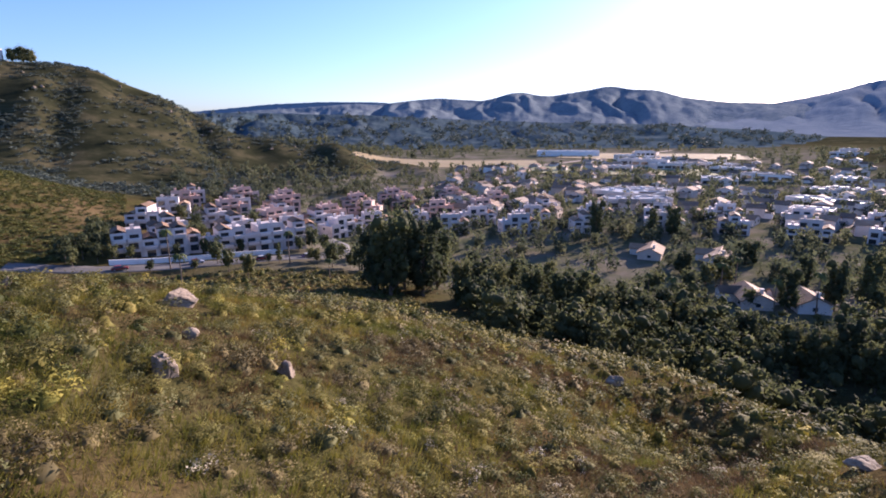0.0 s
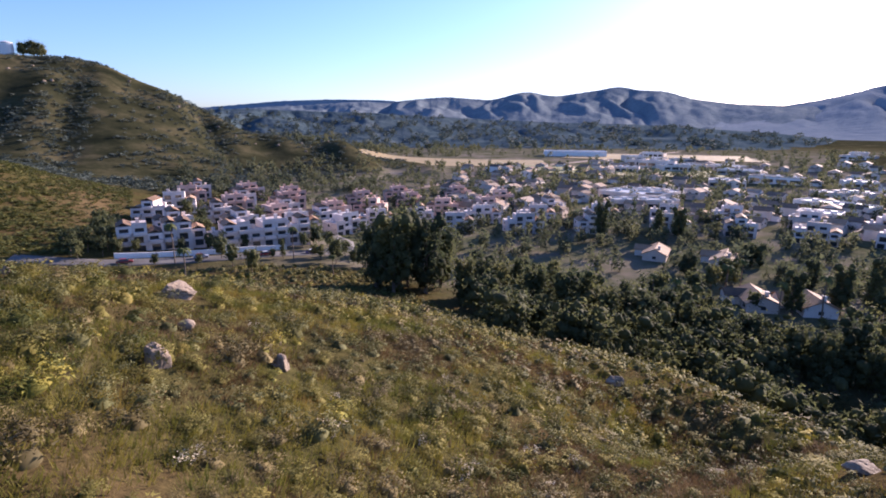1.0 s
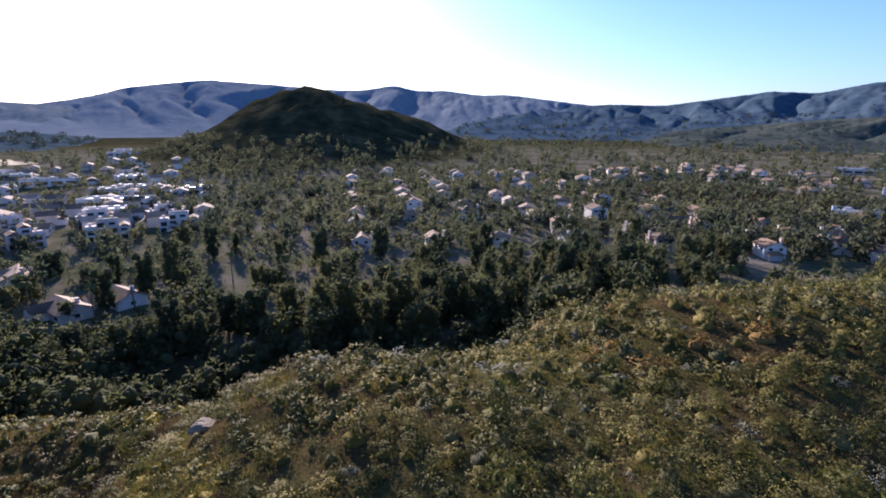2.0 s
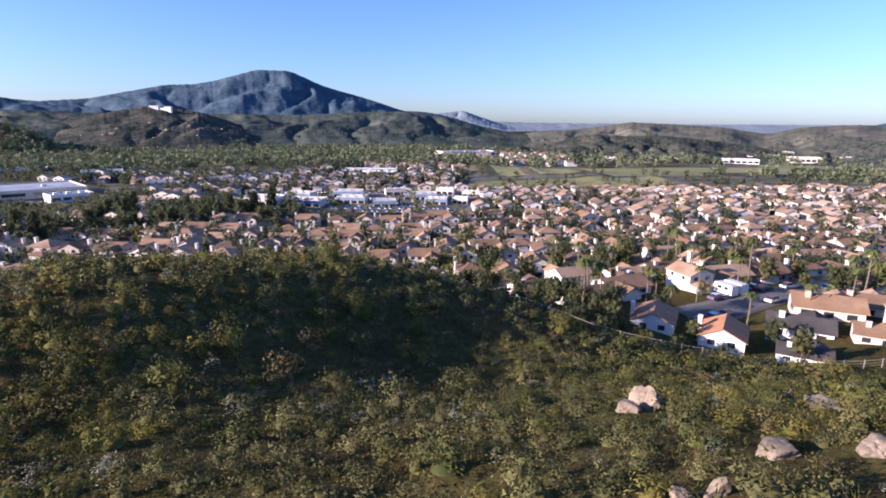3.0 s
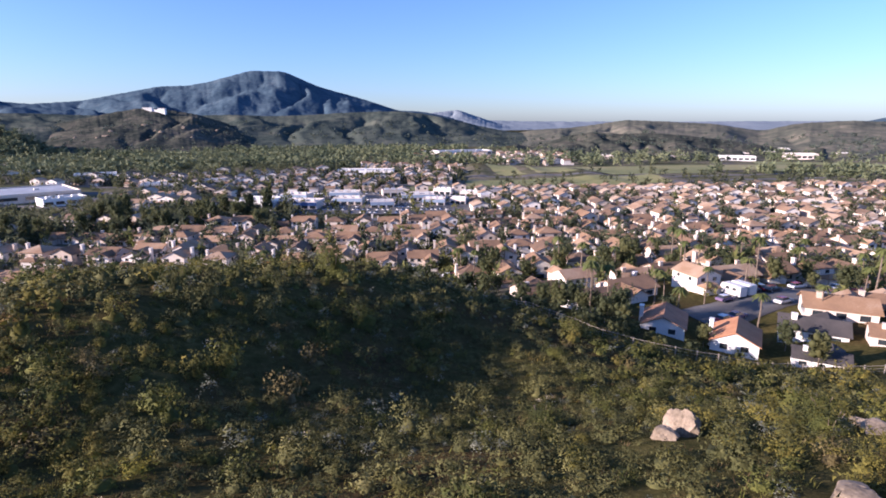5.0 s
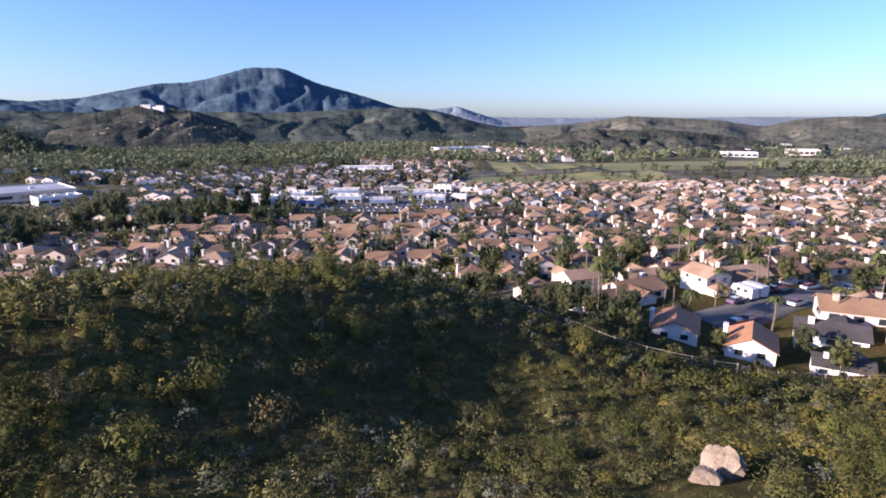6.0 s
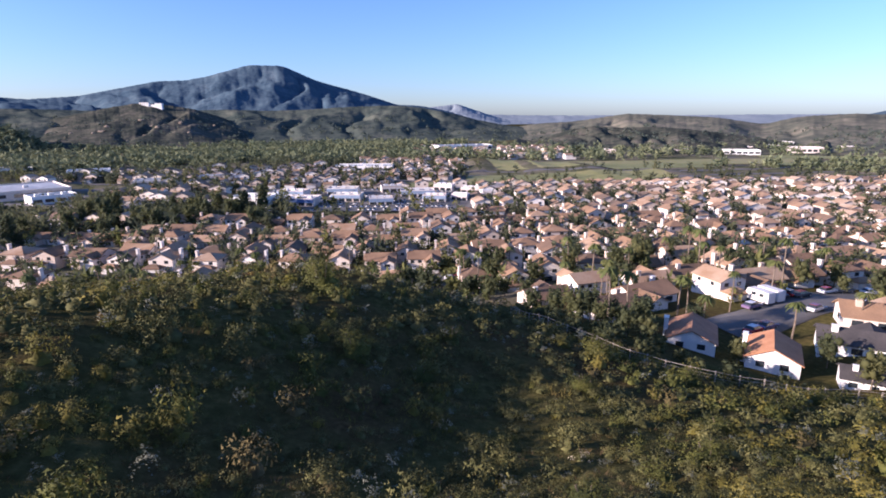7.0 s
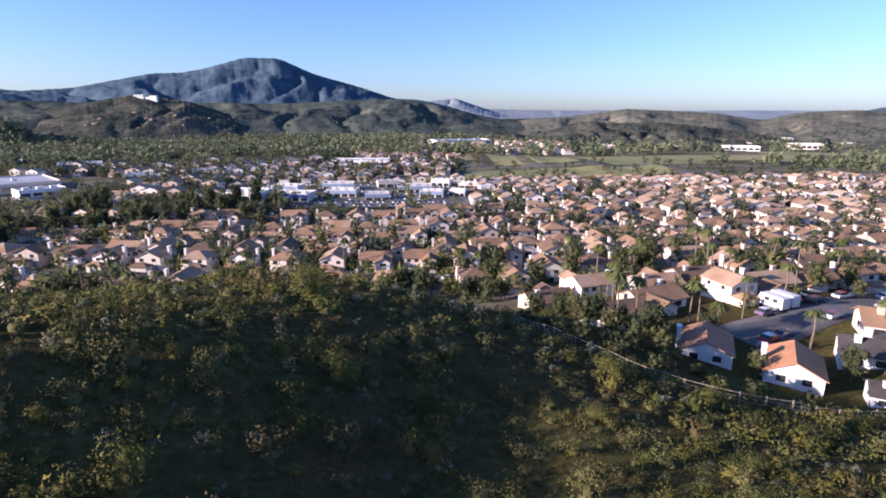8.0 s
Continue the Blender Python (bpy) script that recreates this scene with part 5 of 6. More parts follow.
# ---- white apartment blocks below the far hill ----
def apartment_block(wall, heights, label, seed):
    """A stepped block of 4.4 m bays, each with its own height, set back or forward; terraces and short tile roofs on top."""
    b = thing("apartment_building", label, "apartment building", "apartment blocks of the estate")
    pick = random.Random(seed)
    w, d = len(heights) * 4.4, 11.0
    for i, storeys in enumerate(heights):
        x, top = -w / 2 + 4.4 * i, storeys * 2.9
        back = pick.choice((0.0, 0.9, 1.8))
        y = -d / 2 + back
        part("bay", boxes((x + 0.002, x + 4.398, y, d / 2 - pick.choice((0, 1.5)), -3, top)), wall, b)
        for k in range(storeys):
            side = pick.choice((0.5, 0.9))
            part("balcony_door", boxes((x + side, x + side + 2.6, y - 0.03, y + 0.05, k * 2.9 + 0.1, k * 2.9 + 2.1)), M_GLASS, b)
            if k and pick.random() < 0.75:
                part("balcony", boxes((x + 0.3, x + 4.1, y - 1.3, y - 0.004, k * 2.9 - 0.2, k * 2.9 + 0.9)), wall, b)
        if pick.random() < 0.5:
            bm = bmesh.new()
            gable_roof(bm, x + 0.3, x + 4.1, y + 0.4, d / 2 - 2.0, top + 0.05, top + 1.0, "y", 0.35)
            part("roof", bm, M_ROOF, b)
        else:
            part("parapet", boxes((x + 0.01, x + 4.39, y, y + 0.25, top + 0.002, top + 1.0)), wall, b)
            part("chimney", boxes((x + 1.4, x + 2.5, 0.5, 1.7, top + 0.002, top + 1.5), (x + 1.3, x + 2.6, 0.4, 1.8, top + 1.3, top + 1.52)), wall, b)
    for side in (-1, 1):
        for k in range(heights[0 if side < 0 else -1]):
            window(b, side * (w / 2 - 0.002), 0.5, k * 2.9 + 1.5, 1.2, 1.1, 90 * side)
    return b


flats = [apartment_block(M_FLATS, (3, 3, 2, 3, 3, 2), "white stepped apartment block with balconies and terraces", 1), apartment_block(M_FLATS, (2, 3, 3, 2), "white stepped apartment block with tile gables", 2),
         apartment_block(M_PINK_WALL, (2, 3, 3, 2), "pinkish stepped apartment block with tile gables", 3), apartment_block(M_FLATS, (2, 3, 2), "small white stepped apartment block", 4), apartment_block(M_FLATS, (2, 3, 3, 2, 3, 3, 2, 3), "long white stepped apartment block with terraces", 5)]
flat_spots = [(0, 1.2, -204.5, 2), (4, -30.5, -204.5, 4), (1, -3, -228, -4), (3, -27, -231, 6), (1, -49, -226, 8), (1, -72, -232, 14), (3, 3, -250, -20), (1, -21, -253, 4), (2, -45, -250, 10), (3, -67, -256, 12), (1, -6, -277, -12), (2, -31, -278, 8), (1, -55, -279, 6), (2, -79, -276, 14), (2, -13, -305, -6), (1, -38, -304, 2), (2, -63, -308, 12), (1, -20, -334, -8), (2, -46, -336, 4), (2, -71, -338, 8),
              (2, -104, -286, -20), (2, -110, -318, -14), (2, -134, -300, -20), (2, -140, -332, -10), (1, -92, -246, -18), (1, -118, -252, -24), (2, -140, -268, -24), (1, -122, -222, -28), (1, -146, -236, -30), (2, -164, -262, -24), (1, -150, -206, -34), (1, -172, -224, -34), (1, -196, -246, -30), (1, -180, -194, -40), (1, -204, -212, -40), (1, -214, -176, -48), (1, -236, -196, -46), (2, -190, -286, -20), (2, -176, -316, -16), (1, -240, -158, -52), (1, -262, -178, -50), (1, -256, -132, -58), (1, -282, -150, -56), (1, -276, -108, -62), (1, -300, -124, -60)]
first = set(range(5))
flat_rng = random.Random(6)
for kind, x, y, turn in flat_spots:
    kind = flat_rng.choice((1, 1, 3)) if kind == 1 else kind
    m = pose(x, y, land_at(x, y), 0, 0, turn + 180 + (flat_rng.uniform(-14, 14) if kind in (1, 2, 3) else 0))
    if kind in first:
        first.discard(kind)
        flats[kind].matrix_world = m
    else:
        copy_thing(flats[kind], m)
    claim(x, y, 9)

# the long white wall above the road
wall_line = [(15, -189.3), (3, -190), (-10, -190.8), (-24, -192), (-37.5, -193.6)]
bm = bmesh.new()
for a, b in zip(wall_line, wall_line[1:]):
    za, zb = land_at(*a), land_at(*b)
    n = Vector((b[1] - a[1], a[0] - b[0])).normalized() * 0.2
    pts = [(a[0] - n.x, a[1] - n.y), (b[0] - n.x, b[1] - n.y), (b[0] + n.x, b[1] + n.y), (a[0] + n.x, a[1] + n.y)]
    lo = [bm.verts.new((*p, z - 0.5)) for p, z in zip(pts, (za, zb, zb, za))]
    hi = [bm.verts.new((*p, z + 1.7)) for p, z in zip(pts, (za, zb, zb, za))]
    bm.faces.new(lo[::-1])
    bm.faces.new(hi)
    for i in range(4):
        j = (i + 1) % 4
        bm.faces.new((lo[i], lo[j], hi[j], hi[i]))
tagged(part("wall", bm, M_WHITE_WALL), "long low white stucco wall along the road", "wall", kind="structure")


# ---- stores and offices ----
def flat_building(x, y, w, d, h, turn, wall, label, windows=0, band=None):
    b = thing("commercial_building", label, "building", "stores and offices of the valley")
    part("wall", boxes((-w / 2, w / 2, -d / 2, d / 2, -2, h)), wall, b)
    part("roof", boxes((-w / 2 + 0.4, w / 2 - 0.4, -d / 2 + 0.4, d / 2 - 0.4, h + 0.004, h + 0.12)), M_FLAT_ROOF, b)
    part("parapet", boxes((-w / 2, w / 2, -d / 2, -d / 2 + 0.395, h + 0.002, h + 0.9), (-w / 2, w / 2, d / 2 - 0.395, d / 2, h + 0.002, h + 0.9), (-w / 2, -w / 2 + 0.395, -d / 2 + 0.4, d / 2 - 0.4, h + 0.002, h + 0.9), (w / 2 - 0.395, w / 2, -d / 2 + 0.4, d / 2 - 0.4, h + 0.002, h + 0.9)), wall, b)
    if band:
        part("fascia", boxes((-w / 2 - 0.15, w / 2 + 0.15, -d / 2 - 0.15, -d / 2 - 0.003, h - 1.6, h + 0.4)), band, b)
    for i in range(windows):
        px = -w / 2 + w * (i + 0.5) / windows
        part("window", boxes((px - w / windows * 0.38, px + w / windows * 0.38, -d / 2 - 0.08, -d / 2 + 0.05, h * 0.25, h * 0.72)), M_GLASS, b)
    for i in range(3):
        px = -w / 2 + w * (i + 0.7) / 3.4
        part("rooftop_unit", boxes((px - 1.4, px + 1.4, -1.2, 1.2, h + 0.122, h + 1.6)), M_TRIM, b)
    b.matrix_world = pose(x, y, land_at(x, y), 0, 0, turn)
    claim(x, y, max(w, d) / 2)
    return b


flat_building(-305, 360, 100, 52, 4.4, 46, M_STUCCO, "large white flat roofed store beside an avenue", 6)
flat_building(-114, 333, 23, 18, 6.0, -8, M_WHITE_WALL, "white car showroom with many windows", 8)
flat_building(-89, 336, 24, 16, 4.6, -6, M_FLATS, "car showroom with a blue fascia", 5, M_BLUE)
flat_building(-20, 372, 22, 14, 4.2, 5, M_FLATS, "small white dealership building", 4, M_BLUE_ROOF)
flat_building(-62, 350, 18, 12, 4.6, -4, M_STUCCO, "white dealership building with a blue fascia", 4, M_BLUE_ROOF)
flat_building(-40, 338, 14, 10, 4.0, 8, M_FLATS, "small white dealership building", 3, M_BLUE_ROOF)
flat_building(-70, 380, 20, 12, 4.6, 3, M_STUCCO, "pale dealership building with a blue fascia", 4, M_BLUE_ROOF)
flat_building(-38, 392, 16, 10, 4.4, 12, M_STUCCO, "small white dealership building", 3)
flat_building(-100, 368, 18, 12, 4.6, -10, M_FLATS, "pale dealership workshop beside the car lot", 4, M_BLUE_ROOF)
flat_building(-8, 348, 14, 10, 4.2, -6, M_FLATS, "small white dealership building", 3, M_BLUE_ROOF)
flat_building(-80, 552, 56, 26, 5, 0, M_WHITE_WALL, "long white flat roofed store", 6)
flat_building(25, 890, 90, 34, 7, 22, M_WHITE_WALL, "long white flat roofed office", 8)
flat_building(500, 790, 40, 26, 7, -20, M_FLATS, "white block shaped office building", 6)
flat_building(395, 760, 44, 20, 5.5, -15, M_WHITE_WALL, "low white flat roofed office", 6)
flat_building(560, 980, 70, 26, 6, -25, M_WHITE_WALL, "low white flat roofed office", 6)
flat_building(430, 1060, 50, 24, 6, -15, M_WHITE_WALL, "low white flat roofed office", 6)
flat_building(-246, 350, 24, 16, 4.2, 50, M_WHITE_WALL, "small white roadside store", 4)
flat_building(-262, 246, 34, 16, 5.5, 50, M_WHITE_WALL, "low white roadside store", 4)
flat_building(-410, 520, 44, 24, 4.4, 40, M_WHITE_WALL, "low white flat roofed warehouse", 6)
flat_building(-330, 520, 34, 20, 4.4, 30, M_WHITE_WALL, "low white flat roofed warehouse", 6)
flat_building(-520, 470, 50, 26, 4.6, 50, M_STUCCO, "low tan flat roofed warehouse", 6)
flat_building(-190, 470, 30, 18, 4, 20, M_STUCCO, "low tan flat roofed store", 5)
flat_building(-230, 440, 24, 16, 4, 20, M_STUCCO, "low tan flat roofed store", 5)
flat_building(-560, -640, 90, 30, 7, -40, M_WHITE_WALL, "long low white warehouse", 6)
flat_building(-1020, -1130, 190, 40, 9, -43, M_WHITE_WALL, "very long white roofed building", 8)
store_rng = random.Random(4)
for x, y in ((8, 352), (26, 362), (16, 384), (44, 374), (-2, 398), (34, 396), (330, 800), (280, 880), (450, 860), (360, 920), (520, 900), (230, 800), (610, 860)):
    far = y > 700
    flat_building(x, y, store_rng.uniform(9, 14) * (2 if far else 1), store_rng.uniform(7, 10), store_rng.uniform(3.4, 4.6), store_rng.uniform(-25, 15), M_FLATS, "small white flat roofed building", 3)
for i in range(26):
    a, d = store_rng.uniform(109, 134), store_rng.uniform(330, 900)
    x, y = around(a, d)
    flat_building(x, y, store_rng.uniform(18, 40), store_rng.uniform(12, 22), store_rng.uniform(4.5, 7), a + store_rng.uniform(-30, 30), M_STUCCO, "pale flat roofed building in the hazy valley", 4)


# ---- fields ----
fields = []


def field(x, y, w, d, turn, mat, label):
    fields.append(label)
    lift = 0.2 + 0.07 * len(fields)
    bm = bmesh.new()
    nx, ny = 12, 8
    c, s = math.cos(radians(turn)), math.sin(radians(turn))
    grid = []
    for j in range(ny + 1):
        for i in range(nx + 1):
            u, v = (i / nx - 0.5) * w, (j / ny - 0.5) * d
            edge = 1 - 0.10 * noise.noise(Vector((u * 0.02, v * 0.02, x)))
            px, py = x + (u * c - v * s) * edge, y + (u * s + v * c) * edge
            grid.append(bm.verts.new((px, py, land_at(px, py) + lift)))
    for j in range(ny):
        for i in range(nx):
            k = j * (nx + 1) + i
            bm.faces.new((grid[k], grid[k + 1], grid[k + nx + 2], grid[k + nx + 1]))
    tagged(part("field", bm, mat), label, "field", kind="structure")


field(0, 434, 76, 36, 12, M_FIELD, "flat green playing field")
field(160, 602, 220, 96, 8, M_FIELD, "wide green meadow")
field(105, 478, 170, 60, 8, M_FIELD, "strip of green meadow between the trees")
field(400, 590, 110, 34, -8, M_FIELD, "strip of green meadow between the trees")
field(330, 640, 180, 70, 5, M_FIELD, "wide green meadow")
field(470, 690, 160, 50, -20, M_FIELD, "wide green meadow")
field(-356, 236, 130, 80, 40, M_DIRT, "bare brown lot")
field(-330, -600, 230, 120, -36, M_STRAW, "straw coloured mown field")
field(-640, -560, 260, 130, -45, M_STRAW, "straw coloured dry field")
field(-420, -420, 200, 90, -45, M_FIELD, "dull green open ground")
field(-60, 358, 150, 98, 3, M_ASPHALT, "asphalt car lot")
field(-760, 900, 300, 120, 40, M_FIELD, "green slope at the foot of the hills")


# ---- cars ----
def car(kind="car"):
    long, high = (4.6, 1.45) if kind == "car" else (6.6, 2.7)
    c = thing(kind, "parked car on the street" if kind == "car" else "white motor home parked on a driveway", "car" if kind == "car" else "motor home", "parked vehicles")
    h, w = long / 2, 0.9 if kind == "car" else 1.1
    bm = bmesh.new()
    if kind == "car":
        prof = [(-h, 0.35), (-h, 0.85), (-h + 0.5, 0.95), (h - 1.2, 0.95), (h - 0.1, 0.75), (h, 0.35)]
    else:
        prof = [(-h, 0.4), (-h, 2.7), (h - 1.6, 2.7), (h - 1.3, 1.7), (h - 0.3, 1.2), (h, 0.4)]
    a = [bm.verts.new((x, -w, z)) for x, z in prof]
    b = [bm.verts.new((x, w, z)) for x, z in prof]
    bm.faces.new(a)
    bm.faces.new(b[::-1])
    for i in range(6):
        j = (i + 1) % 6
        bm.faces.new((a[i], b[i], b[j], a[j]))
    bmesh.ops.bevel(bm, geom=list(bm.edges), offset=0.06, segments=1, affect="EDGES")
    body = part("body", bm, M_PAINT if kind == "car" else M_TRIM, c)
    if kind == "car":
        bm = bmesh.new()
        low = [(-h + 0.45, 0.952), (h - 1.25, 0.952), (h - 2.0, 1.40), (-h + 1.0, 1.40)]
        a = [bm.verts.new((x, -w * (0.94 if z < 1 else 0.78), z)) for x, z in low]
        b = [bm.verts.new((x, w * (0.94 if z < 1 else 0.78), z)) for x, z in low]
        bm.faces.new(a)
        bm.faces.new(b[::-1])
        for i in range(4):
            j = (i + 1) % 4
            bm.faces.new((a[i], b[i], b[j], a[j]))
        part("cabin_glass", bm, M_GLASS, c)
        part("roof", boxes((-h + 0.95, h - 1.95, -w * 0.77, w * 0.77, 1.402, 1.46)), M_PAINT, c)
    else:
        part("windshield", boxes((h - 1.62, h - 1.32, -w * 0.9, w * 0.9, 1.75, 2.5)), M_GLASS, c)
        for x in (-2.2, -0.4):
            part("window", boxes((x, x + 1.0, -w - 0.02, w + 0.02, 1.5, 2.2)), M_GLASS, c)
    for x in (-h + 0.85, h - 0.85):
        for y in (-w + 0.08, w - 0.08):
            bm = bmesh.new()
            tube(bm, (x, y - 0.11, 0.33), (x, y + 0.11, 0.33), 0.33, 0.33, 12)
            tyre = part("wheel", bm, M_TYRE, c)
            bm = bmesh.new()
            s = 1 if y > 0 else -1
            tube(bm, (x, y + s * 0.112, 0.33), (x, y + s * 0.13, 0.33), 0.2, 0.19, 10)
            part("rim", bm, M_RIM, tyre)
    for y in (-w * 0.7, w * 0.7):
        part("headlight", boxes((h - 0.08, h + 0.03, y - 0.16, y + 0.16, 0.6, 0.76)), M_LAMP_LENS, c)
    return c


sedan = car()
camper = car("motor_home")
used = [False, False]


def park(x, y, turn, home=False):
    z = land_at(x, y) + 0.17
    src, k = (camper, 1) if home else (sedan, 0)
    m = pose(x, y, z, 0, 0, turn)
    if not used[k]:
        used[k] = True
        src.matrix_world = m
        return src
    return copy_thing(src, m)


for x, y, t in ((64.5, 123.5, 112), (67.5, 125.0, 112)):
    park(x, y, t, True)
for x, y, t in ((55, 107.2, 30), (58.5, 109.0, 28), (70.3, 126.5, 112), (73, 127.5, 112), (75.5, 126, 25), (84, 130.3, 20), (89, 132, 15), (96, 133, 12), (101, 134, 10), (108, 134.7, 10), (72, 116, 27), (88, 123.5, 20), (99, 125.5, 12), (110, 128, 8), (118, 136.5, 8), (61, 119, 28), (52, 104, 60)):
    park(x, y, t)
car_rng = random.Random(3)
for sy in STREETS[:2]:
    for k in range(12):
        x = car_rng.uniform(-60, 200)
        side = car_rng.choice((-1, 1))
        slope = math.degrees(math.atan2(street_y(sy, x + 4) - street_y(sy, x - 4), 8))
        park(x, street_y(sy, x) + side * 3.4, slope)
for x, y, t in ((12, -183.2, 180), (-9, -186, 180), (-29, -184.4, 186), (-45, -187, 188)):
    park(x, y, t)


# ground that the lot's buildings cover: middle x and y, half sizes
LOT_BUILDINGS = ((-114, 333, 13, 11), (-89, 336, 14, 10), (-20, 372, 13, 9), (-62, 350, 11, 8), (-40, 338, 9, 7), (-70, 380, 12, 8), (-38, 392, 10, 7), (-100, 368, 11, 8), (-8, 348, 9, 7))


def lot_cars():
    """Rows of cars for sale, too many to tell apart."""
    v, f, slot = [], [], []
    for i in range(9):
        for k in range(46):
            x, y = -128 + k * 2.9 + car_rng.uniform(-0.4, 0.4), 314 + i * 10.8 + 0.06 * k + car_rng.uniform(-0.5, 0.5)
            if car_rng.random() < 0.45 + 0.35 * math.sin(k * 0.4 + i * 1.7) or any(abs(x - p) < q and abs(y - r) < t for p, r, q, t in LOT_BUILDINGS):
                continue
            z = land_at(x, y) + 0.3
            m = car_rng.choice((0, 0, 0, 1, 2))
            for x0, x1, y0, y1, z0, z1, mm in ((-0.9, 0.9, -2.2, 2.2, 0.2, 0.9, m), (-0.75, 0.75, -1.2, 1.0, 0.9, 1.45, 3)):
                n = len(v)
                v += [(x + a, y + b, z + c) for c in (z0, z1) for a, b in ((x0, y0), (x1, y0), (x1, y1), (x0, y1))]
                f += [tuple(n + q for q in face) for face in ((4, 5, 6, 7), (0, 1, 5, 4), (1, 2, 6, 5), (2, 3, 7, 6), (3, 0, 4, 7))]
                slot += [mm] * 5
    mats = [M_TRIM, material("silver_paint", [(0.35, 0.37, 0.4), (0.45, 0.47, 0.5)], 0.1, rough=0.3), material("blue_paint", [(0.06, 0.1, 0.22), (0.1, 0.15, 0.3)], 0.1, rough=0.3), M_GLASS]
    tagged(new("lot_cars", mesh_of("lot_cars", np.array(v), np.array(f), mats, slot)), "rows of white and blue cars in a sales lot", "cars", kind="stuff")


lot_cars()

# ---- fence along the foot of the slope ----
fence_line = [(9, 97), (12.6, 91.1), (15.5, 85), (20, 78.5), (25, 74), (30, 71.8), (36, 72), (42, 73), (48.6, 73.5), (60, 73.5), (74, 75), (90, 78)]
fence = thing("fence", "low wire fence with weathered wooden posts along the slope", "fence")
posts = []
for a, b in zip(fence_line, fence_line[1:]):
    a, b = Vector(a), Vector(b)
    steps = max(1, round((b - a).length / 2.6))
    posts += [a + (b - a) * i / steps for i in range(steps)]
posts.append(Vector(fence_line[-1]))
post_mesh = None
for p in posts:
    z = land_at(p.x, p.y)
    if post_mesh is None:
        ob = part("post", boxes((-0.06, 0.06, -0.06, 0.06, -0.4, 1.35), (-0.07, 0.07, -0.07, 0.07, 1.352, 1.39)), M_POST, fence)
        post_mesh = ob.data
    else:
        ob = new("post", post_mesh)
        ob.parent = fence
    ob.matrix_local = pose(p.x, p.y, z)
for h in (0.45, 0.85, 1.28):
    for a, b in zip(posts, posts[1:]):
        bm = bmesh.new()
        tube(bm, (a.x, a.y - 0.08, land_at(a.x, a.y) + h), (b.x, b.y - 0.08, land_at(b.x, b.y) + h), 0.035 if h > 1 else 0.02, 0.035 if h > 1 else 0.02, 5)
        part("rail", bm, M_POST, fence)

# ---- trees at the foot of the hill ----
plant_rng = random.Random(17)
started = set()


def plant(forms, k, x, y, scale=1.0, key=""):
    m = pose(x, y, land_at(x, y) - 0.1, 0, 0, plant_rng.uniform(0, 360))
    if (key, k) not in started:
        started.add((key, k))
        ob = forms[k]
        ob.matrix_world = m
    else:
        ob = copy_thing(forms[k], m)
    ob.scale = (scale * plant_rng.uniform(0.92, 1.08), scale * plant_rng.uniform(0.92, 1.08), scale)
    claim(x, y, 2.5)


for az, d, k, s in ((160.0, 140, 1, 1.0), (158.2, 136, 0, 1.0), (156.6, 146, 0, 1.05), (154.6, 140, 0, 1.02), (153.0, 150, 1, 1.05), (150.5, 134, 1, 0.85), (148.5, 140, 3, 1.1), (146.6, 132, 1, 0.85), (144.6, 138, 2, 0.85), (142.8, 128, 1, 0.9), (141, 134, 2, 0.9), (139.4, 124, 1, 0.95),
                    (137.2, 126, 2, 0.9), (136.0, 235, 0, 0.95), (130.5, 240, 2, 1.05), (128.6, 242, 0, 1.0), (135.2, 120, 1, 0.8), (133.4, 126, 2, 0.8), (131.2, 118, 1, 0.85), (129.4, 124, 1, 0.9), (127.2, 116, 2, 0.9), (125.2, 120, 3, 1.0), (123.6, 112, 1, 0.8), (121.6, 118, 1, 0.85),
                    (119.6, 110, 2, 0.8), (117.6, 116, 1, 0.9), (115.6, 112, 0, 0.8), (113.4, 118, 0, 0.9), (111, 112, 1, 0.9), (118.4, 150, 0, 0.9), (114.8, 160, 0, 1.0), (112.5, 175, 0, 1.0), (124, 175, 3, 1.0), (122, 205, 3, 1.0), (127.5, 180, 3, 0.9),
                    (108, 120, 1, 1.0), (105, 116, 0, 0.9), (102, 122, 1, 0.95), (99, 116, 2, 0.9), (96, 122, 0, 0.9), (93, 118, 1, 0.9), (90, 126, 0, 0.9), (87, 122, 1, 0.9), (84, 130, 0, 0.85), (81, 128, 1, 0.9), (78, 138, 0, 0.85), (75, 140, 2, 0.85), (72, 148, 0, 0.85), (69, 150, 1, 0.85), (66, 160, 0, 0.8), (63, 170, 1, 0.85), (60.5, 178, 0, 0.85), (58.5, 190, 2, 0.9), (56.5, 196, 1, 0.85)):
    s *= 1.22 if az > 152 else 1.0
    x, y = around(az, d + (22 if 100 < az < 132 else 12))
    plant(grove_forms, k, x, y, s * (0.82 if 100 < az < 132 else 1.05), "grove")
for i in range(90):
    az, d = plant_rng.choice(((plant_rng.uniform(56, 118), plant_rng.uniform(165, 240)), (plant_rng.uniform(18, 48), plant_rng.uniform(282, 335))))
    x, y = around(az, d)
    if free(x, y, 1.5) and land_at(x, y) < VALLEY + 8:
        plant(grove_forms, plant_rng.choice((0, 1, 1, 2, 3)), x, y, plant_rng.uniform(0.6, 0.95), "grove")
for i in range(75):
    az, d = plant_rng.uniform(58, 100), plant_rng.uniform(122, 200)
    x, y = around(az, d)
    if free(x, y, 1.0) and land_at(x, y) < VALLEY + 6:
        plant(grove_forms, plant_rng.choice((0, 1, 1, 2, 3)), x, y, plant_rng.uniform(0.65, 0.95), "grove")
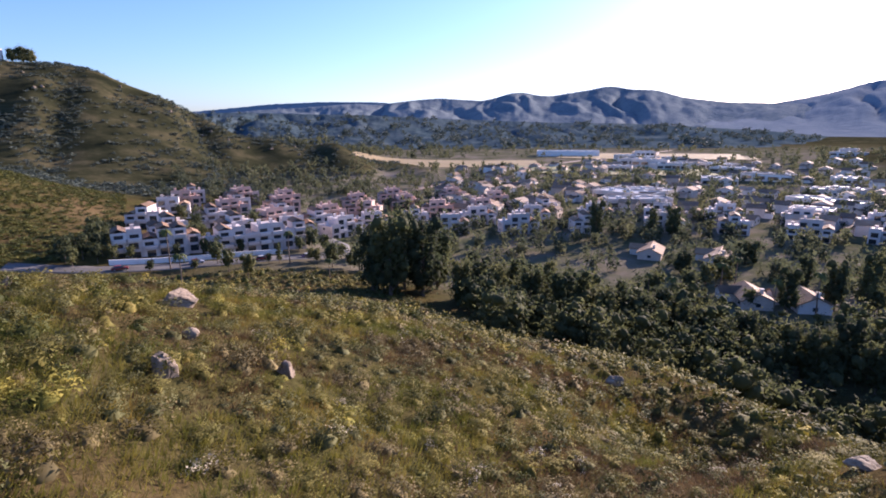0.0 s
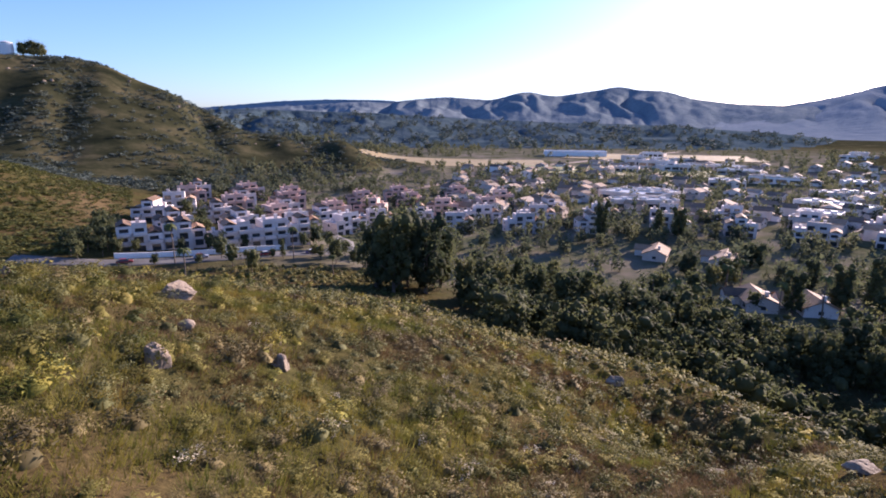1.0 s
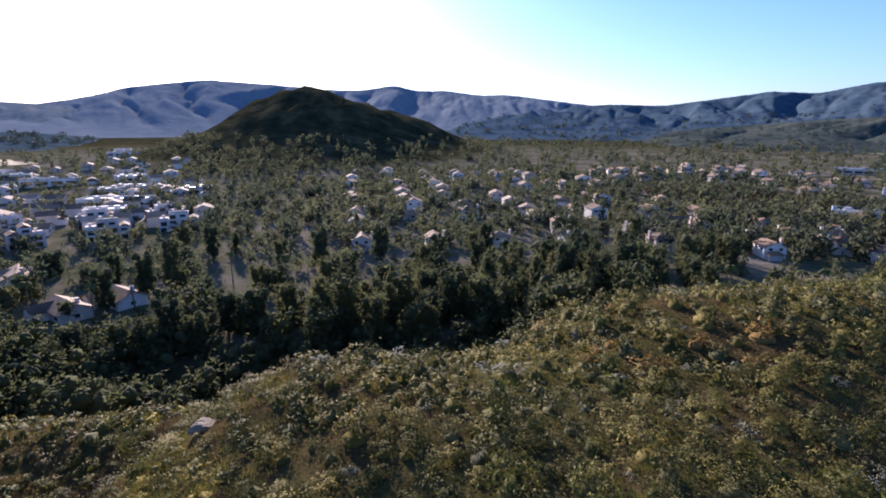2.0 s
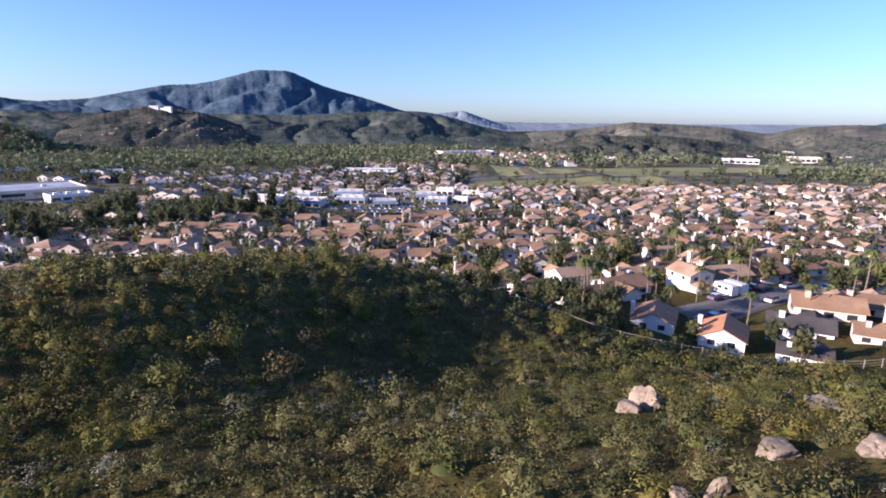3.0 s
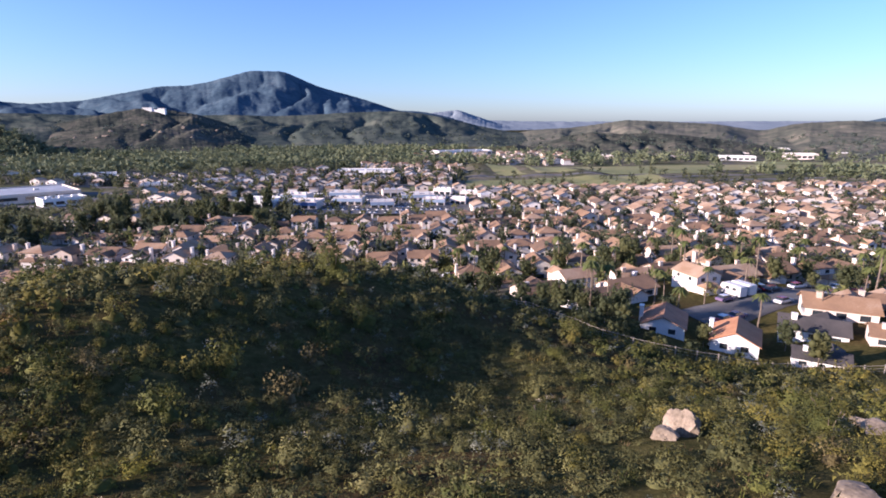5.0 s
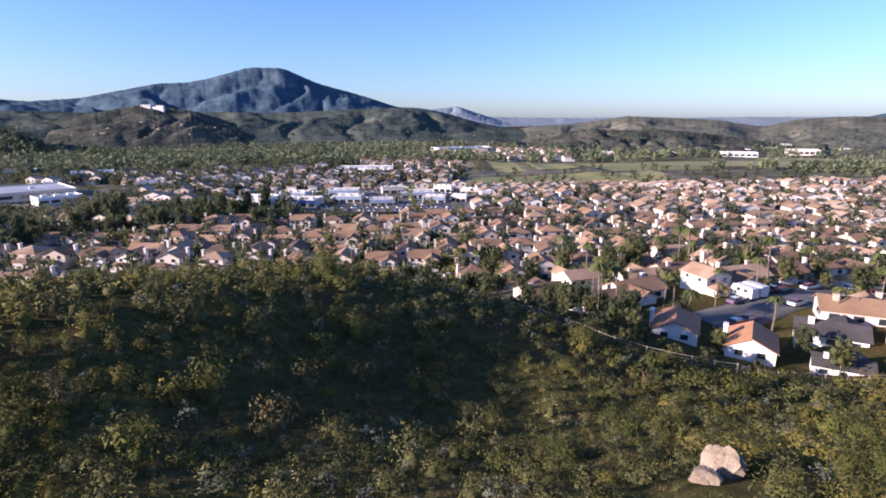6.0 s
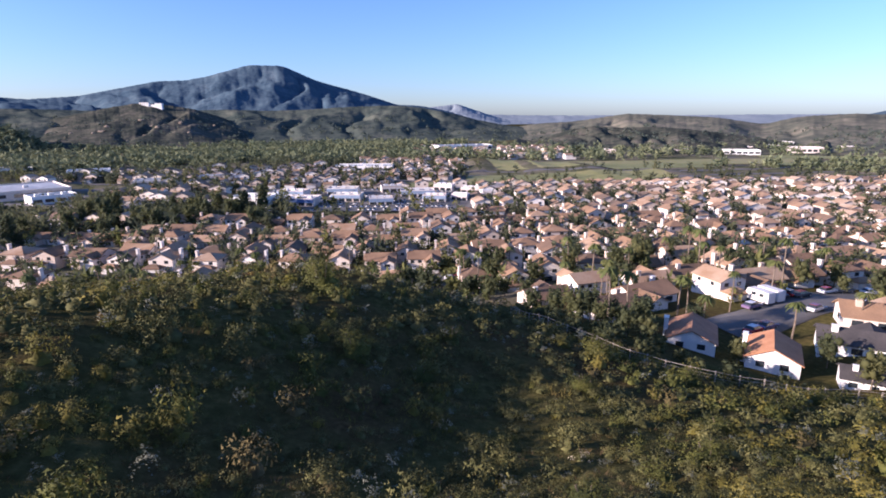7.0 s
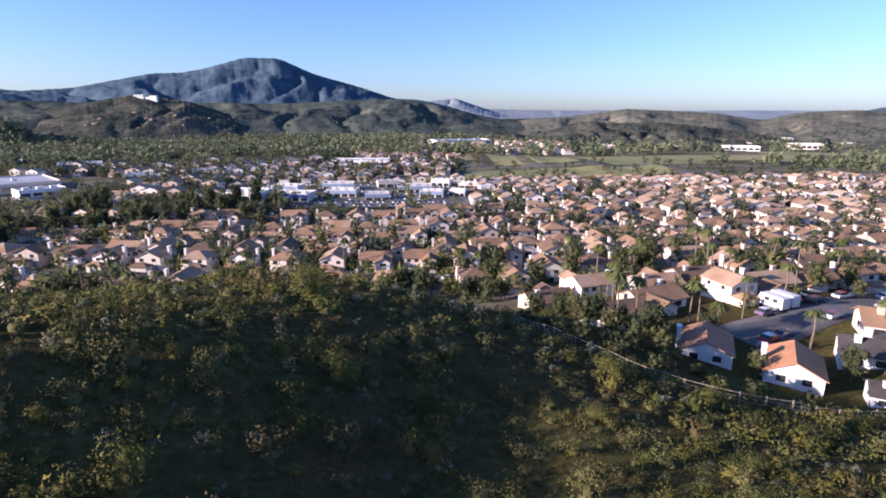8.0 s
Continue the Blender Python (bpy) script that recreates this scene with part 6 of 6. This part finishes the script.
# bushes behind the wall and at the end of the orange slope
for x, y, s in ((22, -196, 0.8), (17, -199, 0.8), (19, -206, 0.9), (26, -192, 0.8), (17, -214, 0.8), (20, -222, 0.8), (24, -188, 0.6), (14, -193, 0.55), (18, -192, 0.6), (9, -194, 0.5), (-4, -194.5, 0.5), (-12.5, -197, 0.6), (-24, -197, 0.5), (-44, -196, 0.6), (-50, -200, 0.8), (-53, -194, 0.7), (-13, -214, 0.8), (-12, -222, 0.7), (-14, -238, 0.8), (-10, -262, 0.8), (-36, -216, 0.6), (-37, -242, 0.8), (-44, -180, 0.5), (-51, -180, 0.6), (-56, -184, 0.6), (-30, -179, 0.35), (4, -179, 0.4), (-8, -178, 0.35)):
    plant(street_forms, 1, x, y, s * 1.25, "street")

# the row of street trees and palms among the near houses
near_trees = [(1, 24, 98), (1, 27, 94), (1, 21, 104), (1, 25, 108), (0, 29, 91), (1, 19, 112), (1, 30, 96), (3, 27, 104), (3, 31, 106), (1, 16, 118), (1, 42, 103), (0, 43, 90.5), (1, 33, 104), (1, 29, 108), (3, 41, 108), (3, 44, 111), (4, 46, 108), (1, 27, 120), (1, 22, 124), (0, 28, 100), (3, 56, 118), (4, 60, 104), (0, 58, 92), (4, 73, 106), (3, 86, 112), (2, 40, 128), (3, 32, 126), (3, 34, 128), (1, 45, 131), (4, 70, 128), (3, 102, 134), (0, 88, 131), (1, 18, 140), (1, 10, 148), (0, 4, 152), (0, 55, 79.5), (1, 14, 150)]
for k, x, y in near_trees:
    plant(street_forms, k, x, y, plant_rng.uniform(0.6, 0.85) * (1.15 if k > 2 else 1.0), "street")
count = 0
spots = []
for i in range(6200):
    d = 150 + 430 * plant_rng.random() ** 0.75
    spots.append((plant_rng.uniform(-42, 46) if i < 4200 else plant_rng.uniform(46, 180), d))
spots.sort(key=lambda s: s[1])
rest = []
for az, d in spots:
    x, y = around(az, d)
    if any(abs(x - a) < c and abs(y - b) < e for a, b, c, e in KEEP_OUT[:4]) or x > 16 and 440 < y < 660 and plant_rng.random() < 0.88:
        continue
    if land_at(x, y) > VALLEY + (14 if x > 0 or y < -100 else 8) or not free(x, y, -1.6):
        continue
    if min(abs(y - street_y(sy, x)) for sy in STREETS) < 5.5 and -190 < x < 430 and y > 150:
        continue
    if count < 215:
        plant(street_forms, plant_rng.choice((0, 0, 1, 1, 2, 3, 3, 4)), x, y, plant_rng.uniform(0.75, 1.15), "street")
        count += 1
    else:
        rest.append((x, y))


# ---- woods and gardens too far off to count ----
def far_trees():
    rng = np.random.default_rng(77)
    forms = [crown_form(rng, 38, 0.155, 5, 0.9, 0.05, 1.0, 0.0, False) for _ in range(6)]
    slim = [crown_form(rng, 34, 0.12, 6, 0.42, 0.02, 1.0, 0.6, False) for _ in range(3)]
    x, y = [np.array(v) for v in zip(*rest)]
    s = rng.uniform(4.0, 8.5, len(x))
    xs, ys, ss = [x], [y], [s]
    for az0, az1, d0, d1, count, size in ((-42, 46, 560, 640, 260, 7),  (46, 110, 420, 900, 1000, 9), (46, 112, 900, 1500, 600, 11), (108, 150, 560, 1100, 500, 8), (150, 180, 640, 1100, 700, 9), (16, 46, 285, 340, 120, 8), (46, 60, 240, 420, 160, 10), (60, 112, 235, 420, 330, 9), (110, 150, 180, 560, 300, 7), (158, 178, 380, 520, 150, 6)):
        a = np.radians(rng.uniform(az0, az1, count))
        d = rng.uniform(d0, d1, count)
        px, py = -np.sin(a) * d, np.cos(a) * d
        keep = ripple(px, py, 130, 51) + rng.normal(0, 0.5, count) > -0.6
        for fx, fy, fw, fd in ((160, 602, 115, 60), (330, 640, 95, 40), (470, 690, 85, 40), (105, 478, 95, 36), (60, 590, 60, 24), (400, 590, 60, 20), (-330, -600, 140, 90), (-640, -560, 120, 70), (-326, 388, 70, 60), (0, 436, 42, 22), (25, 860, 60, 50), (-80, 545, 34, 34), (-45, 358, 38, 46)):
            keep &= ~((np.abs(px - fx) < fw) & (np.abs(py - fy) < fd))
        keep &= land(px, py) < VALLEY + 30
        xs.append(px[keep])
        ys.append(py[keep])
        ss.append(rng.uniform(0.6, 1.25, keep.sum()) * size)
    x, y, s = np.concatenate(xs), np.concatenate(ys), np.concatenate(ss)
    z = land(x, y) - 0.2
    p = np.stack([x, y, z, s * rng.uniform(0.8, 1.2, len(x)), s], 1)
    plain = np.hypot(x, y) > 1000
    p[plain, 3] *= 1.3
    tall = (rng.uniform(0, 1, len(x)) < 0.18) & ~plain
    p[tall, 4] *= 1.5
    closer = np.hypot(x, y) < 430
    v1, f1 = scatter(forms, p[~tall & ~closer], rng)
    v3, f3 = scatter([crown_form(rng, 85, 0.11, 6, 0.9, 0.05, 1.0, 0.0, False) for _ in range(5)], p[~tall & closer], rng)
    v1, f1 = np.vstack([v1, v3]), np.vstack([f1, f3 + len(v1)])
    v2, f2 = scatter(slim, p[tall], rng)
    tagged(new("distant_trees", mesh_of("distant_trees", np.vstack([v1, v2]), np.vstack([f1, f2 + len(v1)]), M_CANOPY_FAR)), "dense green trees across the far valley", "trees", kind="stuff")
    a = np.radians(np.append(rng.uniform(-2, 47, 2200), rng.uniform(-44, -2, 620)))
    d = np.append(rng.uniform(630, 1120, 2200), 640 + 400 * rng.uniform(0, 1, 620) ** 1.5)
    px, py = -np.sin(a) * d, np.cos(a) * d
    keep = ~((np.abs(px - 25) < 60) & (np.abs(py - 870) < 50)) & (ripple(px, py, 160, 53) > -0.75)
    for fx, fy, fw, fd in ((330, 640, 95, 45), (470, 690, 85, 45), (495, 770, 40, 26), (395, 740, 40, 26)):
        keep &= ~((np.abs(px - fx) < fw) & (np.abs(py - fy) < fd))
    keep &= ~((np.abs(px - 160) < 115) & (np.abs(py - 602) < 60))
    s = rng.uniform(6, 12, len(px))
    v, f = scatter(forms, np.stack([px, py, land(px, py) - 0.2, s * 1.3, s], 1)[keep], rng)
    tagged(new("valley_woods", mesh_of("valley_woods", v, f, M_WOODS)), "belt of light green trees along the valley floor, paled for haze", "trees", kind="stuff")
    # gardens between the houses, and the planted strips of the car lots
    gx, gy = [], []
    for hx, hy, _ in taken:
        if hy > 120 and hx * hx + hy * hy < 640000:
            for k in range(rng.integers(2, 5) if hx < 10 else rng.integers(0, 3)):
                b, q = rng.uniform(0, 2 * math.pi), rng.uniform(5.5, 8.5)
                gx.append(hx + math.cos(b) * q)
                gy.append(hy + math.sin(b) * q)
    for k in range(70):
        gx.append(rng.uniform(-132, 30))
        gy.append(rng.choice((311, 334, 345, 356, 377, 400)) + rng.uniform(-2, 2))
    gx, gy = np.array(gx), np.array(gy)
    s = np.clip(rng.lognormal(1.35, 0.35, len(gx)), 2.0, 8.5)
    v, f = scatter(forms, np.stack([gx, gy, land(gx, gy) - 0.2, s * rng.uniform(0.7, 1.2, len(gx)), s], 1), rng)
    tagged(new("garden_trees", mesh_of("garden_trees", v, f, M_GARDEN)), "small olive green garden trees between the houses", "trees", kind="stuff")
    # thickets between the tall trees at the foot of the hill
    thick = [crown_form(rng, 430, 0.032, 11, 0.9, -0.05, 1.0) for _ in range(5)]
    a = np.radians(rng.uniform(64, 150, 310))
    d = rng.uniform(104, 160, 310)
    px, py = -np.sin(a) * d, np.cos(a) * d
    z = land(px, py)
    m = (z < VALLEY + 9) & np.array([free(p, q, -1.0) for p, q in zip(px, py)])
    s = rng.uniform(5.0, 12.0, len(px))
    p1 = np.stack([px, py, z - 0.3, s * 1.15, s], 1)[m]
    # bushes between the fence and the nearest houses
    px, py = rng.uniform(10, 46, 130), rng.uniform(74, 108, 130)
    fence_y = np.interp(px, [9, 12.6, 15.5, 20, 25, 30, 36, 66], [97, 91, 85, 78.5, 74, 71.8, 72, 74])
    m = (py > fence_y + 1.5) & (py < fence_y + np.where(px < 32, 20, 5)) & np.array([free(p, q, -1.2) for p, q in zip(px, py)])
    s = rng.uniform(1.6, 3.4, len(px))
    p2 = np.stack([px, py, land(px, py) - 0.2, s * 1.2, s], 1)[m]
    v, f = scatter(thick, np.vstack([p1, p2]), rng)
    tagged(new("thicket", mesh_of("thicket", v, f, M_CANOPY)), "dense dark green bushes and thicket below the hill", "trees", kind="stuff")
    # bare orchard on the brown lot
    k = 500
    u, w = rng.uniform(-62, 62, k), rng.uniform(-38, 38, k)
    c, n = math.cos(radians(40)), math.sin(radians(40))
    px, py = -356 + u * c - w * n, 236 + u * n + w * c
    q = np.stack([px, py, land(px, py), rng.uniform(3, 5, k), rng.uniform(3, 5, k)], 1)
    v, f = scatter(forms, q, rng)
    tagged(new("bare_orchard", mesh_of("bare_orchard", v, f, M_DRY)), "leafless reddish brown trees on a brown lot", "trees", kind="stuff")
    # trees and brush on the lower slopes of the ranges
    vs, fs, n = [], [], 0
    for name, az0, az1, d0, d1, count, size, seed in (("mountain_range_11", 112, 196, 1010, 1900, 2300, 13, 81), ("mountain_range_3", -50, -4, 830, 1500, 900, 8, 82), ("mountain_range_12", -32, -9, 780, 1100, 500, 6, 83),
                                                      ("mountain_range_10", -14, 66, 1100, 1700, 1100, 8, 84), ("mountain_range_9", 17, 40, 950, 1500, 500, 6, 85), ("mountain_range_4", 48, 84, 1560, 2600, 500, 13, 86)):
        a, d = rng.uniform(az0, az1, count), d0 + (d1 - d0) * rng.uniform(0, 1, count) ** 1.3
        px, py = -np.sin(np.radians(a)) * d, np.cos(np.radians(a)) * d
        z = slope_at(name, a, d)
        m = (z > land(px, py)) & (ripple(px, py, 150, seed) + 0.6 * ripple(px, py, 60, seed + 10) + rng.normal(0, 0.3, count) > -0.1)
        s = size * rng.uniform(0.55, 1.3, count)
        v, f = scatter(forms, np.stack([px, py, z - 0.6, s * 1.3, s * 0.8], 1)[m], rng)
        vs.append(v)
        fs.append(f + n)
        n += len(v)
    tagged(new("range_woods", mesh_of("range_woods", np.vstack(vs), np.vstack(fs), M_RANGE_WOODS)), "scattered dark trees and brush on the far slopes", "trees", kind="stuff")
    # scrub on the near flanks of the foothills
    a = np.radians(rng.uniform(156, 196, 7500))
    d = rng.uniform(345, 720, 7500)
    px, py = -np.sin(a) * d, np.cos(a) * d
    z = land(px, py)
    az = np.degrees(a)
    gully = 0.8 * np.exp(-((az - 184.0 - 0.012 * (700 - d)) / 1.5) ** 2) + 0.7 * np.exp(-((az - 176.5 + 0.016 * (700 - d)) / 1.6) ** 2)
    m = (z > VALLEY + 5) & (ripple(px, py, 120, 61) + gully + rng.normal(0, 0.45, len(px)) > 0.25)
    size = 4.2 * rng.uniform(0.5, 1.3, len(px))
    v, f = scatter(forms, np.stack([px, py, z - 0.7, size * 1.3, size * 0.6], 1)[m], rng)
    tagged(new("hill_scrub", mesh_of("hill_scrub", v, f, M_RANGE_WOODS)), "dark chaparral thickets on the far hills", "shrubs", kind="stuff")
    a = np.radians(rng.uniform(174, 194, 3600))
    d = rng.uniform(195, 340, 3600)
    px, py = -np.sin(a) * d, np.cos(a) * d
    z = land(px, py)
    m = ((z > VALLEY + 13) & (px > 12)) & (np.hypot((px - 22) * 3.0, py + 256) > rng.uniform(2, 46, len(px)))
    size = rng.uniform(1.0, 2.8, len(px))
    v, f = scatter(forms, np.stack([px, py, z - 0.25, size * 1.5, size * 0.5], 1)[m], rng)
    tagged(new("slope_scrub", mesh_of("slope_scrub", v, f, M_GREEN)), "grey green brush on the neighbouring slope", "shrubs", kind="stuff")


far_trees()

# ---- on the far hills ----
px, py = around(27.3, 1612)
villa = thing("villa", "long white villa on the crest of a hill", "house")
part("wall", boxes((-28, -4, -4, 4, -16, 7), (12, 30, -4, 4, -16, 5), (-3.997, 11.997, -2, 4, -16, 2)), M_WHITE_WALL, villa)
part("roof", boxes((-28.6, -3.4, -4.6, 4.6, 7.004, 7.6)), M_FLAT_ROOF, villa)
part("roof", boxes((11.4, 30.6, -4.6, 4.6, 5.004, 5.6)), M_FLAT_ROOF, villa)
for i in range(4):
    part("window", boxes((-25.5 + 5.5 * i, -23.5 + 5.5 * i, -4.1, -3.95, 2, 4.5)), M_GLASS, villa)
villa.matrix_world = pose(px, py, float(slope_at("mountain_range_9", np.array([27.3]), np.array([1612.0]))[0]) + 2.0, 0, 0, -4)
px, py = around(189.3, 690)
tank = thing("water_tank", "white water tank on the hilltop", "tank")
bm = bmesh.new()
tube(bm, (0, 0, -3), (0, 0, 11), 6, 6, 24)
part("body", bm, M_WHITE_WALL, tank)
bm = bmesh.new()
tube(bm, (0, 0, 11.003), (0, 0, 12.5), 6.1, 0.8, 24)
part("roof", bm, M_TRIM, tank)
tank.matrix_world = pose(px, py, land_at(px, py))
for az, d, s in ((187.6, 690, 1.0), (187.1, 692, 0.9), (188.3, 688, 0.85)):
    x, y = around(az, d)
    plant(grove_forms, 3, x, y, s * 1.3, "grove")
for i in range(26):
    az, d = (plant_rng.uniform(160, 190), 640)
    x, y = around(az, d + plant_rng.uniform(-60, 40))
    if land_at(x, y) > VALLEY + 8:
        k = plant_rng.uniform(0.7, 1.6) * (1 if d < 1000 else 2.6)
        boulder(x, y, (1.6 * k, 1.2 * k), 1.1 * k, plant_rng.uniform(20, 60), "pale granite outcrop on a far hill")
# pale rocks on the flank below the villa
for i in range(14):
    az, d = plant_rng.uniform(22, 34), plant_rng.uniform(1060, 1420)
    x, y = around(az, d)
    k = plant_rng.uniform(2.2, 4.6)
    z = float(slope_at("mountain_range_9", np.array([az]), np.array([d]))[0])
    rock = boulder(x, y, (1.5 * k, 1.1 * k), 0.9 * k, plant_rng.uniform(60, 95), "pale granite outcrop on a far hill")
    rock.matrix_world = pose(x, y, z + 0.1 * k, 0, 0, az * 40 % 360)
